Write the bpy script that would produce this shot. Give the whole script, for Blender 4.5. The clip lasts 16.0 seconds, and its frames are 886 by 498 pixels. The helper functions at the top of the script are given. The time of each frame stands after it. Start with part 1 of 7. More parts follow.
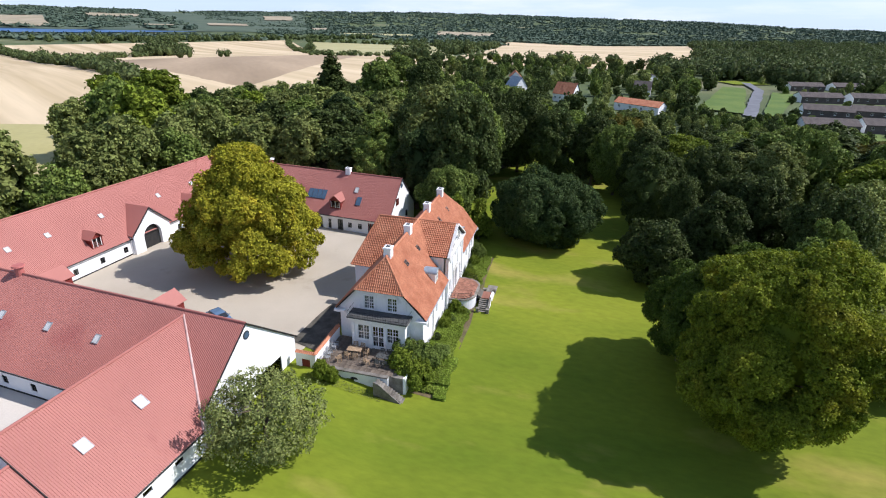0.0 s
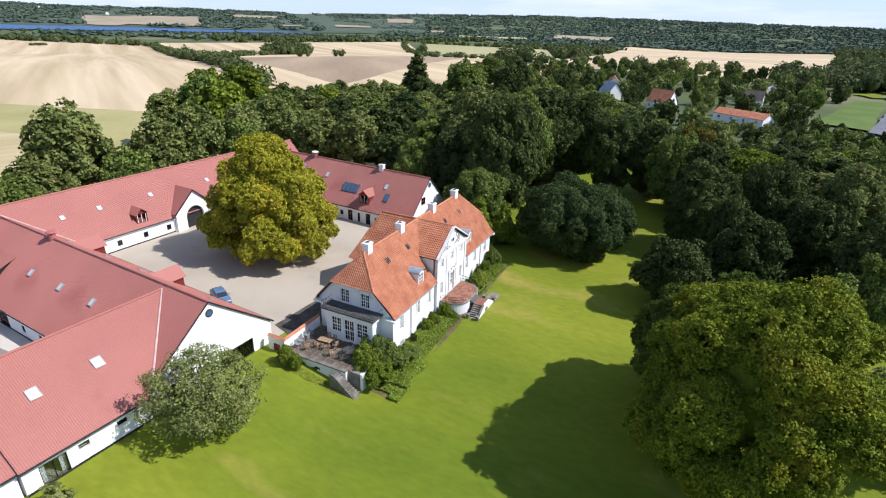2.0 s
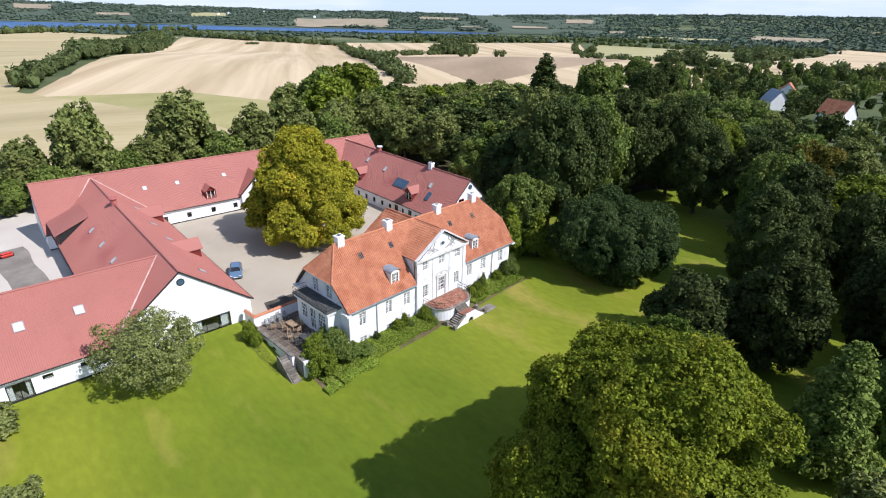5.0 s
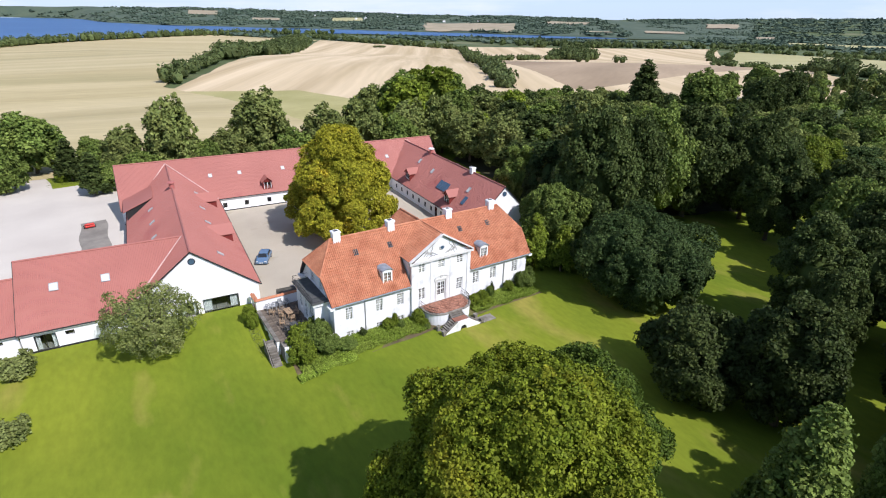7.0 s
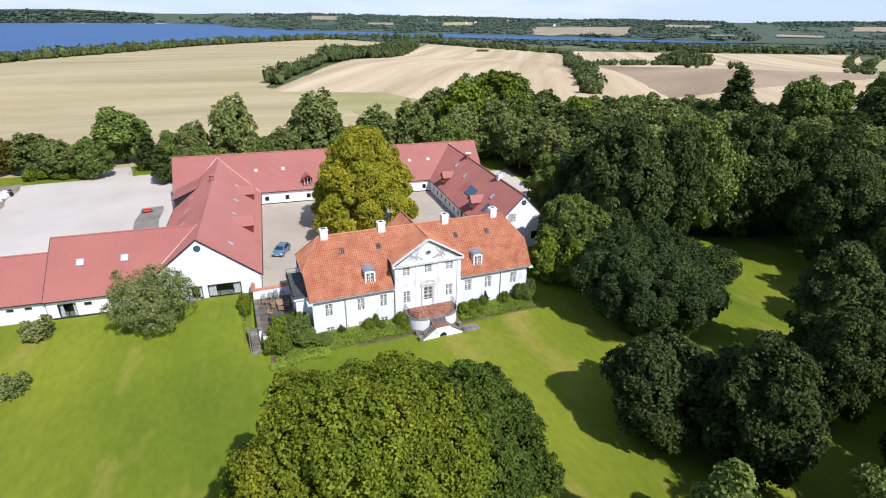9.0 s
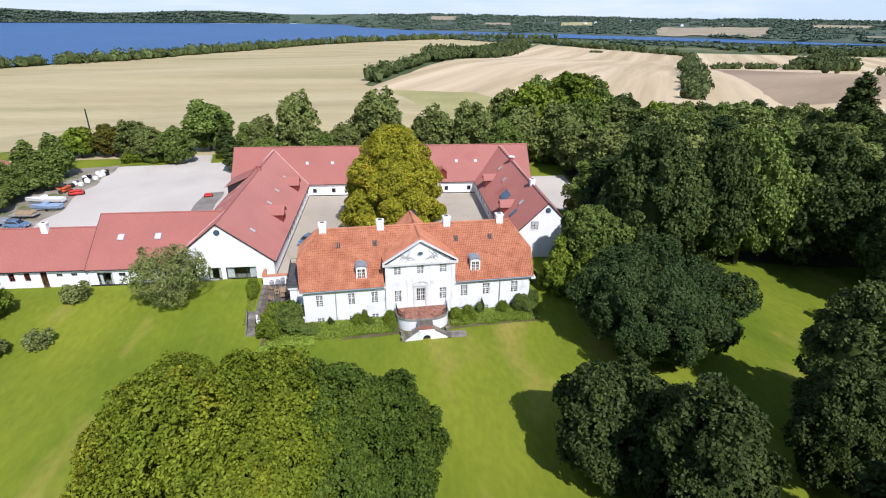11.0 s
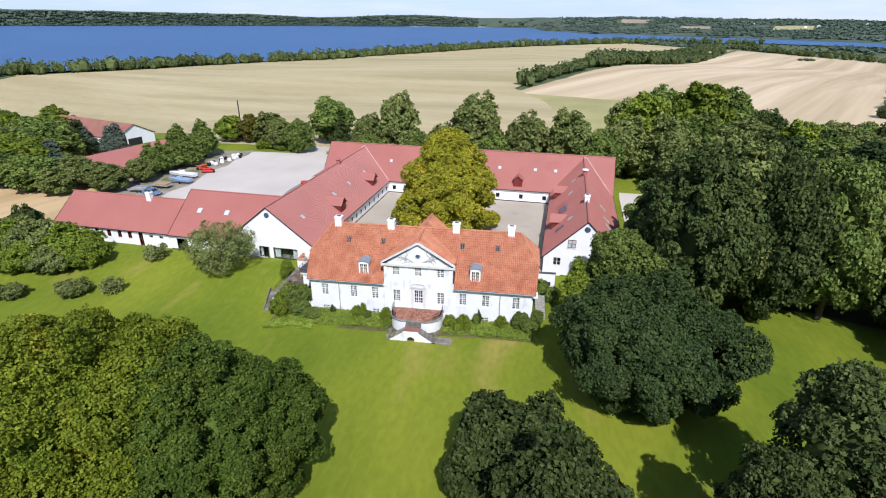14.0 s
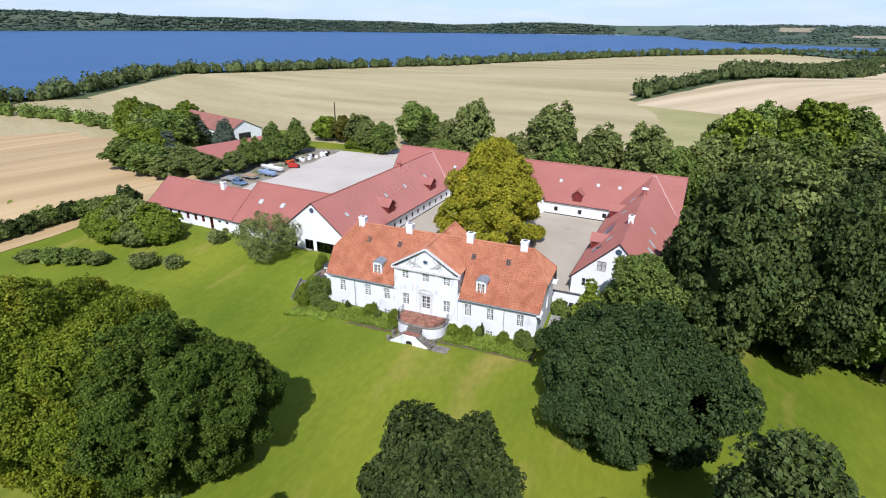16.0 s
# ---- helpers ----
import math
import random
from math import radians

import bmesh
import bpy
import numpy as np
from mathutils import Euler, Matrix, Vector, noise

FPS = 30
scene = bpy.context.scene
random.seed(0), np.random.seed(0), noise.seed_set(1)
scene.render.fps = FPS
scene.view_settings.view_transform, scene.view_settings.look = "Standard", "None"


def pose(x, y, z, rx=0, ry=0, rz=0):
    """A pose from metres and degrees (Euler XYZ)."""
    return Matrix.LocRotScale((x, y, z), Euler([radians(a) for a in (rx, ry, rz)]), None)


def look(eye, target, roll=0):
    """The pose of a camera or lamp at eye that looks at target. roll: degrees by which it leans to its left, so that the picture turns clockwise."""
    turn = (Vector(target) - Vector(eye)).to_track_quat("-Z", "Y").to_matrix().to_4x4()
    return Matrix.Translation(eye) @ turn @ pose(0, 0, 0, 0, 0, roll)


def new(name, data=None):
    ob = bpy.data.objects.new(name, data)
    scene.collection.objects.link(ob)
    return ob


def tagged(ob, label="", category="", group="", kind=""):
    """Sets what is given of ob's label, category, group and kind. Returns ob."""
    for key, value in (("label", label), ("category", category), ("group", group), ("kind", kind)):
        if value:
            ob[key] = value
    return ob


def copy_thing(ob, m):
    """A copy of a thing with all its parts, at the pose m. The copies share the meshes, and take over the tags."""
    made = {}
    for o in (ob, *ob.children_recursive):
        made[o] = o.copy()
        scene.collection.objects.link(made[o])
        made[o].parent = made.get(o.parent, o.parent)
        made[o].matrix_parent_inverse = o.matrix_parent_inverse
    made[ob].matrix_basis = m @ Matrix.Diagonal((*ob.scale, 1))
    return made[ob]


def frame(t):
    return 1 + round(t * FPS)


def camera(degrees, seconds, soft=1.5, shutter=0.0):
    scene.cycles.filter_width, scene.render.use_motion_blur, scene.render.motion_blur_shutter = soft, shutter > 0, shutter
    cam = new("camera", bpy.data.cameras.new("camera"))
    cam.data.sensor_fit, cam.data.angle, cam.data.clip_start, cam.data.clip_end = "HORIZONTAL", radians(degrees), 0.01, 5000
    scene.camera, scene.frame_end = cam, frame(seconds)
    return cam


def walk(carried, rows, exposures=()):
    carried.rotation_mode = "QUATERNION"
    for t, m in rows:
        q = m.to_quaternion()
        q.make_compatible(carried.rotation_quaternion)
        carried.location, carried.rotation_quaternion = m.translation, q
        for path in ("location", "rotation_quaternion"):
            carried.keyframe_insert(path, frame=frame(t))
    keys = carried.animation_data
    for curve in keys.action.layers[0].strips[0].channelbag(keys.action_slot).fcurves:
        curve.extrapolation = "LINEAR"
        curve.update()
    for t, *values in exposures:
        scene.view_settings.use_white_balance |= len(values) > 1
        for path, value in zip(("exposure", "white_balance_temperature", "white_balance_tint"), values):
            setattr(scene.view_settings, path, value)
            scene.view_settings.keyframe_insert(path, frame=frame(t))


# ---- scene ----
cam = camera(79.8, 16.0, soft=1.1)
PATH = [
    (0, (-65.722, -13.956, 37.668), (-63.941, -13.524, 36.868), 1.5),
    (0.5, (-64.527, -17.354, 37.644), (-62.767, -16.837, 36.846), 1.7),
    (1, (-63.19, -20.647, 37.607), (-61.462, -20.034, 36.808), 1.7),
    (1.5, (-61.674, -23.825, 37.563), (-59.981, -23.124, 36.762), 1.7),
    (2, (-59.98, -26.938, 37.491), (-58.324, -26.151, 36.69), 1.8),
    (2.5, (-58.085, -29.994, 37.434), (-56.48, -29.112, 36.631), 1.8),
    (3, (-55.977, -32.98, 37.394), (-54.43, -32.002, 36.589), 1.7),
    (3.5, (-53.671, -35.899, 37.385), (-52.187, -34.829, 36.576), 1.4),
    (4, (-51.218, -38.621, 37.423), (-49.784, -37.485, 36.615), 1.4),
    (6.5, (-37.555, -50.416, 37.668), (-36.456, -48.956, 36.856), 1.0),
    (7, (-34.655, -52.4, 37.684), (-33.644, -50.874, 36.878), 1.1),
    (7.5, (-31.615, -54.135, 37.727), (-30.675, -52.562, 36.925), 0.9),
    (8, (-28.453, -55.737, 37.772), (-27.587, -54.122, 36.971), 0.9),
    (8.5, (-25.222, -57.166, 37.836), (-24.445, -55.505, 37.037), 0.8),
    (9, (-21.921, -58.333, 37.893), (-21.226, -56.636, 37.094), 0.7),
    (11.5, (-4.949, -61.891, 38.097), (-4.714, -60.074, 37.295), 0.5),
    (12, (-1.562, -62.259, 38.14), (-1.422, -60.431, 37.34), 0.5),
    (12.5, (1.854, -62.342, 38.21), (1.896, -60.508, 37.412), 0.7),
    (13, (5.345, -62.232, 38.317), (5.288, -60.401, 37.514), 0.3),
    (13.5, (8.841, -61.93, 38.428), (8.68, -60.104, 37.626), 0.2),
    (14, (12.288, -61.431, 38.536), (12.023, -59.616, 37.739), 0.4),
    (14.5, (15.659, -60.745, 38.641), (15.306, -58.944, 37.847), 0.6),
    (15, (18.965, -59.892, 38.736), (18.497, -58.116, 37.945), 0.7),
    (15.5, (22.224, -58.911, 38.825), (21.651, -57.163, 38.04), 0.7),
    (16, (25.447, -57.842, 38.903), (24.768, -56.13, 38.124), 0.6),
]
walk(cam, [(t, look(eye, target, roll)) for t, eye, target, roll in PATH],
     exposures=[(0.0, 0.24, 6180, 15), (7.0, 0.15, 6150, 15), (12.5, 0.08, 6050, 15), (16.0, 0.05, 5980, 14)])

# ---- light ----
SUN_DIR = Vector((0.24, -0.90, 1.0)).normalized()
world = bpy.data.worlds.new("sky_world")
scene.world = world
world.use_nodes = True
wn = world.node_tree
sky = wn.nodes.new("ShaderNodeTexSky")
sky.sky_type = "NISHITA"
sky.sun_disc = False
sky.sun_elevation = math.asin(SUN_DIR.z)
sky.sun_rotation = math.atan2(SUN_DIR.x, SUN_DIR.y)
sky.air_density, sky.dust_density, sky.ozone_density = 1.0, 0.1, 2.5
# thin broken clouds, blended into the sky all the way round
wtc = wn.nodes.new("ShaderNodeTexCoord")
wmap = wn.nodes.new("ShaderNodeMapping")
wmap.inputs["Scale"].default_value = (2.2, 2.2, 16.0)
wno = wn.nodes.new("ShaderNodeTexNoise")
wno.inputs["Scale"].default_value = 1.6
wno.inputs["Detail"].default_value = 7
wno.inputs["Roughness"].default_value = 0.58
wrm = wn.nodes.new("ShaderNodeValToRGB")
wrm.color_ramp.elements[0].position, wrm.color_ramp.elements[0].color = 0.47, (0, 0, 0, 1)
wrm.color_ramp.elements[1].position, wrm.color_ramp.elements[1].color = 0.74, (0.7, 0.7, 0.7, 1)
wmix = wn.nodes.new("ShaderNodeMixRGB")
wmix.inputs["Color2"].default_value = (6.9, 7.2, 7.6, 1)
wn.links.new(wtc.outputs["Generated"], wmap.inputs["Vector"])
wn.links.new(wmap.outputs["Vector"], wno.inputs["Vector"])
wn.links.new(wno.outputs["Fac"], wrm.inputs["Fac"])
wn.links.new(wrm.outputs["Color"], wmix.inputs["Fac"])
# pale blue air towards the horizon, the same all the way round
wsep = wn.nodes.new("ShaderNodeSeparateXYZ")
wlow = wn.nodes.new("ShaderNodeMapRange")
wlow.inputs["From Min"].default_value, wlow.inputs["From Max"].default_value = 0.0, 0.40
wlow.inputs["To Min"].default_value, wlow.inputs["To Max"].default_value = 0.85, 0.0
wair = wn.nodes.new("ShaderNodeMixRGB")
wair.inputs["Color2"].default_value = (4.1, 5.4, 6.9, 1)
wn.links.new(wtc.outputs["Generated"], wsep.inputs["Vector"])
wn.links.new(wsep.outputs["Z"], wlow.inputs["Value"])
wn.links.new(wlow.outputs["Result"], wair.inputs["Fac"])
wn.links.new(sky.outputs["Color"], wair.inputs["Color1"])
wn.links.new(wair.outputs["Color"], wmix.inputs["Color1"])
wn.links.new(wmix.outputs["Color"], wn.nodes["Background"].inputs["Color"])
wn.nodes["Background"].inputs["Strength"].default_value = 0.128
sun = new("sun", bpy.data.lights.new("sun", "SUN"))
sun.data.energy, sun.data.angle, sun.data.color = 4.9, radians(0.5), (1.0, 0.96, 0.91)
sun.matrix_world = look(SUN_DIR * 200, (0, 0, 0))

# ---- materials ----


def mat(name, c1, c2, scale=1.0, rough=0.85, fine=8.0, fine_amt=0.25, bump=0.3, bump_dist=0.02, metal=0.0,
        spec=0.3, rand=0.0, island=0.0, stretch=(1, 1, 1), c3=None, c3_at=0.62, c3_scale=0.15, translucent=0.0, turn=0.0):
    """A procedural surface: two base colours over a broad noise, a fine grain, optional stains in a third colour."""
    m = bpy.data.materials.new(name)
    m.use_nodes = True
    t = m.node_tree
    n, l = t.nodes, t.links
    b = n["Principled BSDF"]
    tc = n.new("ShaderNodeTexCoord")
    mp = n.new("ShaderNodeMapping")
    mp.inputs["Scale"].default_value = stretch
    if turn:
        m0 = n.new("ShaderNodeMapping")
        m0.inputs["Rotation"].default_value = (0, 0, radians(turn))
        l.new(tc.outputs["Object"], m0.inputs["Vector"])
        l.new(m0.outputs["Vector"], mp.inputs["Vector"])
    else:
        l.new(tc.outputs["Object"], mp.inputs["Vector"])
    n1 = n.new("ShaderNodeTexNoise")
    n1.inputs["Scale"].default_value, n1.inputs["Detail"].default_value = scale, 5
    l.new(mp.outputs["Vector"], n1.inputs["Vector"])
    r1 = n.new("ShaderNodeValToRGB")
    r1.color_ramp.elements[0].position, r1.color_ramp.elements[1].position = 0.35, 0.65
    r1.color_ramp.elements[0].color, r1.color_ramp.elements[1].color = (*c1, 1), (*c2, 1)
    l.new(n1.outputs["Fac"], r1.inputs["Fac"])
    col = r1.outputs["Color"]
    if c3:
        n3 = n.new("ShaderNodeTexNoise")
        n3.inputs["Scale"].default_value, n3.inputs["Detail"].default_value = c3_scale, 6
        l.new(mp.outputs["Vector"], n3.inputs["Vector"])
        r3 = n.new("ShaderNodeValToRGB")
        r3.color_ramp.elements[0].position, r3.color_ramp.elements[1].position = c3_at, c3_at + 0.16
        l.new(n3.outputs["Fac"], r3.inputs["Fac"])
        x3 = n.new("ShaderNodeMixRGB")
        l.new(r3.outputs["Color"], x3.inputs["Fac"])
        l.new(col, x3.inputs["Color1"])
        x3.inputs["Color2"].default_value = (*c3, 1)
        col = x3.outputs["Color"]
    n2 = n.new("ShaderNodeTexNoise")
    n2.inputs["Scale"].default_value, n2.inputs["Detail"].default_value = fine, 3
    l.new(mp.outputs["Vector"], n2.inputs["Vector"])
    mr = n.new("ShaderNodeMapRange")
    mr.inputs["To Min"].default_value, mr.inputs["To Max"].default_value = 1 - fine_amt, 1 + fine_amt
    l.new(n2.outputs["Fac"], mr.inputs["Value"])
    val = mr.outputs["Result"]
    for amount, kind, socket in ((rand, "ShaderNodeObjectInfo", "Random"), (island, "ShaderNodeNewGeometry", "Random Per Island")):
        if amount:
            oi = n.new(kind)
            m2 = n.new("ShaderNodeMapRange")
            m2.inputs["To Min"].default_value, m2.inputs["To Max"].default_value = 1 - amount, 1 + amount
            l.new(oi.outputs[socket], m2.inputs["Value"])
            mu = n.new("ShaderNodeMath")
            mu.operation = "MULTIPLY"
            l.new(val, mu.inputs[0])
            l.new(m2.outputs["Result"], mu.inputs[1])
            val = mu.outputs["Value"]
    hs = n.new("ShaderNodeHueSaturation")
    l.new(col, hs.inputs["Color"])
    l.new(val, hs.inputs["Value"])
    l.new(hs.outputs["Color"], b.inputs["Base Color"])
    b.inputs["Roughness"].default_value = rough
    b.inputs["Metallic"].default_value = metal
    b.inputs["Specular IOR Level"].default_value = spec
    if bump:
        bp = n.new("ShaderNodeBump")
        bp.inputs["Strength"].default_value, bp.inputs["Distance"].default_value = bump, bump_dist
        l.new(n2.outputs["Fac"], bp.inputs["Height"])
        l.new(bp.outputs["Normal"], b.inputs["Normal"])
    if translucent:
        tr = n.new("ShaderNodeBsdfTranslucent")
        l.new(hs.outputs["Color"], tr.inputs["Color"])
        mx = n.new("ShaderNodeMixShader")
        mx.inputs["Fac"].default_value = translucent
        l.new(b.outputs["BSDF"], mx.inputs[1])
        l.new(tr.outputs["BSDF"], mx.inputs[2])
        l.new(mx.outputs["Shader"], n["Material Output"].inputs["Surface"])
    return m


def glass_mat(name, tint=(0.75, 0.8, 0.8), ior=1.5):
    """A thin window pane: clear, with a mirror gloss by Fresnel."""
    m = bpy.data.materials.new(name)
    m.use_nodes = True
    t = m.node_tree
    n, l = t.nodes, t.links
    n.remove(n["Principled BSDF"])
    tr, gl, fr, mx = (n.new("ShaderNodeBsdfTransparent"), n.new("ShaderNodeBsdfGlossy"), n.new("ShaderNodeFresnel"), n.new("ShaderNodeMixShader"))
    tr.inputs["Color"].default_value = (*tint, 1)
    gl.inputs["Roughness"].default_value = 0.03
    fr.inputs["IOR"].default_value = ior
    l.new(fr.outputs["Fac"], mx.inputs["Fac"])
    l.new(tr.outputs["BSDF"], mx.inputs[1])
    l.new(gl.outputs["BSDF"], mx.inputs[2])
    l.new(mx.outputs["Shader"], n["Material Output"].inputs["Surface"])
    return m


M_LAWN = mat("mown_grass", (0.108, 0.156, 0.011), (0.198, 0.230, 0.019), scale=0.055, rough=0.9, fine=1.6, fine_amt=0.24, bump=0.6, bump_dist=0.05, spec=0.15, c3=(0.275, 0.245, 0.050), c3_at=0.56, c3_scale=0.13, stretch=(1, 0.45, 1))
M_GRAVEL = mat("courtyard_gravel", (0.395, 0.345, 0.270), (0.455, 0.400, 0.315), scale=0.12, fine=9, fine_amt=0.12, bump=0.4, c3=(0.33, 0.285, 0.21), c3_scale=0.3)
M_LOT = mat("pale_gravel", (0.50, 0.45, 0.39), (0.58, 0.53, 0.46), scale=0.08, fine=6, fine_amt=0.10, bump=0.3)
M_DIRTY = mat("old_asphalt", (0.19, 0.17, 0.145), (0.27, 0.245, 0.21), scale=0.35, fine=6, fine_amt=0.2, c3=(0.30, 0.27, 0.23), c3_scale=0.4)
M_STRAW = mat("ripe_stubble", (0.44, 0.335, 0.19), (0.63, 0.50, 0.32), scale=0.045, fine=0.35, fine_amt=0.14, bump=0, stretch=(1.0, 0.035, 1), turn=32, c3=(0.36, 0.27, 0.15), c3_scale=0.03, c3_at=0.6)
M_STRAW_WEST = mat("tan_stubble", (0.43, 0.295, 0.145), (0.56, 0.40, 0.21), scale=0.10, fine=0.5, fine_amt=0.14, bump=0, stretch=(1.0, 0.05, 1), turn=20, c3=(0.37, 0.25, 0.12), c3_scale=0.05, c3_at=0.6)
M_WHEAT = mat("pale_barley_field", (0.40, 0.325, 0.165), (0.49, 0.405, 0.225), scale=0.03, fine=0.5, fine_amt=0.20, bump=0, stretch=(0.12, 1, 1), turn=25, c3=(0.335, 0.285, 0.14), c3_scale=0.02, c3_at=0.55)
M_FLASH = mat("pale_zinc_flashing", (0.46, 0.30, 0.27), (0.60, 0.44, 0.40), scale=1.2, rough=0.6, fine=9, fine_amt=0.2, bump=0)
M_SOIL = mat("harrowed_soil", (0.27, 0.195, 0.12), (0.43, 0.32, 0.205), scale=0.012, fine=0.3, fine_amt=0.14, bump=0, stretch=(0.15, 1, 1), turn=-35)
# stubble dulled in its colour to carry the haze of distance
M_FARFIELD = mat("hazed_distant_stubble", (0.30, 0.245, 0.165), (0.37, 0.305, 0.205), scale=0.01, fine=0.08, fine_amt=0.15, bump=0, c3=(0.22, 0.21, 0.12), c3_scale=0.006, c3_at=0.55)
M_MEADOW = mat("pale_green_meadow", (0.32, 0.292, 0.11), (0.40, 0.355, 0.155), scale=0.03, fine=0.6, fine_amt=0.14, bump=0)
M_PASTURE = mat("dry_pasture", (0.33, 0.31, 0.14), (0.41, 0.37, 0.19), scale=0.03, fine=0.4, fine_amt=0.14, bump=0, stretch=(0.2, 1, 1), turn=20)
M_DIRT = mat("trodden_dirt", (0.22, 0.19, 0.14), (0.34, 0.30, 0.24), scale=0.25, fine=3, fine_amt=0.2, c3=(0.11, 0.13, 0.035), c3_scale=0.22, c3_at=0.54)
M_BEDSOIL = mat("brown_garden_soil", (0.105, 0.080, 0.042), (0.165, 0.125, 0.062), scale=0.8, fine=5, fine_amt=0.3, bump=0.6, c3=(0.10, 0.12, 0.03), c3_scale=0.5, c3_at=0.5)
M_BARNROOF = mat("faded_red_brown_roof", (0.27, 0.115, 0.085), (0.32, 0.14, 0.105), scale=0.3, rough=0.7, fine=3, fine_amt=0.12, c3=(0.22, 0.10, 0.08), c3_scale=0.2)
M_LAND = mat("rough_grassland", (0.060, 0.085, 0.030), (0.095, 0.120, 0.042), c3=(0.24, 0.22, 0.12), c3_scale=0.004, c3_at=0.60, scale=0.02, fine=0.8, fine_amt=0.3, bump=0.3, bump_dist=0.1)
M_VERGE = mat("village_verge_grass", (0.075, 0.130, 0.018), (0.112, 0.162, 0.026), scale=0.08, fine=1.0, fine_amt=0.2, bump=0)
M_FLOOR = mat("woodland_floor", (0.045, 0.042, 0.02), (0.07, 0.065, 0.03), scale=0.3, fine=3, fine_amt=0.3)
M_WATER = mat("lake_water", (0.044, 0.112, 0.250), (0.054, 0.128, 0.275), scale=0.004, rough=0.5, fine=0.25, fine_amt=0.10, bump=0.8, bump_dist=0.5, spec=0.18)
M_WHITE = mat("white_limewash", (0.80, 0.80, 0.80), (0.85, 0.85, 0.85), scale=0.5, rough=0.9, fine=14, fine_amt=0.05, bump=0.25, bump_dist=0.01, c3=(0.66, 0.66, 0.64), c3_scale=0.5, c3_at=0.64)
M_OLDWHITE = mat("weathered_limewash", (0.73, 0.735, 0.74), (0.81, 0.81, 0.81), scale=0.45, rough=0.9, fine=7, fine_amt=0.08, bump=0.3, bump_dist=0.012, c3=(0.55, 0.56, 0.57), c3_scale=0.8, c3_at=0.57, stretch=(1, 1, 0.55))
M_TRIM = mat("white_painted_wood", (0.78, 0.78, 0.77), (0.82, 0.82, 0.81), scale=2, rough=0.5, fine=20, fine_amt=0.04, bump=0.1)
M_SAND = mat("grey_sandstone", (0.58, 0.57, 0.55), (0.70, 0.69, 0.67), scale=1.5, fine=12, fine_amt=0.15)
M_TILE = mat("orange_clay_pantile", (0.40, 0.150, 0.080), (0.50, 0.215, 0.118), scale=0.7, rough=0.8, fine=3.6, fine_amt=0.32, bump=0.3, c3=(0.34, 0.12, 0.06), c3_scale=0.5, c3_at=0.55)
M_RED = mat("red_coated_steel", (0.352, 0.132, 0.106), (0.388, 0.148, 0.119), scale=0.15, rough=0.55, fine=4.0, fine_amt=0.07, bump=0.08, spec=0.35, c3=(0.30, 0.085, 0.075), c3_scale=0.12)
M_RIDGE = mat("pale_red_flashing", (0.42, 0.13, 0.11), (0.46, 0.15, 0.13), scale=0.5, rough=0.5, fine=6, fine_amt=0.08, bump=0.1)
M_REDWOOD = mat("red_brown_boards", (0.16, 0.025, 0.02), (0.20, 0.035, 0.028), scale=1.5, rough=0.6, fine=10, fine_amt=0.2, stretch=(8, 8, 0.5))
# tarred wood, and also the black panels that stand for shade in openings
M_BLACK = mat("black_tarred_wood_and_shade", (0.02, 0.02, 0.021), (0.032, 0.031, 0.03), scale=2, rough=0.6, fine=10, fine_amt=0.3)
M_ZINC = mat("blue_grey_zinc", (0.27, 0.32, 0.37), (0.36, 0.41, 0.46), scale=1.5, rough=0.45, fine=8, fine_amt=0.08, bump=0.1, metal=0.3)
M_LEAD = mat("dark_lead_roofing", (0.055, 0.06, 0.062), (0.10, 0.10, 0.095), scale=1.5, rough=0.6, fine=6, fine_amt=0.2)
M_BRICK = mat("weathered_red_brick", (0.22, 0.095, 0.065), (0.30, 0.14, 0.10), scale=1.2, fine=8, fine_amt=0.25, rand=0.25, c3=(0.16, 0.12, 0.10), c3_scale=0.8)
M_COBBLE = mat("mossy_cobbles_and_shade", (0.055, 0.05, 0.04), (0.11, 0.10, 0.08), scale=1.0, fine=7, fine_amt=0.45, bump=0.8, bump_dist=0.04, c3=(0.20, 0.18, 0.14), c3_scale=0.35, c3_at=0.6)
M_STONE = mat("mossy_granite", (0.13, 0.115, 0.095), (0.25, 0.23, 0.20), scale=1.2, fine=8, fine_amt=0.25, rand=0.2, c3=(0.10, 0.11, 0.05), c3_scale=0.9)
M_PAVE = mat("mossy_paving", (0.11, 0.085, 0.065), (0.19, 0.155, 0.12), scale=1.2, fine=8, fine_amt=0.25, rand=0.2, c3=(0.09, 0.08, 0.06), c3_scale=0.7, c3_at=0.5)
M_INT = mat("dim_room_plaster", (0.24, 0.225, 0.205), (0.30, 0.285, 0.26), scale=0.6, fine=4, fine_amt=0.1)
M_IRON = mat("black_wrought_iron", (0.015, 0.015, 0.016), (0.025, 0.025, 0.026), scale=3, rough=0.45, metal=0.6, fine=12)
M_TEAK = mat("weathered_teak", (0.30, 0.20, 0.12), (0.42, 0.30, 0.19), scale=2, fine=12, fine_amt=0.2, stretch=(1, 6, 1))
M_GREYWOOD = mat("silver_grey_wood", (0.26, 0.25, 0.23), (0.38, 0.36, 0.33), scale=2, fine=12, fine_amt=0.2)
M_BARK = mat("grey_brown_bark", (0.085, 0.065, 0.045), (0.14, 0.11, 0.08), scale=1.5, fine=6, fine_amt=0.35, bump=0.6, stretch=(1, 1, 0.3))
M_GLASS = glass_mat("window_glass")
M_SKYGLASS = mat("skylight_dome", (0.50, 0.50, 0.47), (0.60, 0.60, 0.57), scale=2, rough=0.25, fine=6, fine_amt=0.05, bump=0)
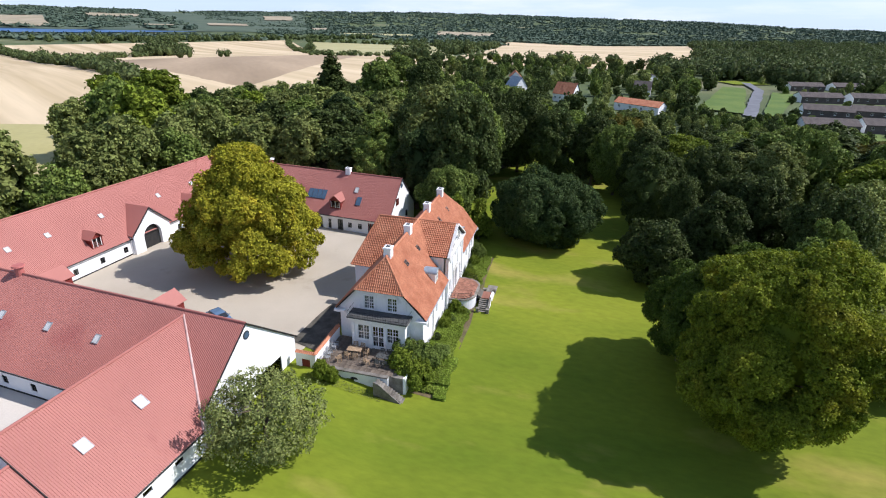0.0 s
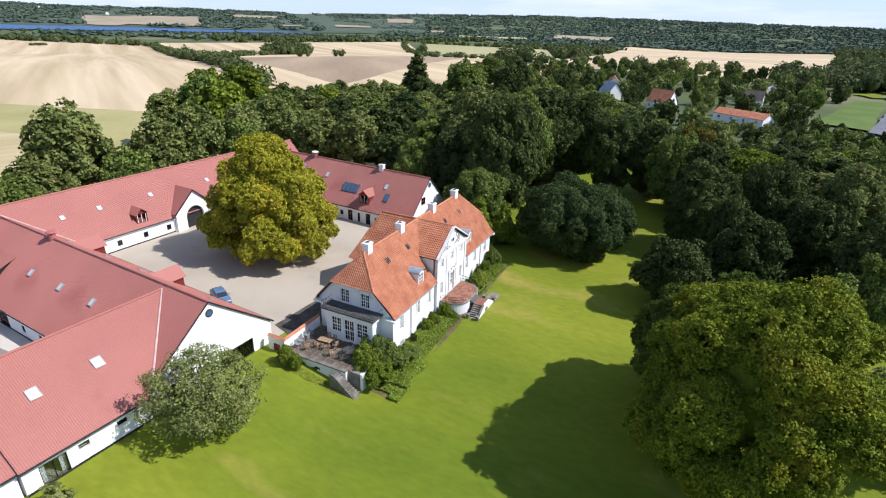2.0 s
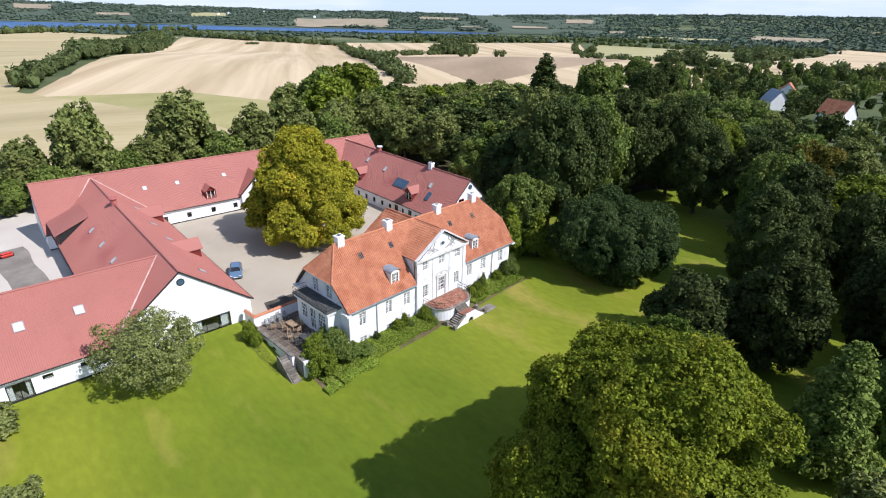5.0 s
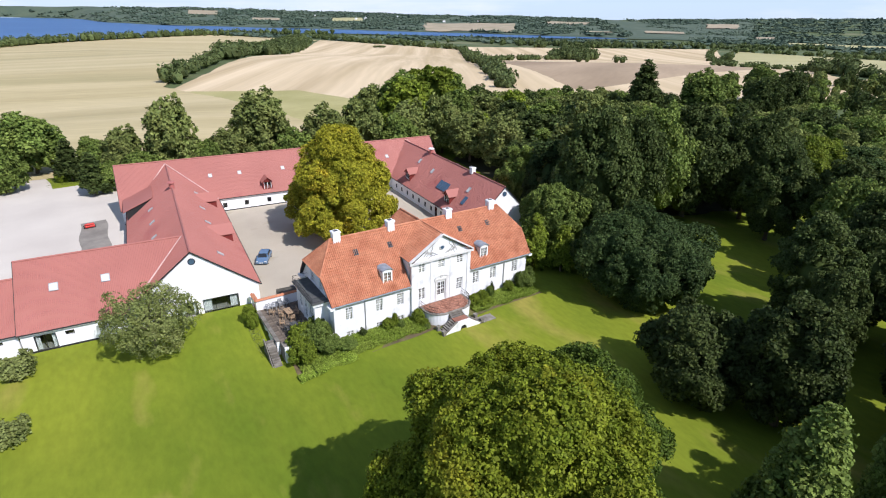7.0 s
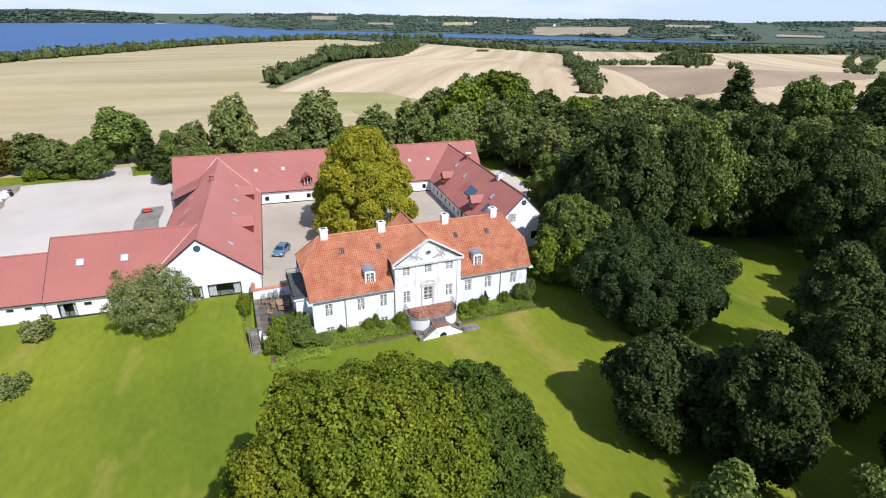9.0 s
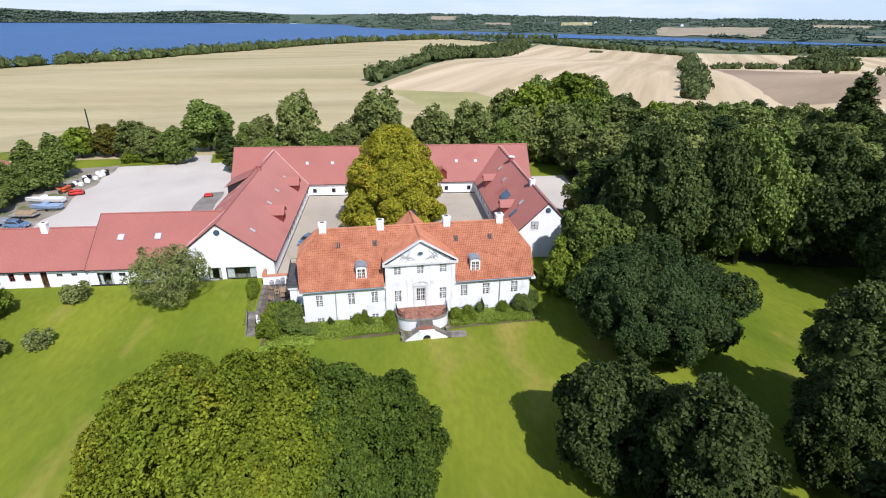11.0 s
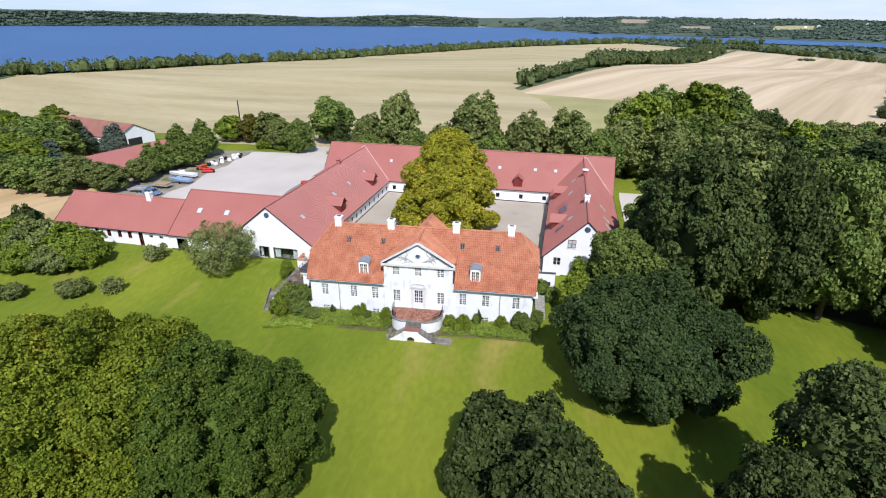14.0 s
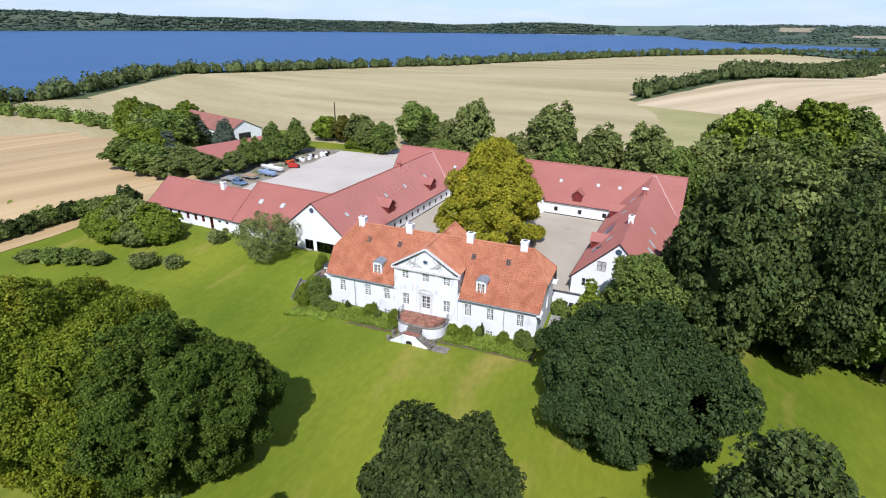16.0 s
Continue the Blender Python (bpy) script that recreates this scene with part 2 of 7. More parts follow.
M_SOLAR = mat("dark_blue_glazing", (0.05, 0.09, 0.14), (0.07, 0.12, 0.18), scale=1, rough=0.12, fine=3, fine_amt=0.1, bump=0, spec=0.6)
M_CARBLUE = mat("silver_blue_car_paint", (0.14, 0.23, 0.36), (0.15, 0.245, 0.38), scale=1, rough=0.25, fine=4, fine_amt=0.03, bump=0, spec=0.6, metal=0.3)
M_CARWHITE = mat("white_car_paint", (0.75, 0.75, 0.74), (0.78, 0.78, 0.77), scale=1, rough=0.25, fine=4, fine_amt=0.03, bump=0, spec=0.6)
M_TYRE = mat("black_rubber", (0.018, 0.018, 0.018), (0.028, 0.028, 0.028), scale=4, fine=12)
M_RIM = mat("alloy_rim", (0.45, 0.45, 0.46), (0.55, 0.55, 0.56), scale=4, rough=0.35, metal=0.8, fine=8, fine_amt=0.05)
M_CARGLASS = mat("dark_car_glass", (0.02, 0.023, 0.026), (0.03, 0.034, 0.038), scale=2, rough=0.06, fine=4, fine_amt=0.05, bump=0, spec=0.7)
M_ORANGE = mat("orange_painted_steel", (0.55, 0.10, 0.03), (0.62, 0.13, 0.04), scale=2, rough=0.45, fine=8, fine_amt=0.12)
M_REDPAINT = mat("red_painted_steel", (0.50, 0.03, 0.02), (0.58, 0.04, 0.03), scale=2, rough=0.45, fine=8, fine_amt=0.12)
M_TARP = mat("pale_blue_tarpaulin", (0.25, 0.34, 0.48), (0.33, 0.43, 0.57), scale=1.5, rough=0.6, fine=5, fine_amt=0.15)
M_GREYBOX = mat("grey_galvanised_steel", (0.30, 0.31, 0.32), (0.40, 0.41, 0.42), scale=2, rough=0.5, metal=0.3, fine=8, fine_amt=0.1)
M_ROAD = mat("grey_asphalt_road", (0.13, 0.135, 0.15), (0.17, 0.175, 0.19), scale=0.2, fine=3, fine_amt=0.1)
M_DARKROOF = mat("dark_grey_fibre_roof", (0.085, 0.07, 0.065), (0.12, 0.10, 0.09), scale=0.5, fine=3, fine_amt=0.15)


def leaf(name, c1, c2, tr=0.22, island=0.42, c3=None):
    return mat(name, c1, c2, scale=0.35, rough=0.6, fine=0.9, fine_amt=0.20, bump=0, spec=0.10, island=island, rand=0.16, translucent=tr, c3=c3, c3_scale=0.25, c3_at=0.58)


L_GOLD = leaf("golden_green_leaves", (0.240, 0.242, 0.020), (0.360, 0.338, 0.030), c3=(0.46, 0.365, 0.032), tr=0.26)
L_CHEST = leaf("yellow_green_leaves", (0.148, 0.198, 0.016), (0.245, 0.285, 0.024), c3=(0.33, 0.300, 0.024), tr=0.25)
L_DEEP = leaf("deep_green_leaves", (0.064, 0.106, 0.015), (0.102, 0.146, 0.021))
L_LIME = leaf("bright_lime_leaves", (0.135, 0.190, 0.020), (0.205, 0.250, 0.030), tr=0.25)
L_MID = leaf("mid_green_leaves", (0.118, 0.172, 0.036), (0.184, 0.236, 0.052))
# cloud shade over the east woods is partly put into this darker green
L_DARK = leaf("cloud_dark_green_leaves", (0.050, 0.074, 0.020), (0.082, 0.108, 0.030))
L_BLUE = leaf("blue_green_leaves", (0.042, 0.072, 0.022), (0.068, 0.102, 0.030))
L_OLIVE = leaf("olive_green_leaves", (0.146, 0.182, 0.050), (0.216, 0.242, 0.070))
L_SILVER = leaf("silver_green_leaves", (0.165, 0.200, 0.058), (0.250, 0.275, 0.090))
L_RUST = leaf("rust_tinged_leaves", (0.098, 0.104, 0.018), (0.150, 0.128, 0.022), c3=(0.21, 0.13, 0.02))
L_GRASS = leaf("long_grass_blades", (0.20, 0.285, 0.035), (0.28, 0.36, 0.058))
L_HEDGE = leaf("grey_green_hedge_leaves", (0.082, 0.112, 0.038), (0.124, 0.154, 0.054))
L_SPRUCE = leaf("blue_spruce_needles", (0.095, 0.130, 0.090), (0.145, 0.180, 0.130))
# aerial haze is put into the paler, bluish colours of far woods and hills
L_FAR = mat("hazed_distant_leaves", (0.062, 0.092, 0.066), (0.088, 0.118, 0.080), scale=0.004, rough=0.85, fine=0.05, fine_amt=0.12, bump=0, spec=0.1, island=0.10)
M_FARLAND = mat("hazed_wooded_hills", (0.062, 0.090, 0.060), (0.086, 0.112, 0.070), scale=0.01, rough=0.9, fine=0.06, fine_amt=0.15, bump=0, c3=(0.20, 0.19, 0.11), c3_scale=0.0022, c3_at=0.63)

# ---- building blocks ----


def part(name, bm, material, parent, label=""):
    """Links a bmesh (or a ready mesh) as one mesh object under its parent."""
    if isinstance(bm, bpy.types.Mesh):
        me = bm
    else:
        me = bpy.data.meshes.new(name)
        bmesh.ops.recalc_face_normals(bm, faces=bm.faces) if len(bm.faces) < 20000 else None
        bm.to_mesh(me)
        bm.free()
    if material and not me.materials:
        me.materials.append(material)
    ob = new(name, me)
    ob.parent = parent
    if label:
        ob["label"] = label
    return ob


def thing(name, m, label, category, group="", kind=""):
    ob = new(name)
    ob.empty_display_size = 0.3
    ob.matrix_world = m
    return tagged(ob, label, category, group, kind)


def structure(name, bm, material, label, category="structure"):
    ob = part(name, bm, material, None)
    return tagged(ob, label, category, kind="structure")


def box(bm, x0, x1, y0, y1, z0, z1, m=None):
    vs = [bm.verts.new((m @ Vector(p)) if m else p) for p in ((x0, y0, z0), (x1, y0, z0), (x1, y1, z0), (x0, y1, z0), (x0, y0, z1), (x1, y0, z1), (x1, y1, z1), (x0, y1, z1))]
    for f in ((3, 2, 1, 0), (4, 5, 6, 7), (0, 1, 5, 4), (1, 2, 6, 5), (2, 3, 7, 6), (3, 0, 4, 7)):
        bm.faces.new([vs[i] for i in f])
    return bm


def prism(bm, pts, vec):
    """A polygon of points, pushed along a vector."""
    a = [bm.verts.new(p) for p in pts]
    v = Vector(vec)
    b = [bm.verts.new(Vector(p) + v) for p in pts]
    bm.faces.new(a)
    bm.faces.new(b[::-1])
    for i in range(len(a)):
        j = (i + 1) % len(a)
        bm.faces.new((a[j], a[i], b[i], b[j]))
    return bm


def tube(bm, p, q, r0, r1=None, sides=8):
    p, q = Vector(p), Vector(q)
    r1 = r0 if r1 is None else r1
    rot = (q - p).to_track_quat("Z", "Y").to_matrix()
    ra, rb = [], []
    for i in range(sides):
        a = 2 * math.pi * i / sides
        d = rot @ Vector((math.cos(a), math.sin(a), 0))
        ra.append(bm.verts.new(p + d * r0))
        rb.append(bm.verts.new(q + d * r1))
    for i in range(sides):
        j = (i + 1) % sides
        bm.faces.new((ra[i], ra[j], rb[j], rb[i]))
    bm.faces.new(ra[::-1])
    bm.faces.new(rb)
    return bm


def bevelled(bm, w, segments=1):
    bmesh.ops.bevel(bm, geom=bm.edges[:], offset=w, segments=segments, affect="EDGES", clamp_overlap=True)
    return bm


def B():
    return bmesh.new()


def wall_mesh(length, z0, z1, thick, holes):
    """A wall along x from 0, its outer face at y = 0 and its body behind; holes are (x0, x1, z0, z1) right through it."""
    xs = sorted({0.0, length, *[h[0] for h in holes], *[h[1] for h in holes]})
    zs = sorted({z0, z1, *[h[2] for h in holes], *[h[3] for h in holes]})
    xs = [x for x in xs if 0 <= x <= length]
    zs = [z for z in zs if z0 <= z <= z1]
    solid = {}
    for i in range(len(xs) - 1):
        for k in range(len(zs) - 1):
            cx, cz = (xs[i] + xs[i + 1]) / 2, (zs[k] + zs[k + 1]) / 2
            solid[i, k] = not any(h[0] < cx < h[1] and h[2] < cz < h[3] for h in holes)
    bm = B()
    cache = {}

    def v(i, y, k):
        if (i, y, k) not in cache:
            cache[i, y, k] = bm.verts.new((xs[i], y, zs[k]))
        return cache[i, y, k]
    for (i, k), s in solid.items():
        if not s:
            continue
        bm.faces.new((v(i, 0, k), v(i + 1, 0, k), v(i + 1, 0, k + 1), v(i, 0, k + 1)))
        bm.faces.new((v(i, thick, k + 1), v(i + 1, thick, k + 1), v(i + 1, thick, k), v(i, thick, k)))
        if not solid.get((i - 1, k)):
            bm.faces.new((v(i, 0, k), v(i, 0, k + 1), v(i, thick, k + 1), v(i, thick, k)))
        if not solid.get((i + 1, k)):
            bm.faces.new((v(i + 1, 0, k), v(i + 1, thick, k), v(i + 1, thick, k + 1), v(i + 1, 0, k + 1)))
        if not solid.get((i, k - 1)):
            bm.faces.new((v(i, 0, k), v(i, thick, k), v(i + 1, thick, k), v(i + 1, 0, k)))
        if not solid.get((i, k + 1)):
            bm.faces.new((v(i, 0, k + 1), v(i + 1, 0, k + 1), v(i + 1, thick, k + 1), v(i, thick, k + 1)))
    return bm


WINDOW_MESHES = {}


def window_meshes(w, h, nx, nz, fw, bar, sill):
    """Frame with glazing bars, pane and sill of a window whose lower left corner lies at the origin, outer face at y = 0."""
    key = (w, h, nx, nz, fw, bar, sill)
    if key not in WINDOW_MESHES:
        bm = B()
        loops = []
        for y, e in ((-0.02, 0.0), (-0.02, fw), (0.07, fw), (0.07, 0.0)):
            loops.append([bm.verts.new((x_, y, z_)) for x_, z_ in ((e, e), (w - e, e), (w - e, h - e), (e, h - e))])
        for a_, b_ in zip(loops, loops[1:] + loops[:1]):
            for i in range(4):
                bm.faces.new((a_[i], a_[(i + 1) % 4], b_[(i + 1) % 4], b_[i]))
        frame_me = bpy.data.meshes.new("window")
        bm.to_mesh(frame_me)
        bars = []
        for i in range(1, nx):
            x = fw + (w - 2 * fw) * i / nx
            b = bar * ((3.0 if nx == 4 else 1.7) if 2 * i == nx else 1)
            bars.append(bpy.data.meshes.new("glazing_bar"))
            box(B(), x - b, x + b, -0.01, 0.05, fw, h - fw).to_mesh(bars[-1])
        for k in range(1, nz):
            z = fw + (h - 2 * fw) * k / nz
            bars.append(bpy.data.meshes.new("glazing_bar"))
            b = bar * (2.6 if nx == 4 and nz > 3 and k == round(nz * 0.6) else 1)
            box(B(), fw, w - fw, -0.006, 0.046, z - b, z + b).to_mesh(bars[-1])
        bm = B()
        box(bm, fw, w - fw, 0.020, 0.026, fw, h - fw)
        pane_me = bpy.data.meshes.new("pane")
        bm.to_mesh(pane_me)
        bm = B()
        box(bm, -0.06, w + 0.06, -0.10, 0.06, -0.08, -0.004)
        sill_me = bpy.data.meshes.new("sill")
        bm.to_mesh(sill_me)
        WINDOW_MESHES[key] = (frame_me, pane_me, sill_me, bars)
    return WINDOW_MESHES[key]


FRAMES, BARS = {}, {}


def window(parent, m, w, h, nx=2, nz=3, frame_mat=None, fw=0.07, bar=0.022, sill=True, name="window", label=""):
    frame_mat = frame_mat or M_TRIM
    key = (w, h, nx, nz, fw, bar, frame_mat.name)
    fm, pm, sm, bars = window_meshes(w, h, nx, nz, fw, bar, sill)
    if key not in FRAMES:
        FRAMES[key] = fm if not fm.materials else fm.copy()
        FRAMES[key].materials.clear()
        FRAMES[key].materials.append(frame_mat)
        BARS[key] = [b_ if not b_.materials else b_.copy() for b_ in bars]
        for b_ in BARS[key]:
            b_.materials.clear()
            b_.materials.append(frame_mat)
    ob = part(name, FRAMES[key], None, parent, label)
    ob.matrix_local = m
    pane = part("pane", pm, M_GLASS, ob)
    pane.visible_shadow = False
    for b_ in BARS[key]:
        part("glazing_bar", b_, None, ob)
    if sill:
        part("sill", sm, M_TRIM, ob)
    return ob


def slope(bm_points, pitch, row, amp, lift, kind="sheet"):
    """A roof slope of corrugated sheets or pantiles: corners eave-left, eave-right, ridge-right, ridge-left (any convex cut), as one
    sheet of real waves. The first two corners give the eave's line."""
    pts = [Vector(p) for p in bm_points]
    u = (pts[1] - pts[0]).normalized()
    nrm = (pts[1] - pts[0]).cross(pts[2] - pts[0]).normalized()
    if nrm.z < 0:
        nrm = -nrm
    v = nrm.cross(u)
    if v.z < 0:
        v = -v
    us = [(p - pts[0]).dot(u) for p in pts]
    vs = [(p - pts[0]).dot(v) for p in pts]
    u0, u1, v1 = min(us), max(us), max(vs)
    if kind == "sheet":
        prof = ((0.0, 0.0), (0.42, 0.0), (0.55, 1.0), (0.87, 1.0))
    else:
        prof = ((0.0, 0.0), (0.25, 0.15), (0.5, 0.85), (0.68, 1.0), (0.85, 0.8))
    cols = []
    for i in range(int((u1 - u0) / pitch) + 2):
        for a, h in prof:
            cols.append((u0 + (i + a) * pitch, h * amp))
    nrow = max(1, int(math.ceil(v1 / row)))
    rows = []
    for k in range(nrow):
        rows.append((k * row, lift))
        rows.append((min((k + 1) * row, v1 + 0.02) - 0.004, 0.0))
    cu = np.array([c[0] for c in cols])
    ch = np.array([c[1] for c in cols])
    rv = np.array([r[0] for r in rows])
    rh = np.array([r[1] for r in rows])
    co = (np.array(pts[0])[None, None] + cu[None, :, None] * np.array(u) + rv[:, None, None] * np.array(v)
          + (ch[None, :, None] + rh[:, None, None]) * np.array(nrm))
    nr, nc = len(rows), len(cols)
    idx = np.arange(nr * nc).reshape(nr, nc)
    faces = np.stack((idx[:-1, :-1], idx[:-1, 1:], idx[1:, 1:], idx[1:, :-1]), -1).reshape(-1, 4)
    me = bpy.data.meshes.new("roof")
    me.from_pydata(co.reshape(-1, 3).tolist(), [], faces.tolist())
    bm = B()
    bm.from_mesh(me)
    bpy.data.meshes.remove(me)
    centre = sum(pts, Vector()) / len(pts)
    for i in range(len(pts)):
        a, b = pts[i], pts[(i + 1) % len(pts)]
        side = nrm.cross(b - a).normalized()
        if (centre - a).dot(side) > 0:
            side = -side
        bmesh.ops.bisect_plane(bm, geom=bm.verts[:] + bm.edges[:] + bm.faces[:], plane_co=a, plane_no=side, clear_outer=True)
    for f in bm.faces:
        if f.normal.dot(nrm) < 0:
            f.normal_flip()
    return bm


def slab(pts, thick):
    """The boarding under a roof slope."""
    pts = [Vector(p) for p in pts]
    n = (pts[1] - pts[0]).cross(pts[2] - pts[0]).normalized()
    if n.z < 0:
        n = -n
    return prism(B(), [p - n * 0.012 for p in pts], -n * thick)


def ridge_cap(pts, r, m, parent, name="ridge_cap"):
    bm = B()
    for a, b in zip(pts, pts[1:]):
        tube(bm, a, b, r, r, 8)
    return part(name, bm, m, parent)


# ---- ground ----
SHORE = [(-700, -200), (-520, 120), (-490, 270), (-600, 500), (-505, 622), (-332, 850), (-70, 1335), (300, 1730), (700, 1800), (1250, 1350), (1560, 1235), (1750, 1350), (5200, 4800)]
LAKE_Z = -24.0


def smooth(a, b, x):
    t = min(1.0, max(0.0, (x - a) / (b - a)))
    return t * t * (3 - 2 * t)


def shore_distance(x, y):
    best, sign = 1e9, 1
    for (ax, ay), (bx, by) in zip(SHORE, SHORE[1:]):
        dx, dy = bx - ax, by - ay
        t = min(1.0, max(0.0, ((x - ax) * dx + (y - ay) * dy) / (dx * dx + dy * dy)))
        d = math.hypot(x - ax - t * dx, y - ay - t * dy)
        if d < best - 1e-9:
            best, sign = d, 1 if dx * (y - ay) - dy * (x - ax) < 0 else -1
    return best * sign


SKYLINE = [(-180, 60), (-95, 90), (-61, 108), (-41, 76), (-28, 66), (-20, 46), (-11, 66), (-3, 44), (4, 56), (23, 50), (32, 36), (54, 36), (66, 55), (76, 68), (97, 52), (116, 10), (180, 40)]


FRONT = [(-121, 0.4), (-50, 0.4), (-36, 0.2), (-21, -0.35), (-8, 0.6), (0, 0.75), (14, 0.7), (30, 0.4), (121, 0.4)]


def ramp(table, a):
    """A value read from a table of (place, value), between its rows."""
    for (a0, v0), (a1, v1) in zip(table, table[1:]):
        if a0 <= a <= a1:
            return v0 + (v1 - v0) * smooth(a0, a1, a)
    return table[-1][1]


def skyline(a):
    """Height of the hills on the horizon in the direction a, degrees clockwise from +y."""
    return ramp(SKYLINE, a) + 9 * noise.noise((a * 0.11, 2.0, 0.0)) + 4 * noise.noise((a * 0.5, 5.0, 0.0))


def height(x, y):
    s = shore_distance(x, y)
    a = 1 - smooth(0, 700, s) if s > 0 else 1.0
    b = smooth(300, 1000, 0.6 * x + 0.8 * y)
    h = 0.5 - 25.5 * max(a, b)
    r = math.hypot(x, y)
    if r > 200:
        h += smooth(200, 600, r) * 2.2 * noise.noise((x / 230, y / 230, 3.1)) * (1 - 0.6 * b)
    if s < 30:
        h = min(h, LAKE_Z + 0.6 * smooth(0, 30, s) + (-3.0 * smooth(0, -40, s) if s < 0 else 0.0))
    else:
        h += (skyline(math.degrees(math.atan2(x, y))) + 25) * smooth(2300, 4900, r)
    near = 1 - smooth(120, 260, math.hypot(x, y - 20))
    east = smooth(13, 16, x)
    f = ramp(FRONT, max(-120.0, min(120.0, x)))
    local = f + (1.5 - f) * (smooth(-2, 13, y) * (1 - east) + smooth(14.5, 16, y) * east)
    if y < 6 and abs(x) < 19:
        local = max(local, 1.0 * smooth(-4.5, -0.5, y) * (1 - smooth(15.3, 18.5, abs(x))))
    return h * (1 - near) + near * local


def sheet(name, corners, nu, nv, lift, material, label, parent=None, kind="structure", wobble=0.0):
    """A patch of ground between four corners, draped on the ground."""
    a, b, c, d = [Vector((p[0], p[1], 0)) for p in corners]
    verts, faces = [], []
    for j in range(nv + 1):
        for i in range(nu + 1):
            s, t = i / nu, j / nv
            p = (a * (1 - s) + b * s) * (1 - t) + (d * (1 - s) + c * s) * t
            if wobble and (i in (0, nu) or j in (0, nv)):
                p += Vector((noise.noise((p.x * 0.13, p.y * 0.13, 1.0)), noise.noise((p.x * 0.13, p.y * 0.13, 7.0)), 0)) * wobble
            verts.append((p.x, p.y, height(p.x, p.y) + lift))
    for j in range(nv):
        for i in range(nu):
            k = j * (nu + 1) + i
            faces.append((k, k + 1, k + nu + 2, k + nu + 1))
    me = bpy.data.meshes.new(name)
    me.from_pydata(verts, [], faces)
    for p in me.polygons:
        p.use_smooth = True
    me.materials.append(material)
    ob = new(name, me)
    return tagged(ob, label, "ground", kind=kind)


def ground_sheet():
    """One sheet, fine near the house and coarser towards the horizon."""
    cx, cy = 0.0, 20.0
    rings = [0.0]
    while rings[-1] < 4950:
        r = rings[-1]
        rings.append(r + max(1.6, r * 0.055) if r < 160 else r + r * 0.07)
    n = 128
    verts, faces = [(cx, cy, height(cx, cy) - 0.5)], []
    for r in rings[1:]:
        for i in range(n):
            a = 2 * math.pi * i / n
            x, y = cx + r * math.cos(a), cy + r * math.sin(a)
            verts.append((x, y, height(x, y) - 0.6 * (1 - smooth(1500, 2300, r))))
    for i in range(n):
        faces.append((0, 1 + i, 1 + (i + 1) % n))
    for k in range(len(rings) - 2):
        o = 1 + k * n
        for i in range(n):
            j = (i + 1) % n
            faces.append((o + i, o + n + i, o + n + j, o + j))
    me = bpy.data.meshes.new("ground")
    me.from_pydata(verts, [], faces)
    for p in me.polygons:
        p.use_smooth = True
    me.materials.append(M_LAND)
    return tagged(new("ground", me), "rolling farmland with rough grass between fields and woods", "ground", kind="structure")

# ---- ground surfaces ----
ground_sheet()
sheet("lawn", [(-135, -115), (135, -115), (135, 128), (-135, 128)], 150, 140, 0.0, M_LAWN, "sunlit mown lawn sloping gently round the manor")
YARD = pose(0, 0, 0, 0, 0, -4.3)


def yard(u, v):
    p = YARD @ Vector((u, v, 0))
    return (p.x, p.y)


sheet("courtyard_ground", [yard(-21.3, 12.6), yard(15.8, 12.6), yard(15.8, 52.4), yard(-21.3, 52.4)], 24, 26, 0.03, M_GRAVEL, "beige gravel courtyard between the stable wings")
sheet("yard_ground", [(-70, 26), (-29.5, 26), (-31, 88), (-70, 86)], 18, 24, 0.03, M_LOT, "pale gravel yard behind the stable wing", wobble=1.5)
# dark paving whose colour also holds the shadow lying on it
sheet("cobble_shade_strip", [(-18.9, 11.5), (-8.0, 12.0), (-7.8, 15.4), (-17.6, 16.3)], 12, 6, 0.07, M_COBBLE, "dark mossy cobbles behind the garden wall, shade put into their colour", wobble=0.25)
sheet("yard_dirt", [(-84, 38), (-67, 38), (-66.5, 88), (-80, 86)], 16, 24, 0.045, M_DIRT, "trodden dirt and weeds along the yard's edge", wobble=2.0)
sheet("track", [(-55, 84), (-44, 84), (-49, 112), (-53, 112)], 8, 14, 0.035, M_LOT, "pale gravel track leading out of the yard", wobble=0.8)
sheet("yard_edge_ground", [(-40.5, 38), (-36.0, 38), (-36.5, 60), (-40.5, 60)], 4, 10, 0.05, M_DIRTY, "stained dark asphalt apron beside the stable wall", wobble=0.8)
sheet("east_track", [(33, 38), (40, 34), (45, 62), (36, 62)], 6, 12, 0.035, M_LOT, "pale gravel track beside the east wing", wobble=0.6)
sheet("woodland_floor", [(40, 16), (135, -18), (135, 125), (46, 66)], 60, 60, 0.10, M_FLOOR, "dark leaf litter under the wood", wobble=2.0)
sheet("woodland_floor_south", [(16, -112), (134, -112), (134, -26), (58, -31)], 60, 50, 0.10, M_FLOOR, "dark leaf litter under the park trees", wobble=2.0)

# ---- outbuildings ----


def hung(ob, o):
    """Pale curtains, gathered in folds, at both sides behind a large glazed opening."""
    if o[7] != "glazed_door":
        return
    w, h = o[2], o[3]
    for x0, x1 in ((0.06, 0.24 * w), (0.76 * w, w - 0.06)):
        bm = B()
        n = 10
        pts = [(x0 + (x1 - x0) * i / n, 0.36 + 0.05 * (i % 2)) for i in range(n + 1)]
        prism(bm, [(x, y, 0.06) for x, y in pts] + [(x, y + 0.02, 0.06) for x, y in reversed(pts)], (0, 0, h - 0.14))
        part("curtain", bm, M_TRIM, ob, "pale curtain")


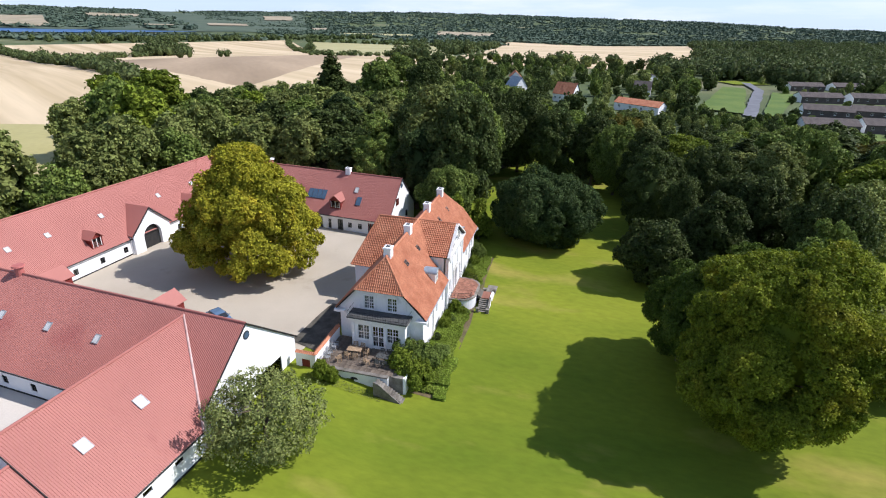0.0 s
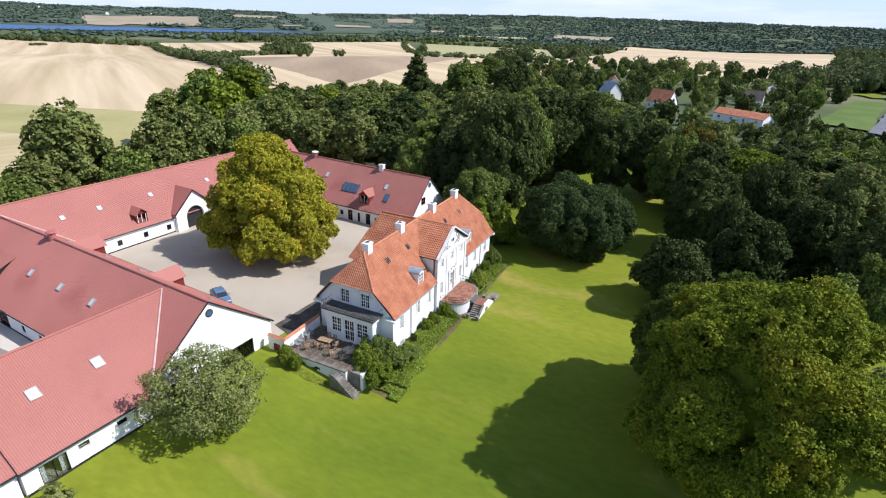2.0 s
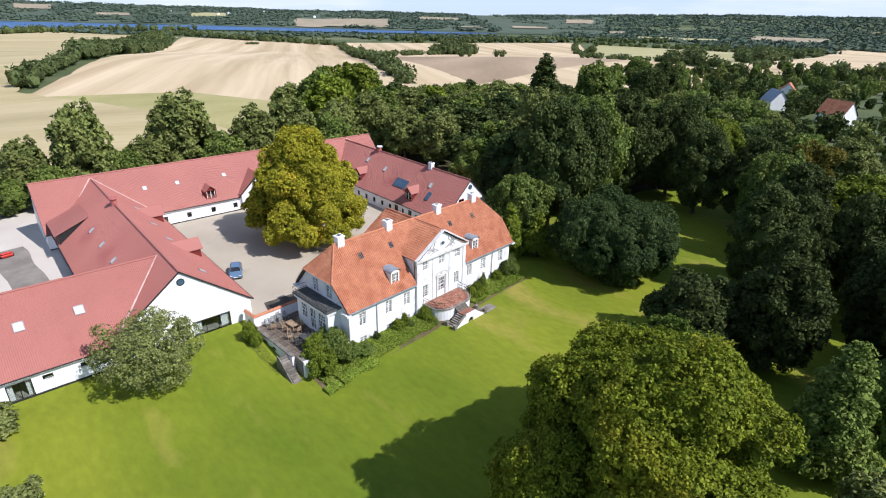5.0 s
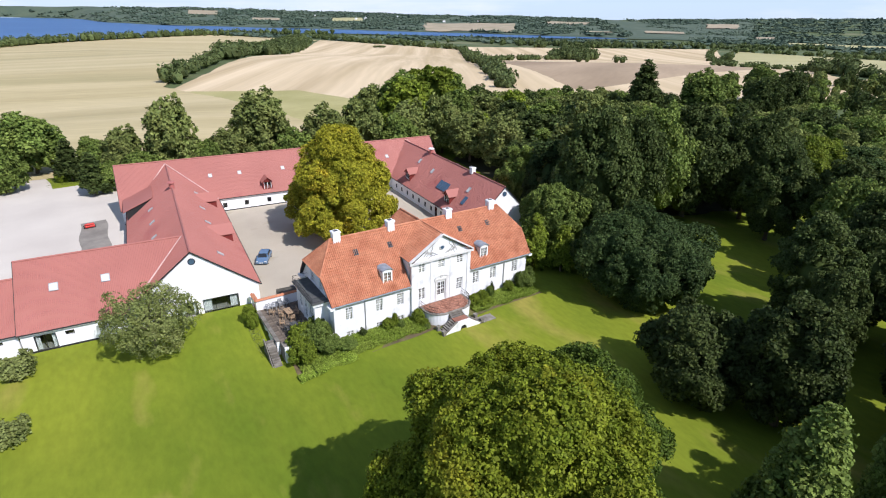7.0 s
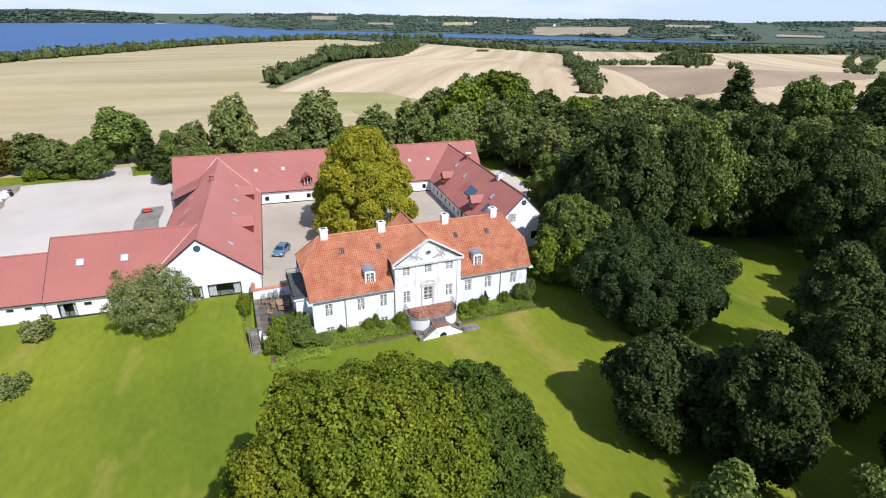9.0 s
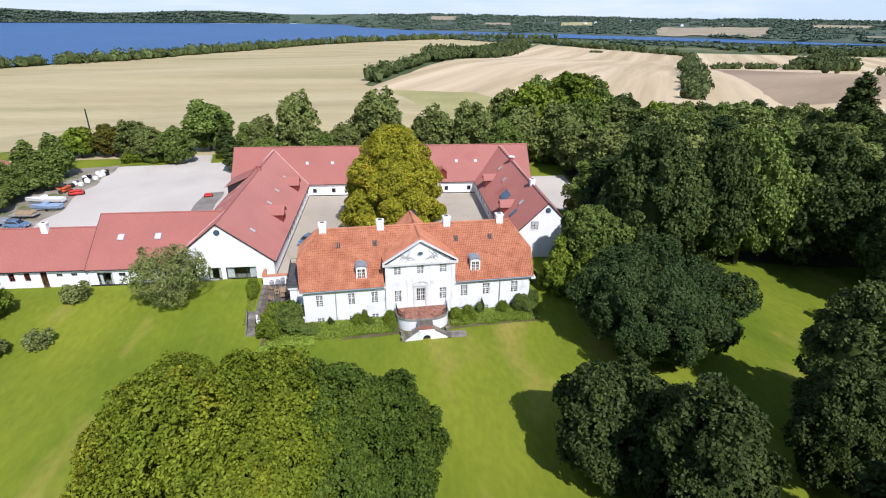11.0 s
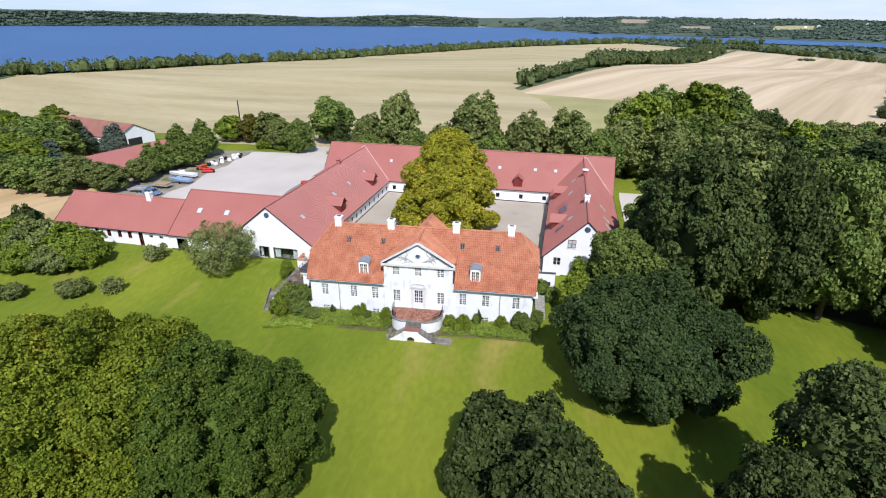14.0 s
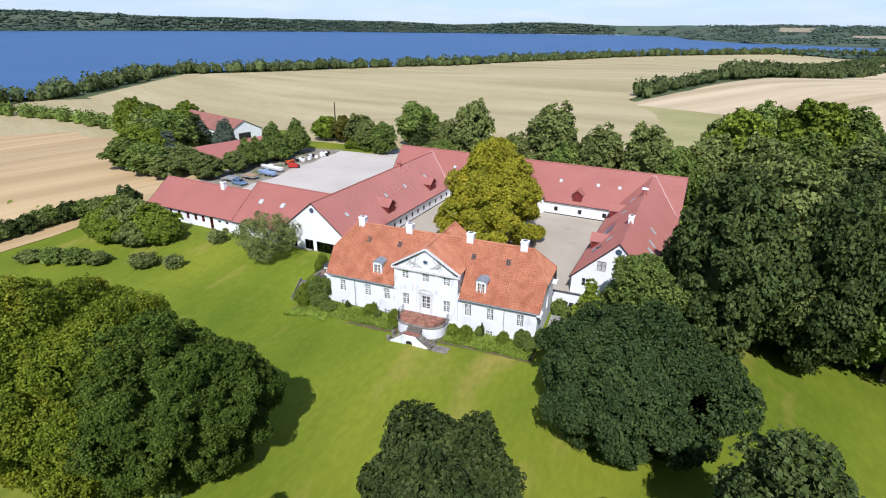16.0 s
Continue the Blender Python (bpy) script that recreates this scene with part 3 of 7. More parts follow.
def wing(name, m, L, a, ze, zr, zb, front, back, label, end0=None, end1=None, gable0=True, gable1=True, over=0.3, over_end=0.15, cut=None):
    """A stable wing with its ridge along local x: front wall at y = -a, back wall at y = +a. front, back, end0, end1 list openings
    (x, z, w, h, nx, nz, frame material, kind). cut: where the front slope ends at the eave and at the ridge, in a valley."""
    w = thing(name, m, label, "building")
    wa = a - over
    k = (zr - ze) / a
    zt = ze + k * over - 0.10
    for side, openings in ((-1, front), (1, back)):
        Lw = cut[0] if cut and side < 0 else L
        bm = wall_mesh(Lw, zb, zt, 0.35, [(o[0], o[0] + o[2], o[1], o[1] + o[3]) for o in openings])
        wall = part("wall", bm, M_WHITE, w, "white limewashed wall")
        wm = pose(0, -wa, 0) if side < 0 else Matrix.Translation((0, wa, 0)) @ Matrix.Diagonal((1, -1, 1, 1))
        wall.matrix_local = wm
        plinth = part("plinth", box(B(), 0, Lw, -0.04, 0.02, zb, 1.72 if zb > 0.6 else zb + 0.6), M_BLACK, w, "black tarred plinth")
        plinth.matrix_local = wm
        for o in openings:
            om = wm @ pose(o[0], 0.10, o[1]) if side < 0 else pose(o[0] + o[2], wa - 0.10, o[1], 0, 0, 180)
            hung(window(w, om, o[2], o[3], o[4], o[5], o[6], sill=o[7] == "window", name=o[7]), o)
    for at, show, openings, turn in ((0.0, gable0, end0 or [], -90), (L, gable1, end1 or [], 90)):
        if not show:
            continue
        # the gable: a wall up to the eaves, and above it the triangle
        base = (pose(at - 0.004, wa - 0.004, 0, 0, 0, -90) if turn < 0 else pose(at + 0.004, -wa + 0.004, 0, 0, 0, 90))
        low = [o for o in openings if o[1] + o[3] <= zt]
        wall = part("gable_wall", wall_mesh(2 * wa - 0.008, zb, zt, 0.35, [(o[0], o[0] + o[2], o[1], o[1] + o[3]) for o in low]), M_WHITE, w, "white limewashed gable")
        wall.matrix_local = base
        top = zt + k * wa - 0.02
        tri = part("gable_top", prism(B(), [(0, 0.0, zt), (2 * wa, 0.0, zt), (wa, 0.0, top)], (0, 0.35, 0)), M_WHITE, w)
        tri.matrix_local = base
        for o in openings:
            hung(window(w, base @ pose(o[0], 0.10 if o in low else -0.03, o[1]), o[2], o[3], o[4], o[5], o[6], sill=o[7] == "window", name=o[7]), o)
        verge = B()
        s = -over_end - 0.05 if turn < 0 else L + over_end
        for sy in (-1, 1):
            prism(verge, [(s, sy * (a + 0.02), ze - 0.12), (s, sy * (a + 0.02), ze + 0.06), (s, 0, zr + 0.07), (s, 0, zr - 0.12)], (0.05, 0, 0))
        part("bargeboard", verge, M_BLACK, w, "black bargeboard")
    part("floor", box(B(), 0.36, L - 0.36, -wa + 0.36, wa - 0.36, 1.2, 1.57), M_INT, w, "dim concrete floor inside")
    x0, x1 = -over_end, L + over_end
    for sy in (-1, 1):
        xe, xr = cut if cut and sy < 0 else (x1, x1)
        pts = [(x0, sy * a, ze), (xe, sy * a, ze), (xr, 0, zr), (x0, 0, zr)]
        part("roof", slope(pts, 0.19, 99.0, 0.035, 0.0), M_RED, w, "red profiled steel roof")
        part("roof_boarding", slab(pts, 0.10), M_BLACK, w)
        bm = B()
        tube(bm, (x0, sy * (a + 0.07), ze - 0.06), (xe, sy * (a + 0.07), ze - 0.06), 0.07, 0.07, 8)
        part("gutter", bm, M_BLACK, w, "black eaves gutter")
    ridge_cap([(x0, 0, zr + 0.03), (x1, 0, zr + 0.03)], 0.13, M_RED, w)
    return w


R_, W_, D_ = M_REDWOOD, M_TRIM, M_BLACK


def win(x, z=2.25, w=0.8, h=0.95, f=None, nx=2, nz=2):
    return (x, z, w, h, nx, nz, f or M_BLACK, "window")


def door(x, w=1.1, h=2.1, f=None, z=1.5):
    return (x, z, w, h, 2, 2, f or M_REDWOOD, "door")


def glazing(x, w, h=2.1, z=1.55, nx=2):
    return (x, z, w, h, nx, 1, M_IRON, "glazed_door")


north = wing("north_wing", YARD @ pose(-37.5, 58.8, 0), 65.9, 6.7, 4.2, 11.05, 1.0,
             [win(17.1), win(21.2), win(25.6), win(29.8), win(41.1), win(46.2), win(51.3)], [win(8), win(20), win(40), win(54)],
             "long white stable wing with red roof and arched gateway", end0=[win(5.8, 7.2), win(3.5), win(8.5)], end1=[win(5.8, 7.2)])
west = wing("west_wing", YARD @ pose(-28.9, 12.5, 0, 0, 0, 90), 45.6, 7.85, 4.2, 10.4, 1.0,
            [win(12.6), win(14.7), win(17.0), win(19.4), win(21.8), win(24.2), win(26.8), win(29.6), win(32.4), win(35.2), win(38)],
            [win(20), win(24), door(28, 2.6, 2.3), win(34)],
            "white stable wing with a red steel roof along the courtyard", end0=[glazing(8.0, 4.4, 1.95, 1.5, 3), glazing(5.4, 1.9, 1.95, 1.5, 2), (2.2, 1.5, 1.4, 1.95, 1, 1, M_IRON, "glazed_door")], gable1=False)
east = wing("east_wing", YARD @ pose(21.9, 17.4, 0, 0, 0, 90), 41.0, 6.5, 4.2, 10.65, -0.3,
            [win(6), win(12), win(20)],
            [door(3.0, 1.0), win(5.2), win(7.2), door(9.0, 1.1, 2.1, M_BLACK), win(11.4, 1.6, 0.6, 1.8), door(13.2), win(15.4), win(18), win(20.8), win(23.6), win(26.4), win(29.2), win(32)],
            "white east wing with a red steel roof and a two-storey gable", end0=[win(3.5, 6.2, 1.25, 1.3, R_, 2, 2), win(1.5, 3.0, 1.2, 1.35, W_, 2, 2), win(8.0, 2.6, 1.2, 1.35, M_BLACK, 2, 2), win(2.8, 0.4, 1.1, 1.0, M_BLACK)], gable1=False)
southwest = wing("southwest_wing", YARD @ pose(-47.5, 19.4, 0), 18.3, 7.9, 4.2, 10.0, 0.8,
                 [glazing(1.2, 2.1, 2.2, 1.4, 2), (4.2, 3.0, 0.9, 0.5, 1, 1, M_BLACK, "window"), (7.5, 3.0, 0.9, 0.5, 1, 1, M_BLACK, "window")],
                 [win(3), door(5.2, 1.2), win(7.5), door(10, 2.6, 2.2)],
                 "white barn wing with a broad red steel roof and skylights", gable1=False, cut=(10.6, 18.2))
farwest = wing("far_west_wing", YARD @ pose(-71.5, 17.7, 0), 23.8, 6.0, 4.2, 8.55, 0.5,
               [win(1.5, 2.6, 0.8, 1.25, R_), win(3.7, 2.6, 0.8, 1.25, R_), win(6.0, 2.6, 0.8, 1.25, R_), win(8.4, 2.6, 0.8, 1.25, R_), win(10.9, 2.6, 0.8, 1.25, R_), win(13.1, 2.6, 0.8, 1.25, R_), win(15.2, 2.6, 0.8, 1.25, R_), door(17.4, 0.9, 2.4, R_),
                (19.6, 3.2, 0.8, 0.4, 1, 1, M_BLACK, "window"), (21.6, 3.2, 0.8, 0.4, 1, 1, M_BLACK, "window")],
               [win(4), win(9), door(14, 2.4, 2.2)], "low white stable range with a red steel roof", gable1=False)


def roof_dormer(parent, m, w, h, d, glazed, wall_mat, label):
    """A gabled roof dormer: front face at y = 0 looking along -y, running back by d; its sill at z = 0."""
    bm = wall_mesh(w, 0, h, 0.12, [(0.22, w - 0.22, 0.18, h - 0.12)])
    prism(bm, [(0, 0, h), (w, 0, h), (w / 2, 0, h + w * 0.42)], (0, 0.12, 0))
    box(bm, 0, 0.1, 0.12, d, 0, h)
    box(bm, w - 0.1, w, 0.12, d, 0, h)
    dm = part("roof_dormer", bm, wall_mat, parent, label)
    dm.matrix_local = m
    rf = B()
    e = 0.22
    for s in (0, 1):
        p0, p1 = (-e, h - e * 0.84) if s == 0 else (w + e, h - e * 0.84), (w / 2, h + w * 0.42)
        prism(rf, [(p0[0], -0.3, p0[1]), (p1[0], -0.3, p1[1]), (p1[0], -0.3, p1[1] + 0.09), (p0[0], -0.3, p0[1] + 0.09)], (0, d + 0.5, 0))
    bmesh.ops.remove_doubles(rf, verts=rf.verts[:], dist=0.002)
    part("dormer_roof", rf, M_RED, dm)
    if glazed:
        fr = B()
        box(fr, 0.22, 0.30, 0.02, 0.09, 0.18, h - 0.12)
        box(fr, w - 0.30, w - 0.22, 0.02, 0.09, 0.18, h - 0.12)
        box(fr, w / 2 - 0.04, w / 2 + 0.04, 0.02, 0.09, 0.18, h - 0.12)
        part("window_frame", fr, M_TRIM, dm)
        part("pane", box(B(), 0.3, w - 0.3, 0.05, 0.06, 0.2, h - 0.14), M_GLASS, dm).visible_shadow = False
    else:
        part("hatch", box(B(), 0.24, w - 0.24, 0.03, 0.09, 0.2, h - 0.13), M_REDWOOD, dm, "red boarded hatch")
    return dm


def skylight(parent, m, w=0.75, l=0.95):
    """A small roof light lying on a slope: local x along the eave, y up the slope, z out of the roof."""
    bm = B()
    box(bm, 0, w, 0, 0.07, 0, 0.11), box(bm, 0, w, l - 0.07, l, 0, 0.11), box(bm, 0, 0.07, 0.07, l - 0.07, 0, 0.11), box(bm, w - 0.07, w, 0.07, l - 0.07, 0, 0.11)
    s = part("skylight", bm, M_GREYBOX, parent, "small white-glazed roof light")
    s.matrix_local = m
    part("pane", box(B(), 0.07, w - 0.07, 0.07, l - 0.07, 0.05, 0.085), M_SKYGLASS, s)
    return s


def on_slope(x, dist, a, ze, zr, side):
    """The pose on a wing's slope: x along the ridge, dist metres up the slope from the eave; side -1 front, 1 back."""
    ang = math.degrees(math.atan2(zr - ze, a))
    if side < 0:
        return pose(x, -a, ze + 0.04, ang, 0, 0) @ pose(0, dist, 0)
    return pose(x, a, ze + 0.04, 0, 0, 180) @ pose(0, 0, 0, ang, 0, 0) @ pose(0, dist, 0)


for x in (26.0, 45.7):
    roof_dormer(north, pose(x - 0.9, -6.1, 4.75), 1.9, 1.7, 3.0, x < 30, M_REDWOOD, "gabled dormer with red cheeks")
for x in (15.9, 21.4, 30.0, 41.3, 49.2, 53.6):
    skylight(north, on_slope(x - 0.35, 4.9, 6.7, 4.2, 11.05, -1), 0.7, 0.8)
for x in (15.5, 33.0):
    roof_dormer(west, pose(x - 1.3, -6.7, 5.05), 2.6, 1.6, 3.2, False, M_REDWOOD, "wide gabled dormer with red cheeks")
for x in (4.85, 18.1, 25.6, 34.6):
    skylight(west, on_slope(x - 0.35, 4.65, 7.85, 4.2, 10.4, -1), 0.7, 0.95)
for x in (15.0, 21.6, 28.3):
    skylight(west, on_slope(x + 0.35, 4.7, 7.85, 4.2, 10.4, 1), 0.7, 0.95)
# a raised hatch roof on the yard side of the west wing, over a solid black body
hr = part("loft_hatch", prism(B(), [(33.5, 7.6, 4.4), (33.5, 3.5, 7.7), (33.5, 7.6, 6.0)], (7.0, 0, 0)), M_BLACK, west, "black loft hatch under a raised red roof")
part("hatch_roof", prism(B(), [(33.2, 8.1, 5.85), (33.2, 3.2, 7.98), (33.2, 3.2, 8.08), (33.2, 8.1, 5.97)], (7.6, 0, 0)), M_RED, hr)
for x in (10.8, 28.0):
    roof_dormer(east, pose(x + 1.1, 5.5, 5.2, 0, 0, 180), 2.2, 1.6, 3.0, True, M_REDWOOD, "gabled dormer with dark glazing")
for x, d in ((8.2, 5.1), (22.6, 5.1), (29.4, 5.8)):
    skylight(east, on_slope(x, d, 6.5, 4.2, 10.65, 1), 0.75, 1.1)
for x, d in ((8, 3.2), (11, 3.4), (16, 4.0)):
    skylight(east, on_slope(x, d, 6.5, 4.2, 10.65, -1), 0.8, 1.5)
for x, d in ((3.2, 4.9), (8.5, 4.9)):
    skylight(southwest, on_slope(x, d, 7.9, 4.2, 10.0, -1), 0.95, 1.1)
for k in range(4):
    g = part("solar_panel", bevelled(box(B(), 0, 0.85, 0, 1.9, 0.02, 0.12), 0.015), M_SOLAR, east, "dark blue glazed roof panel")
    g.matrix_local = on_slope(14.4 + 0.95 * k, 3.0, 6.5, 4.2, 10.65, 1)
g = part("solar_panel", bevelled(box(B(), 0, 0.95, 0, 1.7, 0.02, 0.12), 0.015), M_SOLAR, east, "dark blue glazed roof panel")
g.matrix_local = on_slope(7.2, 2.6, 6.5, 4.2, 10.65, 1)


def vent(parent, x, zr, mat_cap):
    bm = B()
    tube(bm, (x, 0, zr - 0.4), (x, 0, zr + 0.75), 0.42, 0.42, 14)
    v = part("roof_vent", bm, M_RIDGE, parent, "round red roof ventilator")
    bm = B()
    tube(bm, (x, 0, zr + 0.82), (x, 0, zr + 0.98), 0.66, 0.60, 14)
    for i in range(4):
        a = math.pi / 4 + i * math.pi / 2
        tube(bm, (x + 0.36 * math.cos(a), 0.36 * math.sin(a), zr + 0.74), (x + 0.36 * math.cos(a), 0.36 * math.sin(a), zr + 0.84), 0.03, 0.03, 6)
    part("cowl", bm, mat_cap, v)


vent(west, 29.7, 10.4, M_RIDGE)
vent(east, 27.6, 10.65, M_TRIM)


def chimney(parent, x, y, z0, z1, w=0.8, d=0.8):
    bm = B()
    box(bm, x - w / 2, x + w / 2, y - d / 2, y + d / 2, z0, z1 - 0.22)
    box(bm, x - w / 2 - 0.07, x + w / 2 + 0.07, y - d / 2 - 0.07, y + d / 2 + 0.07, z1 - 0.22, z1 - 0.05)
    box(bm, x - w / 2 + 0.02, x + w / 2 - 0.02, y - d / 2 + 0.02, y + d / 2 - 0.02, z1 - 0.05, z1)
    c = part("chimney", bm, M_WHITE, parent, "white rendered chimney")
    bm = box(B(), x - w * 0.28, x + w * 0.28, y - d * 0.28, y + d * 0.28, z1 - 0.01, z1 + 0.03)
    part("flue", bm, M_LEAD, c)
    return c


chimney(east, 10.7, 0, 9.8, 11.6, 0.9, 0.8)
chimney(farwest, 16.6, -0.4, 7.6, 9.6, 0.9, 0.8)

# round gable windows
for w, base, z in ((west, pose(0, 0, 0, 0, 0, -90), 9.05), (east, pose(0, 0, 0, 0, 0, -90), 9.35)):
    bm = B()
    tube(bm, (0, 0.06, z), (0, -0.05, z), 0.45, 0.45, 18)
    o = part("round_window", bm, M_BLACK, w, "small round black gable window")
    o.matrix_local = base
    bm = B()
    tube(bm, (0, -0.055, z), (0, -0.062, z), 0.34, 0.34, 18)
    part("pane", bm, M_SOLAR, o)

# arched gateway in the north wing
gate = B()
pts = [(-3.7, 1.0), (-3.7, 4.9), (0, 8.3), (3.7, 4.9), (3.7, 1.0), (1.75, 1.0), (1.75, 3.7)]
pts += [(1.75 * math.cos(a), 3.7 + 1.75 * math.sin(a)) for a in [math.pi * i / 12 for i in range(1, 12)]]
pts += [(-1.75, 3.7), (-1.75, 1.0)]
prism(gate, [(35.1 + p[0], -7.1, p[1]) for p in pts], (0, 0.5, 0))
for s in (-1, 1):
    box(gate, 35.1 + s * 3.7 - 0.2, 35.1 + s * 3.7 + 0.2, -6.6, -6.35, 1.0, 4.9)
gw = part("gateway", gate, M_WHITE, north, "white gabled gateway with a round arch")
bm = B()
for s in (-1, 1):
    prism(bm, [(35.1 + s * 4.0, -7.3, 4.62), (35.1, -7.3, 8.32), (35.1, -7.3, 8.50), (35.1 + s * 4.0, -7.3, 4.80)], (0, 5.0, 0))
part("gateway_roof", bm, M_RED, gw)
bm = B()
for s in (-1, 1):
    prism(bm, [(35.1 + s * 4.02, -7.36, 4.52), (35.1, -7.36, 8.22), (35.1, -7.36, 8.52), (35.1 + s * 4.02, -7.36, 4.82)], (0, 0.055, 0))
part("bargeboard", bm, M_BLACK, gw)
# no passage behind: a black panel paints its shade
part("gate_shade_panel", box(B(), 35.1 - 1.95, 35.1 + 1.95, -6.58, -6.50, 1.0, 5.6), M_BLACK, gw, "black panel for the carriage passage's shade behind the arch")

# pale flashing along the valleys
for w, p in ((north, [(8.5, -0.45, 10.62), (16.4, -6.75, 4.32)]), (north, [(59.7, -0.2, 10.85), (53.2, -6.7, 4.32)]),
             (north, [(8.4, -0.45, 10.62), (6.0, -2.8, 8.3)]), (north, [(59.9, -0.2, 10.85), (65.6, -6.5, 4.4)])):
    ridge_cap(p, 0.10, M_FLASH, w, "valley_flashing")
ridge_cap([(18.2, -0.05, 10.05), (10.7, -7.85, 4.28)], 0.12, M_FLASH, southwest, "valley_flashing")
ridge_cap([(24.0, -0.1, 8.6), (24.0, -6.0, 4.25)], 0.06, M_FLASH, farwest, "valley_flashing")

# ---- manor house ----
house = thing("manor_house", pose(0, 0, 0), "white baroque manor with orange pantile roof and central pediment", "house")
EAVE, RIDGE, RY = 5.85, 12.1, 5.57
K = (RIDGE - EAVE) / RY
WX, WY0, WY1 = 15.15, 0.42, 10.72
MAIN = [(-13.65, 0.95), (-9.55, 0.95), (-6.55, 0.95), (5.45, 1.0), (8.5, 1.0), (12.5, 1.0)]
holes, wins = [], []
for x, w in MAIN:
    wins.append((x, 3.28, w, 1.78, 4, 5))
    wins.append((x, 1.0, w, 0.72, 4, 2))
holes = [(x + WX, x + w + WX, z, z + h) for x, z, w, h, *_ in wins] + [(-4.2 + WX, 4.2 + WX, 2.4, 5.4)]
front = part("wall", wall_mesh(2 * WX, 0.0, EAVE + K * WY0 - 0.12, 0.45, holes), M_OLDWHITE, house, "white limewashed wall")
front.matrix_local = pose(-WX, WY0, 0)
for x, z, w, h, nx, nz in wins:
    window(house, pose(x, WY0 + 0.12, z), w, h, nx, nz, fw=0.08, bar=0.019, label="white small-paned window")
back_open = [(-12.8, 3.28, 1.0, 1.78), (-8.8, 3.28, 1.0, 1.78), (7.8, 3.28, 1.0, 1.78), (11.8, 3.28, 1.0, 1.78)]
bw = part("wall", wall_mesh(2 * WX, 0.0, EAVE + K * WY0 - 0.12, 0.45, [(WX - x - w, WX - x, z, z + h) for x, z, w, h in back_open]), M_OLDWHITE, house)
bw.matrix_local = pose(WX, WY1, 0, 0, 0, 180)
for x, z, w, h in back_open:
    window(house, pose(x + w, WY1 - 0.12, z, 0, 0, 180), w, h, 2, 4)
# cornice under the eaves
for y0, y1 in ((0.10, WY0), (WY1, 11.04)):
    for xa, xb in ((-15.4, -4.55), (4.55, 15.4)):
        part("cornice", box(B(), xa, xb, y0, y1, EAVE - 0.32, EAVE - 0.02), M_TRIM, house)
part("foundation", box(B(), -WX - 0.06, WX + 0.06, WY0 - 0.06, WY0 - 0.004, 0.0, 0.92), M_OLDWHITE, house)

# end walls with their half-hips
HIPZ, HIPY = 8.75, (8.75 - EAVE) / K
for s in (-1, 1):
    g = [(WY0, EAVE), (WY0 + 0.1, EAVE + 0.30), (HIPY + 0.25, HIPZ - 0.12), (2 * RY - HIPY - 0.25, HIPZ - 0.12), (2 * RY - WY0 - 0.1, EAVE + 0.30), (2 * RY - WY0, EAVE)]
    ups = [(6.45, 6.10, 1.2, 1.78), (3.62, 6.10, 1.2, 1.78)] if s < 0 else [(6.6, 6.3, 1.0, 1.5), (3.6, 6.3, 1.0, 1.5)]
    lows = [(3.2, 2.4, 4.3, 2.6)] if s < 0 else [(2.5, 3.28, 1.0, 1.78), (6.5, 3.28, 1.0, 1.78)]
    m = pose(-WX - 0.004, WY1 - 0.004, 0, 0, 0, -90) if s < 0 else pose(WX + 0.004, WY0 + 0.004, 0, 0, 0, 90)
    lng = WY1 - WY0 - 0.008

    def along(y, w):
        return WY1 - y - w if s < 0 else y - WY0
    wl = part("end_wall", wall_mesh(lng, 0.0, EAVE, 0.45, [(along(y, w), along(y, w) + w, z, z + h) for y, z, w, h in lows]), M_OLDWHITE, house, "white end wall")
    wl.matrix_local = m
    # the upper wall, with its openings cut through
    hi = wall_mesh(lng, EAVE, HIPZ - 0.1, 0.45, [(along(y, w), along(y, w) + w, z, z + h) for y, z, w, h in ups])
    for sy, d in ((0.0, 1), (lng, -1)):
        n = Vector((-d * (HIPZ - EAVE), 0, HIPY - 0.0)).normalized()
        bmesh.ops.bisect_plane(hi, geom=hi.verts[:] + hi.edges[:] + hi.faces[:], plane_co=(sy, 0, EAVE + 0.28), plane_no=n, clear_outer=True)
    up = part("end_wall", hi, M_OLDWHITE, house)
    up.matrix_local = m
    for y, z, w, h in ups:
        window(house, m @ pose(along(y, w), 0.12, z), w, h, 4 if s < 0 else 2, 4, sill=s > 0, name="french_window" if s < 0 else "window")
    if s > 0:
        for y, z, w, h in lows:
            window(house, m @ pose(along(y, w), 0.12, z), w, h, 2, 4)
    # moulded returns at the foot of the gable
    for y0, y1 in ((-0.15, 1.2), (2 * RY - 1.2, 2 * RY + 0.15)):
        x0, x1 = (-15.75, -WX) if s < 0 else (WX, 15.75)
        part("eave_return", box(B(), x0, x1, y0, y1, EAVE - 0.36, EAVE - 0.10), M_TRIM, house)

# roof slopes of clay pantiles
RX, EX = 13.1, 15.75
front_pts = [(-15.5, 0, EAVE), (15.5, 0, EAVE), (EX, HIPY, HIPZ), (RX, RY, RIDGE), (-RX, RY, RIDGE), (-EX, HIPY, HIPZ)]
CROSS = 4.75
CE, CY = 9.0, (9.0 - EAVE) / K
left_pts = [(-15.5, 0, EAVE), (-CROSS, 0, EAVE), (-CROSS, CY, CE), (0, RY, RIDGE), (-RX, RY, RIDGE), (-EX, HIPY, HIPZ)]
right_pts = [(CROSS, 0, EAVE), (15.5, 0, EAVE), (EX, HIPY, HIPZ), (RX, RY, RIDGE), (0, RY, RIDGE), (CROSS, CY, CE)]


def mirror(pts):
    q = [(x, 2 * RY - y, z) for x, y, z in pts]
    return q


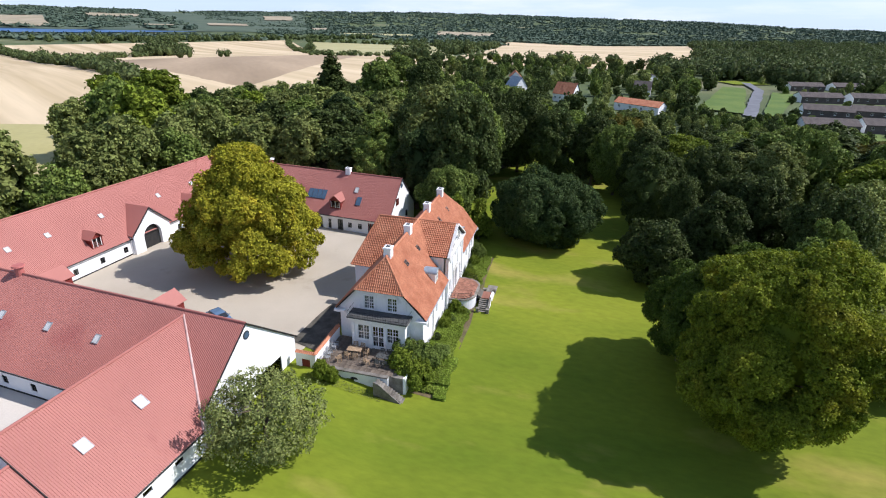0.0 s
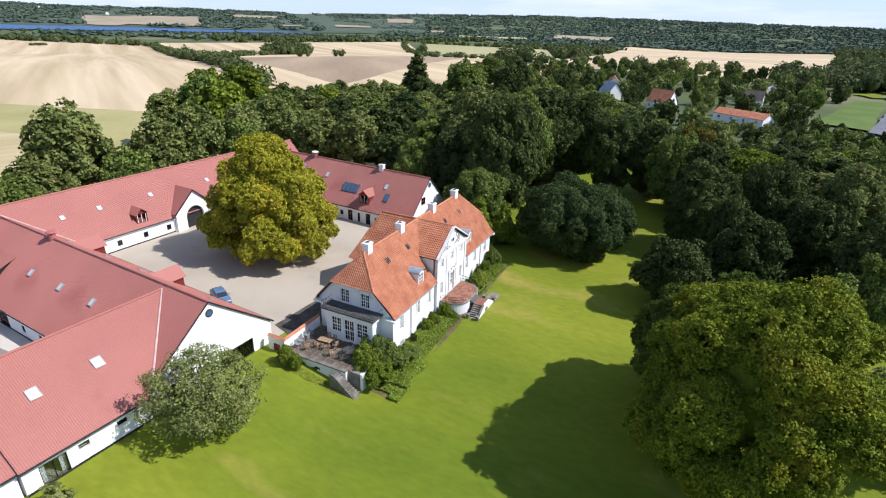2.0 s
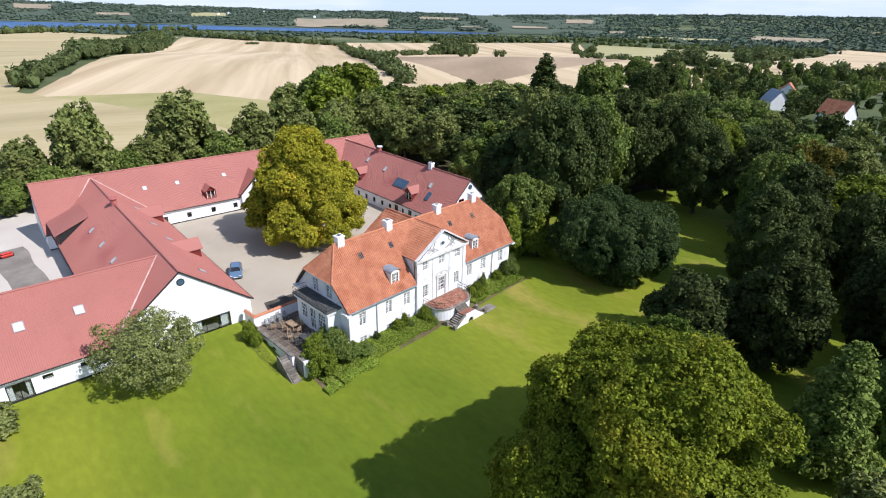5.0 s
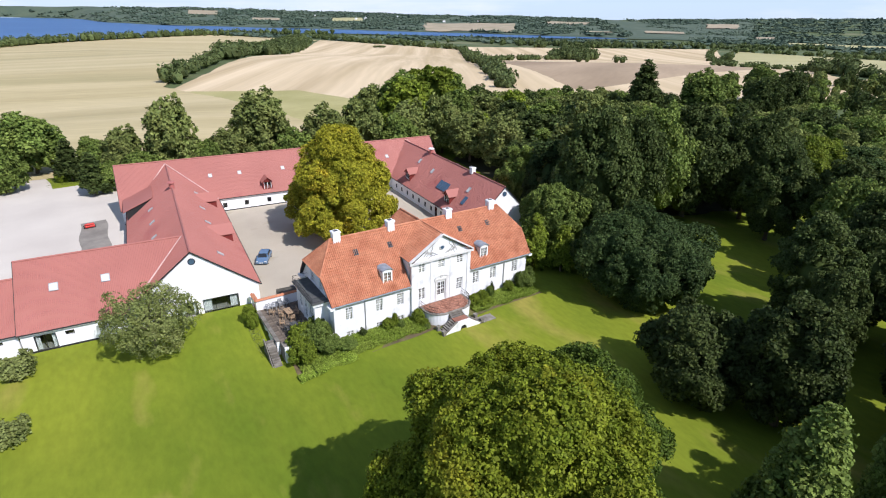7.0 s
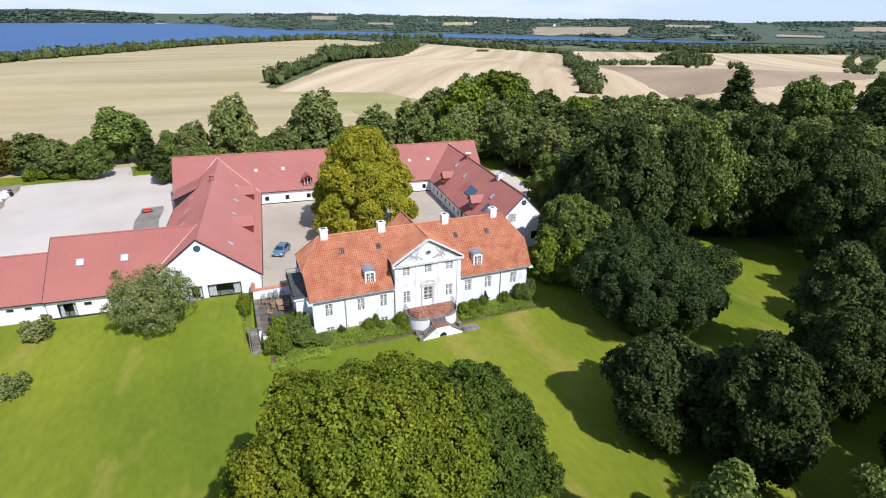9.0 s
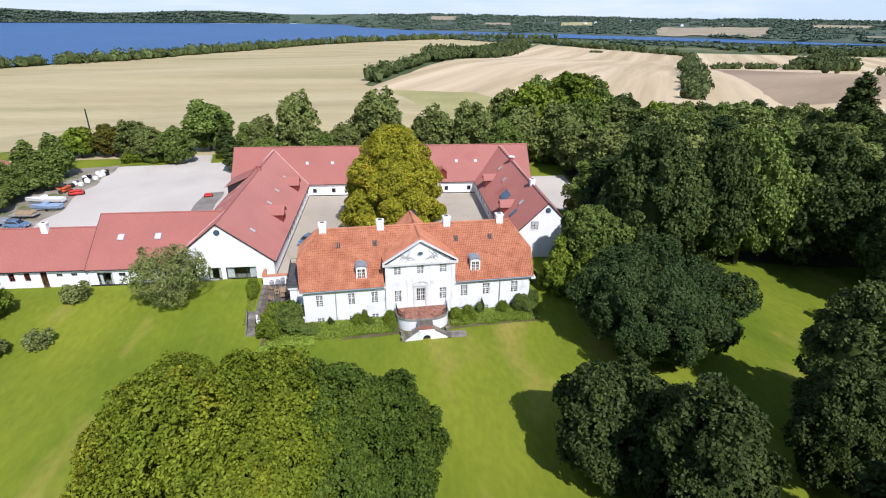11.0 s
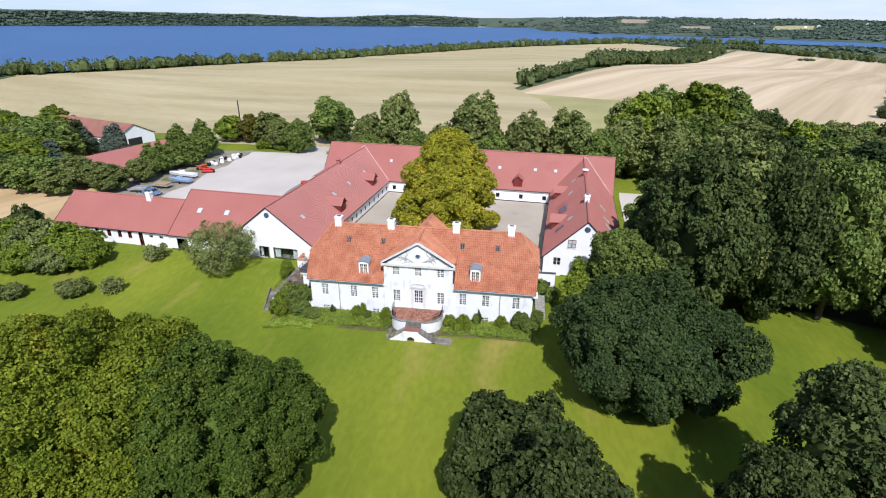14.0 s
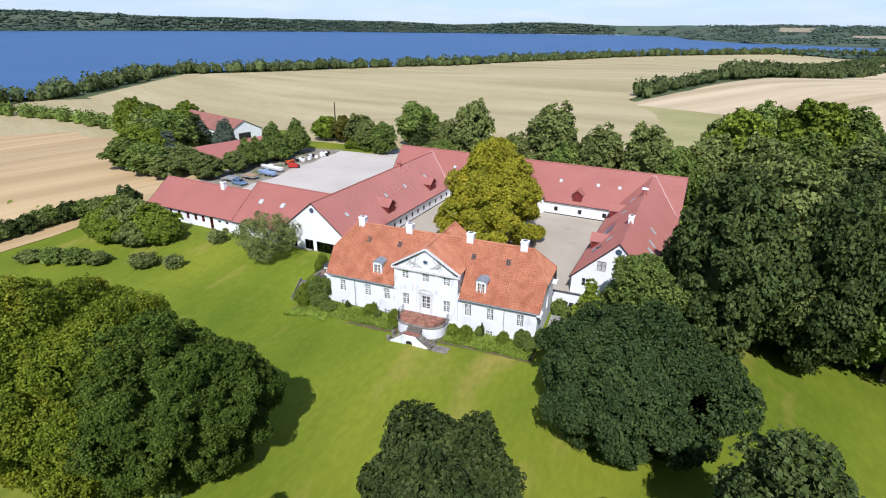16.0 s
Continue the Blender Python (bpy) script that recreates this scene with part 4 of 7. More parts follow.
TP, TR, TA, TL = 0.25, 0.34, 0.095, 0.065


def tile_roof(pts, parent=house):
    part("roof", slope(pts, TP, TR, TA, TL, "tile"), M_TILE, parent, "orange clay pantile roof")


# each half in two convex pieces
tile_roof([(-15.5, 0, EAVE), (-CROSS, 0, EAVE), (-CROSS, RY, RIDGE), (-RX, RY, RIDGE), (-EX, HIPY, HIPZ)])
tile_roof([(CROSS, 0, EAVE), (15.5, 0, EAVE), (EX, HIPY, HIPZ), (RX, RY, RIDGE), (CROSS, RY, RIDGE)])
tile_roof([(-CROSS, CY, CE), (-CROSS + 0.01, CY, CE), (0, RY, RIDGE), (-CROSS, RY, RIDGE)])
tile_roof([(CROSS - 0.01, CY, CE), (CROSS, CY, CE), (CROSS, RY, RIDGE), (0, RY, RIDGE)])
tile_roof(mirror(front_pts))
part("roof_boarding", slab(left_pts[:3] + [(-CROSS, RY, RIDGE)] + left_pts[4:], 0.12), M_BLACK, house)
part("roof_boarding", slab(right_pts[:4] + [(CROSS, RY, RIDGE), (CROSS, CY, CE)], 0.12), M_BLACK, house)
part("roof_boarding", slab(mirror(front_pts), 0.12), M_BLACK, house)
for s in (-1, 1):
    hip = [(s * EX, HIPY, HIPZ), (s * EX, 2 * RY - HIPY, HIPZ), (s * RX, RY, RIDGE)]
    tile_roof(hip)
    part("roof_boarding", slab(hip, 0.12), M_BLACK, house)
    ridge_cap([(s * EX, HIPY, HIPZ + 0.05), (s * RX, RY, RIDGE + 0.05), (s * EX, 2 * RY - HIPY, HIPZ + 0.05)], 0.13, M_TILE, house, "hip_tiles")
    tile_roof([(s * CROSS, -0.12, CE), (s * CROSS, CY, CE), (0, RY, RIDGE), (0, -0.12, RIDGE)])
    part("roof_boarding", slab([(s * CROSS, -0.12, CE), (s * CROSS, CY, CE), (0, RY, RIDGE), (0, -0.12, RIDGE)], 0.1), M_BLACK, house)
    ridge_cap([(s * CROSS, CY, CE + 0.04), (0, RY, RIDGE + 0.04)], 0.12, M_TILE, house, "valley_tiles")
ridge_cap([(-RX, RY, RIDGE + 0.06), (RX, RY, RIDGE + 0.06)], 0.15, M_TILE, house)
ridge_cap([(0, -0.1, RIDGE + 0.05), (0, RY, RIDGE + 0.05)], 0.13, M_TILE, house)

# central pediment bay
bay_holes = [(-3.5, 3.28, 1.0, 1.78), (2.5, 3.28, 1.0, 1.78), (-3.5, 7.25, 0.97, 1.3), (-0.5, 7.25, 0.97, 1.3), (2.5, 7.25, 0.97, 1.3), (-0.62, 2.5, 1.24, 2.7), (-3.5, 1.0, 0.9, 0.7), (2.6, 1.0, 0.9, 0.7)]
bay = part("pediment_bay_wall", wall_mesh(9.1, 0.0, 8.85, 0.5, [(x + 4.55, x + w + 4.55, z, z + h) for x, z, w, h in bay_holes]), M_OLDWHITE, house, "white central bay with pilaster strips")
bay.matrix_local = pose(-4.55, 0.18, 0)
for x, z, w, h in bay_holes:
    nm = "front_door" if z == 2.5 else "window"
    window(house, pose(x, 0.30, z), w, h, 4, 5 if h > 1.5 else (4 if h > 1 else 2), fw=0.08, bar=0.019, sill=nm == "window", name=nm, label="white glazed double door" if nm == "front_door" else "white small-paned window")
for s in (-1, 1):
    part("pilaster", box(B(), s * 4.35 - 0.26, s * 4.35 + 0.26, 0.06, 0.176, 0.0, 8.7), M_OLDWHITE, house)
    part("pilaster", box(B(), s * 1.55 - 0.2, s * 1.55 + 0.2, 0.10, 0.176, 2.5, 8.7), M_OLDWHITE, house)
for s in (-1, 1):
    part("bay_cheek", prism(B(), [(s * 4.55, 0.5, EAVE - 0.3), (s * 4.55, 0.5, 8.9), (s * 4.55, CY + 0.15, 8.9)], (-s * 0.3, 0, 0)), M_OLDWHITE, house, "white side of the central bay")
tymp = prism(B(), [(-4.55, 0.2, 8.85), (4.55, 0.2, 8.85), (0, 0.2, 11.85)], (0, 0.4, 0))
part("pediment", tymp, M_OLDWHITE, house, "white pediment with grey sandstone relief")
bm = B()
box(bm, -4.95, 4.95, -0.16, 0.196, 8.72, 9.02)
for s in (-1, 1):
    prism(bm, [(s * 4.95, -0.16, 8.98), (s * 4.95, -0.16, 9.16), (0, -0.16, 12.24), (0, -0.16, 11.98)], (0, 0.36, 0))
part("pediment_moulding", bm, M_SAND, house, "pale sandstone pediment moulding")
bm = B()
bmesh.ops.create_cone(bm, cap_ends=True, segments=20, radius1=0.44, radius2=0.40, depth=0.14, matrix=pose(0, 0.14, 10.25, 90) @ Matrix.Diagonal((1.0, 0.75, 1, 1)))
oc = part("oval_window", bm, M_SAND, house, "oval pediment window with a stone surround")
bm = B()
bmesh.ops.create_cone(bm, cap_ends=True, segments=20, radius1=0.30, radius2=0.30, depth=0.03, matrix=pose(0, 0.06, 10.25, 90) @ Matrix.Diagonal((1.0, 0.75, 1, 1)))
part("pane", bm, M_SOLAR, oc)
# relief scrolls in the pediment
M_RELIEF = mat("lichened_relief", (0.36, 0.35, 0.33), (0.48, 0.47, 0.45), scale=2.0, fine=12, fine_amt=0.2)
rng = random.Random(4)
for s in (-1, 1):
    for br in range(7):
        bm = B()
        q = Vector((s * (0.55 + 0.3 * br), 0.16, 9.35 + 0.14 * (br % 3)))
        ang = 0.15 + 0.3 * br
        for st in range(8):
            nq = q + Vector((s * math.cos(ang) * 0.24, 0, math.sin(ang) * 0.20))
            if nq.z > 8.95 + (4.4 - abs(nq.x)) * 0.62 or abs(nq.x) > 4.0:
                break
            tube(bm, q, nq, 0.06, 0.045, 5)
            tube(bm, nq, nq + Vector((rng.uniform(-0.16, 0.16), 0, rng.uniform(-0.14, 0.14))), 0.05, 0.02, 5)
            q, ang = nq, ang + rng.uniform(-0.6, 0.45)
        if len(bm.verts):
            part("relief", bm, M_RELIEF, house, "grey carved relief of branches")
# door surround with a curved head
bm = B()
for s in (-1, 1):
    box(bm, s * 0.82 - 0.16, s * 0.82 + 0.16, 0.06, 0.176, 2.5, 5.55)
box(bm, -1.15, 1.15, 0.0, 0.176, 5.55, 5.78)
for i in range(10):
    a0, a1 = math.pi * i / 10, math.pi * (i + 1) / 10
    prism(bm, [(1.1 * math.cos(a0), 0.02, 5.78 + 0.55 * math.sin(a0)), (1.1 * math.cos(a1), 0.02, 5.78 + 0.55 * math.sin(a1)), (0.9 * math.cos(a1), 0.02, 5.78 + 0.38 * math.sin(a1)), (0.9 * math.cos(a0), 0.02, 5.78 + 0.38 * math.sin(a0))], (0, 0.156, 0))
tube(bm, (0, 0.02, 6.0), (0, 0.15, 6.0), 0.22, 0.22, 12)
part("door_surround", bm, M_SAND, house, "carved sandstone door surround")
part("door_panel", box(B(), -0.55, 0.55, 0.285, 0.36, 2.56, 3.3), M_TRIM, house, "white lower door panels")

for x in (-12.28, -4.71, 4.36, 11.82):
    chimney(house, x, RY, 11.3, 13.15, 0.95, 0.85)


def zinc_dormer(xc):
    """A small arched zinc dormer with a white window."""
    w, h, y0, z0 = 1.35, 1.62, 0.85, 6.72
    bm = wall_mesh(w, 0, h, 0.1, [(0.16, w - 0.16, 0.1, h - 0.1)])
    box(bm, 0, 0.08, 0.1, 2.2, 0, h), box(bm, w - 0.08, w, 0.1, 2.2, 0, h)
    d = part("dormer", bm, M_TRIM, house, "white dormer with an arched zinc roof")
    d.matrix_local = pose(xc - w / 2, y0, z0)
    rf = B()
    prev = None
    for i in range(9):
        a = math.pi * i / 8
        p = (w / 2 - (w / 2 + 0.14) * math.cos(a), h - 0.02 + 0.42 * math.sin(a))
        if prev:
            prism(rf, [(prev[0], -0.18, prev[1]), (p[0], -0.18, p[1]), (p[0], -0.18, p[1] + 0.05), (prev[0], -0.18, prev[1] + 0.05)], (0, 2.9, 0))
        prev = p
    part("dormer_roof", rf, M_ZINC, d, "blue-grey zinc roof")
    tymp = B()
    prism(tymp, [(w / 2 - w / 2 * math.cos(math.pi * i / 8), 0, h - 0.001 + 0.40 * math.sin(math.pi * i / 8)) for i in range(9)], (0, 0.1, 0))
    part("dormer_head", tymp, M_TRIM, d)
    fm, pm, _, bars = window_meshes(w - 0.32, h - 0.2, 4, 3, 0.05, 0.02, False)
    f = part("window_frame", fm.copy(), M_TRIM, d)
    f.matrix_local = pose(0.16, 0.02, 0.1)
    for b_ in bars:
        part("glazing_bar", b_.copy(), M_TRIM, f)
    q = part("pane", pm.copy(), M_GLASS, d)
    q.matrix_local = pose(0.16, 0.02, 0.1)
    q.visible_shadow = False


zinc_dormer(-7.62), zinc_dormer(7.50)
ANG = math.degrees(math.atan(K))
for x in (-10.4, -5.6, 5.4, 10.2):
    m = pose(x, 0, EAVE + 0.06, ANG) @ pose(-0.3, 5.6, 0)
    bm = B()
    box(bm, 0, 0.6, 0, 0.07, 0, 0.12), box(bm, 0, 0.6, 0.7, 0.77, 0, 0.12), box(bm, 0, 0.07, 0.07, 0.7, 0, 0.12), box(bm, 0.53, 0.6, 0.07, 0.7, 0, 0.12), box(bm, 0.27, 0.33, 0.07, 0.7, 0, 0.12)
    rl = part("roof_light", bm, M_LEAD, house, "small cast-iron roof light")
    rl.matrix_local = m
    part("pane", box(B(), 0.07, 0.53, 0.07, 0.7, 0.04, 0.06), M_CARGLASS, rl)
for x in (-11.1, 10.9):
    bm = B()
    tube(bm, (x, 0.30, 0.75), (x, 0.30, 5.5), 0.055, 0.055, 8)
    part("downpipe", bm, M_GREYBOX, house, "grey zinc downpipe")
for xa, xb in ((-15.5, -4.75), (4.75, 15.5)):
    part("gutter", tube(B(), (xa, -0.06, EAVE - 0.05), (xb, -0.06, EAVE - 0.05), 0.075, 0.075, 8), M_ZINC, house, "grey zinc gutter")

# courtyard-side bay with a hipped roof
rb = part("rear_bay", wall_mesh(9.0, 0.0, 6.3, 0.45, [(1.2, 2.2, 3.28, 5.06), (4.0, 5.0, 3.0, 5.2), (6.8, 7.8, 3.28, 5.06)]), M_OLDWHITE, house, "white rear bay wall")
rb.matrix_local = pose(4.5, 13.3, 0, 0, 0, 180)
for x in (1.2, 6.8):
    window(house, pose(4.5 - x, 13.18, 3.28, 0, 0, 180), 1.0, 1.78, 2, 4)
window(house, pose(0.5, 13.18, 3.0, 0, 0, 180), 1.0, 2.2, 2, 4, M_REDWOOD, sill=False, name="rear_door")
for s in (-1, 1):
    part("rear_bay", box(B(), s * 4.5 - 0.22, s * 4.5 + 0.22, WY1, 13.08, 0, 6.3), M_OLDWHITE, house)
    tile_roof([(s * 4.9, 6.0, 6.35), (s * 4.9, 13.7, 6.35), (0, 11.2, RIDGE), (0, RY, RIDGE)])
    part("roof_boarding", slab([(s * 4.9, 6.0, 6.35), (s * 4.9, 13.7, 6.35), (0, 11.2, RIDGE), (0, RY, RIDGE)], 0.1), M_BLACK, house)
    ridge_cap([(s * 4.9, 13.7, 6.4), (0, 11.2, RIDGE + 0.05)], 0.13, M_TILE, house, "hip_tiles")
tile_roof([(4.9, 13.7, 6.35), (-4.9, 13.7, 6.35), (0, 11.2, RIDGE)])
ridge_cap([(0, RY, RIDGE + 0.06), (0, 11.2, RIDGE + 0.06)], 0.14, M_TILE, house)

# ---- landscape ----
bm = B()
vs = [bm.verts.new((x, y, LAKE_Z)) for x, y in [(p[0], p[1]) for p in SHORE[:-1]] + [(4700, 4300), (4700, 4700), (-4700, 4700), (-4700, -1500), (-700, -1500)]]
bmesh.ops.triangulate(bm, faces=[bm.faces.new(vs)])
for f in bm.faces:
    if f.normal.z < 0:
        f.normal_flip()
me = bpy.data.meshes.new("lake")
bm.to_mesh(me)
me.materials.append(M_WATER)
tagged(new("lake", me), "wide blue lake with a light ripple", "water", kind="structure")

BANK = [(-95, 4500), (-61, 4500), (-45, 4800), (-6, 4800), (0, 4500), (2.3, 3300), (7.5, 2765), (20, 2450), (31, 2230), (44, 2060), (52, 2020), (62, 2020)]


def far_height(a, r):
    d = ramp(BANK, a)
    t = (r - d) / max(1.0, 4940 - d)
    base = LAKE_Z + 0.4 + 5 * smooth(0, 60, r - d)
    h = base + (skyline(a) - base) * smooth(0.05, 1.0, t)
    return h + 7 * smooth(0, 300, r - d) * noise.noise((r / 420, a * 0.12, 1.0))


verts, faces = [], []
na, nr = 200, 26
for i in range(na + 1):
    a = -95 + 157 * i / na
    d = ramp(BANK, a) + 50 * noise.noise((a * 0.3, 0.3, 0.3))
    for j in range(nr + 1):
        t = j / nr
        r = d + (4940 - d) * t ** 1.2
        verts.append((r * math.sin(radians(a)), r * math.cos(radians(a)), far_height(a, r)))
for i in range(na):
    for j in range(nr):
        k = i * (nr + 1) + j
        faces.append((k, k + nr + 1, k + nr + 2, k + 1))
me = bpy.data.meshes.new("far_shore")
me.from_pydata(verts, [], faces)
for p in me.polygons:
    p.use_smooth = True
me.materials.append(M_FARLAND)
tagged(new("far_shore", me), "low green hills on the far side of the lake", "ground", kind="structure")

FIELDS = [
    ("barley_field", [(-450, 285), (-105, 116), (0, 326), (-560, 498)], 22, 24, M_WHEAT, "pale ripe barley field sloping to the lake"),
    ("barley_field", [(-560, 498), (0, 326), (115, 640), (-318, 826)], 20, 20, M_WHEAT, "pale ripe barley field sloping to the lake"),
    ("barley_field", [(-318, 826), (115, 640), (230, 960), (-56, 1318)], 18, 20, M_WHEAT, "pale ripe barley field sloping to the lake"),
    ("barley_field", [(-56, 1318), (230, 960), (480, 1330), (300, 1690)], 14, 14, M_WHEAT, "pale ripe barley field sloping to the lake"),
    ("barley_field", [(-105, 116), (28, 118), (18, 240), (0, 326)], 14, 16, M_WHEAT, "pale ripe barley field behind the stables"),
    ("meadow", [(26, 116), (90, 120), (70, 240), (11, 300)], 14, 12, M_MEADOW, "pale green meadow strip below the stubble"),
    ("stubble_field", [(91, 120), (150, 124), (164, 184), (71, 240)], 8, 8, M_STRAW, "golden stubble corner beside the meadow"),
    ("stubble_field", [(11, 301), (164, 184), (624, 890), (498, 1340)], 20, 40, M_STRAW, "golden stubble field with harvest stripes"),
    ("stubble_field", [(132, 126), (176, 130), (364, 448), (370, 484)], 6, 20, M_STRAW, "narrow stubble headland beside the hedge"),
    ("stubble_field", [(177, 130), (340, 66), (596, 250), (182, 156)], 14, 10, M_STRAW, "golden stubble below the harrowed soil"),
    ("harrowed_field", [(182, 158), (596, 253), (640, 330), (364, 470)], 16, 16, M_SOIL, "harrowed brown field"),
    ("stubble_field", [(372, 486), (640, 330), (1240, 720), (700, 960)], 18, 20, M_STRAW, "golden stubble field beyond the brown one"),
    ("meadow", [(600, 325), (480, 108), (1220, 333), (1203, 640)], 14, 16, M_PASTURE, "dry pale green pasture"),
    ("stubble_field", [(430, 112), (452, -110), (1400, -250), (1640, 215)], 18, 18, M_STRAW, "golden stubble field by the village"),
    ("barley_field", [(-262, 140), (-108, 112), (-400, 290), (-476, 250)], 14, 14, M_WHEAT, "pale ripe barley field above the lake shore"),
    ("barley_field", [(-440, 34), (-262, 138), (-474, 248), (-505, 110)], 10, 10, M_WHEAT, "pale ripe barley field above the lake shore"),
    ("barley_field", [(-90, 100), (-58, 99), (-58, 118), (-92, 120)], 8, 6, M_WHEAT, "pale ripe barley field behind the yard hedge"),
    ("barley_field", [(-42, 99), (24, 96), (26, 118), (-44, 118)], 10, 6, M_WHEAT, "pale ripe barley field behind the stable trees"),
    ("stubble_field", [(-96, -70), (-84, 38), (-262, 142), (-440, 36)], 14, 16, M_STRAW_WEST, "golden stubble field with tractor tracks"),
]
for k, (nm, c, nu, nv, m_, lab) in enumerate(FIELDS):
    mx, my = sum(p[0] for p in c) / 4, sum(p[1] for p in c) / 4
    big = [(x + 9.0 * (x - mx) / math.hypot(x - mx, y - my), y + 9.0 * (y - my) / math.hypot(x - mx, y - my)) for x, y in c]
    far_one = math.hypot(*c[2]) > 300
    lift = 0.04 + 0.02 * (k % 5)
    sheet(nm, big, nu * 2, nv * 2, lift, m_, lab, wobble=2.0 if far_one else 1.0)

# fields on the far rises: direction and distance from and to
FAR_FIELDS = [(31.2, 40.4, 2260, 3250), (43.5, 47.5, 3350, 3700), (58.2, 60.8, 3200, 3600), (65.2, 72.6, 1820, 2060), (75.2, 81.0, 2060, 2520), (53.0, 56.5, 2500, 2800),
              (62.5, 64.0, 2350, 2600), (22.0, 25.0, 3300, 3700), (47.5, 50.0, 2350, 2560), (9.0, 11.5, 3900, 4300), (14.5, 17.0, 3300, 3500)]


def in_far_field(a, r, edge=0.0):
    return any(a0 - edge < a < a1 + edge and r0 - 60 * edge < r < r1 + 60 * edge for a0, a1, r0, r1 in FAR_FIELDS)


for k, (a0, a1, r0, r1) in enumerate(FAR_FIELDS):
    verts, faces = [], []
    for i in range(13):
        for j in range(9):
            u, v = i / 12, j / 8
            a = a0 + (a1 - a0) * u + 0.25 * noise.noise((v * 3, k, 0.0))
            r = r0 + (r1 - r0) * v + (r1 - r0) * 0.12 * noise.noise((u * 3, k, 4.0))
            x, y = r * math.sin(radians(a)), r * math.cos(radians(a))
            z = max(height(x, y), far_height(a, r) if a < 62 else -99.0) + 3.0
            verts.append((x, y, z))
    for i in range(12):
        for j in range(8):
            q = i * 9 + j
            faces.append((q, q + 9, q + 10, q + 1))
    me = bpy.data.meshes.new("distant_field")
    me.from_pydata(verts, [], faces)
    me.materials.append(M_PASTURE if k % 4 == 3 else M_FARFIELD)
    tagged(new("distant_field", me), "pale harvested field on a far rise", "ground", kind="structure")

# ---- trees ----


def leaf_quads(rng, pts, nrm, size):
    """Diamond leaves at points, turned loosely with the surface."""
    n = len(pts)
    d = nrm + rng.normal(0, 0.62, (n, 3))
    d /= np.linalg.norm(d, axis=1, keepdims=True)
    t = np.cross(d, rng.normal(0, 1, (n, 3)))
    t /= np.linalg.norm(t, axis=1, keepdims=True)
    b = np.cross(d, t)
    s = size * rng.uniform(0.6, 1.35, (n, 1))
    bend = d * s * 0.18
    v = np.stack((pts - t * s * 0.62 - bend, pts + b * s * 0.42, pts + t * s * 0.62 - bend, pts - b * s * 0.42), 1)
    return v.reshape(-1, 3)


ICO = B()
bmesh.ops.create_icosphere(ICO, subdivisions=2, radius=1.0)
ICO_V = np.array([v.co[:] for v in ICO.verts])
ICO.verts.ensure_lookup_table()
ICO_F = [[v.index for v in f.verts] for f in ICO.faces]
ICO1 = B()
bmesh.ops.create_icosphere(ICO1, subdivisions=1, radius=1.0)
ICO1_V = np.array([v.co[:] for v in ICO1.verts])
ICO1_F = [[v.index for v in f.verts] for f in ICO1.faces]


def quad_mesh(name, quads, tris, material):
    """A mesh from an array of leaf quads (4 rows each) and a list of (verts, triangles) solids."""
    parts_v, idx, tot = [quads], [np.arange(len(quads))], [np.full(len(quads) // 4, 4)]
    off = len(quads)
    for v, f in tris:
        parts_v.append(v)
        idx.append((np.asarray(f) + off).ravel())
        tot.append(np.full(len(f), 3))
        off += len(v)
    co, idx, tot = np.concatenate(parts_v), np.concatenate(idx), np.concatenate(tot)
    me = bpy.data.meshes.new(name)
    me.vertices.add(len(co))
    me.vertices.foreach_set("co", co.astype(np.float32).ravel())
    me.loops.add(len(idx))
    me.loops.foreach_set("vertex_index", idx.astype(np.int32))
    me.polygons.add(len(tot))
    me.polygons.foreach_set("loop_start", np.concatenate(([0], np.cumsum(tot)[:-1])).astype(np.int32))
    me.update(calc_edges=True)
    me.materials.append(material)
    return me


def waves(rng, p, count, lo, hi):
    """A smooth random field over points, about -1 to 1, made of crossing waves between two lengths."""
    out = np.zeros(len(p))
    for _ in range(count):
        k = rng.normal(0, 1, 3)
        k *= 2 * math.pi / rng.uniform(lo, hi) / np.linalg.norm(k)
        out += np.sin(p @ k + rng.uniform(0, 6.28))
    return out / math.sqrt(count)


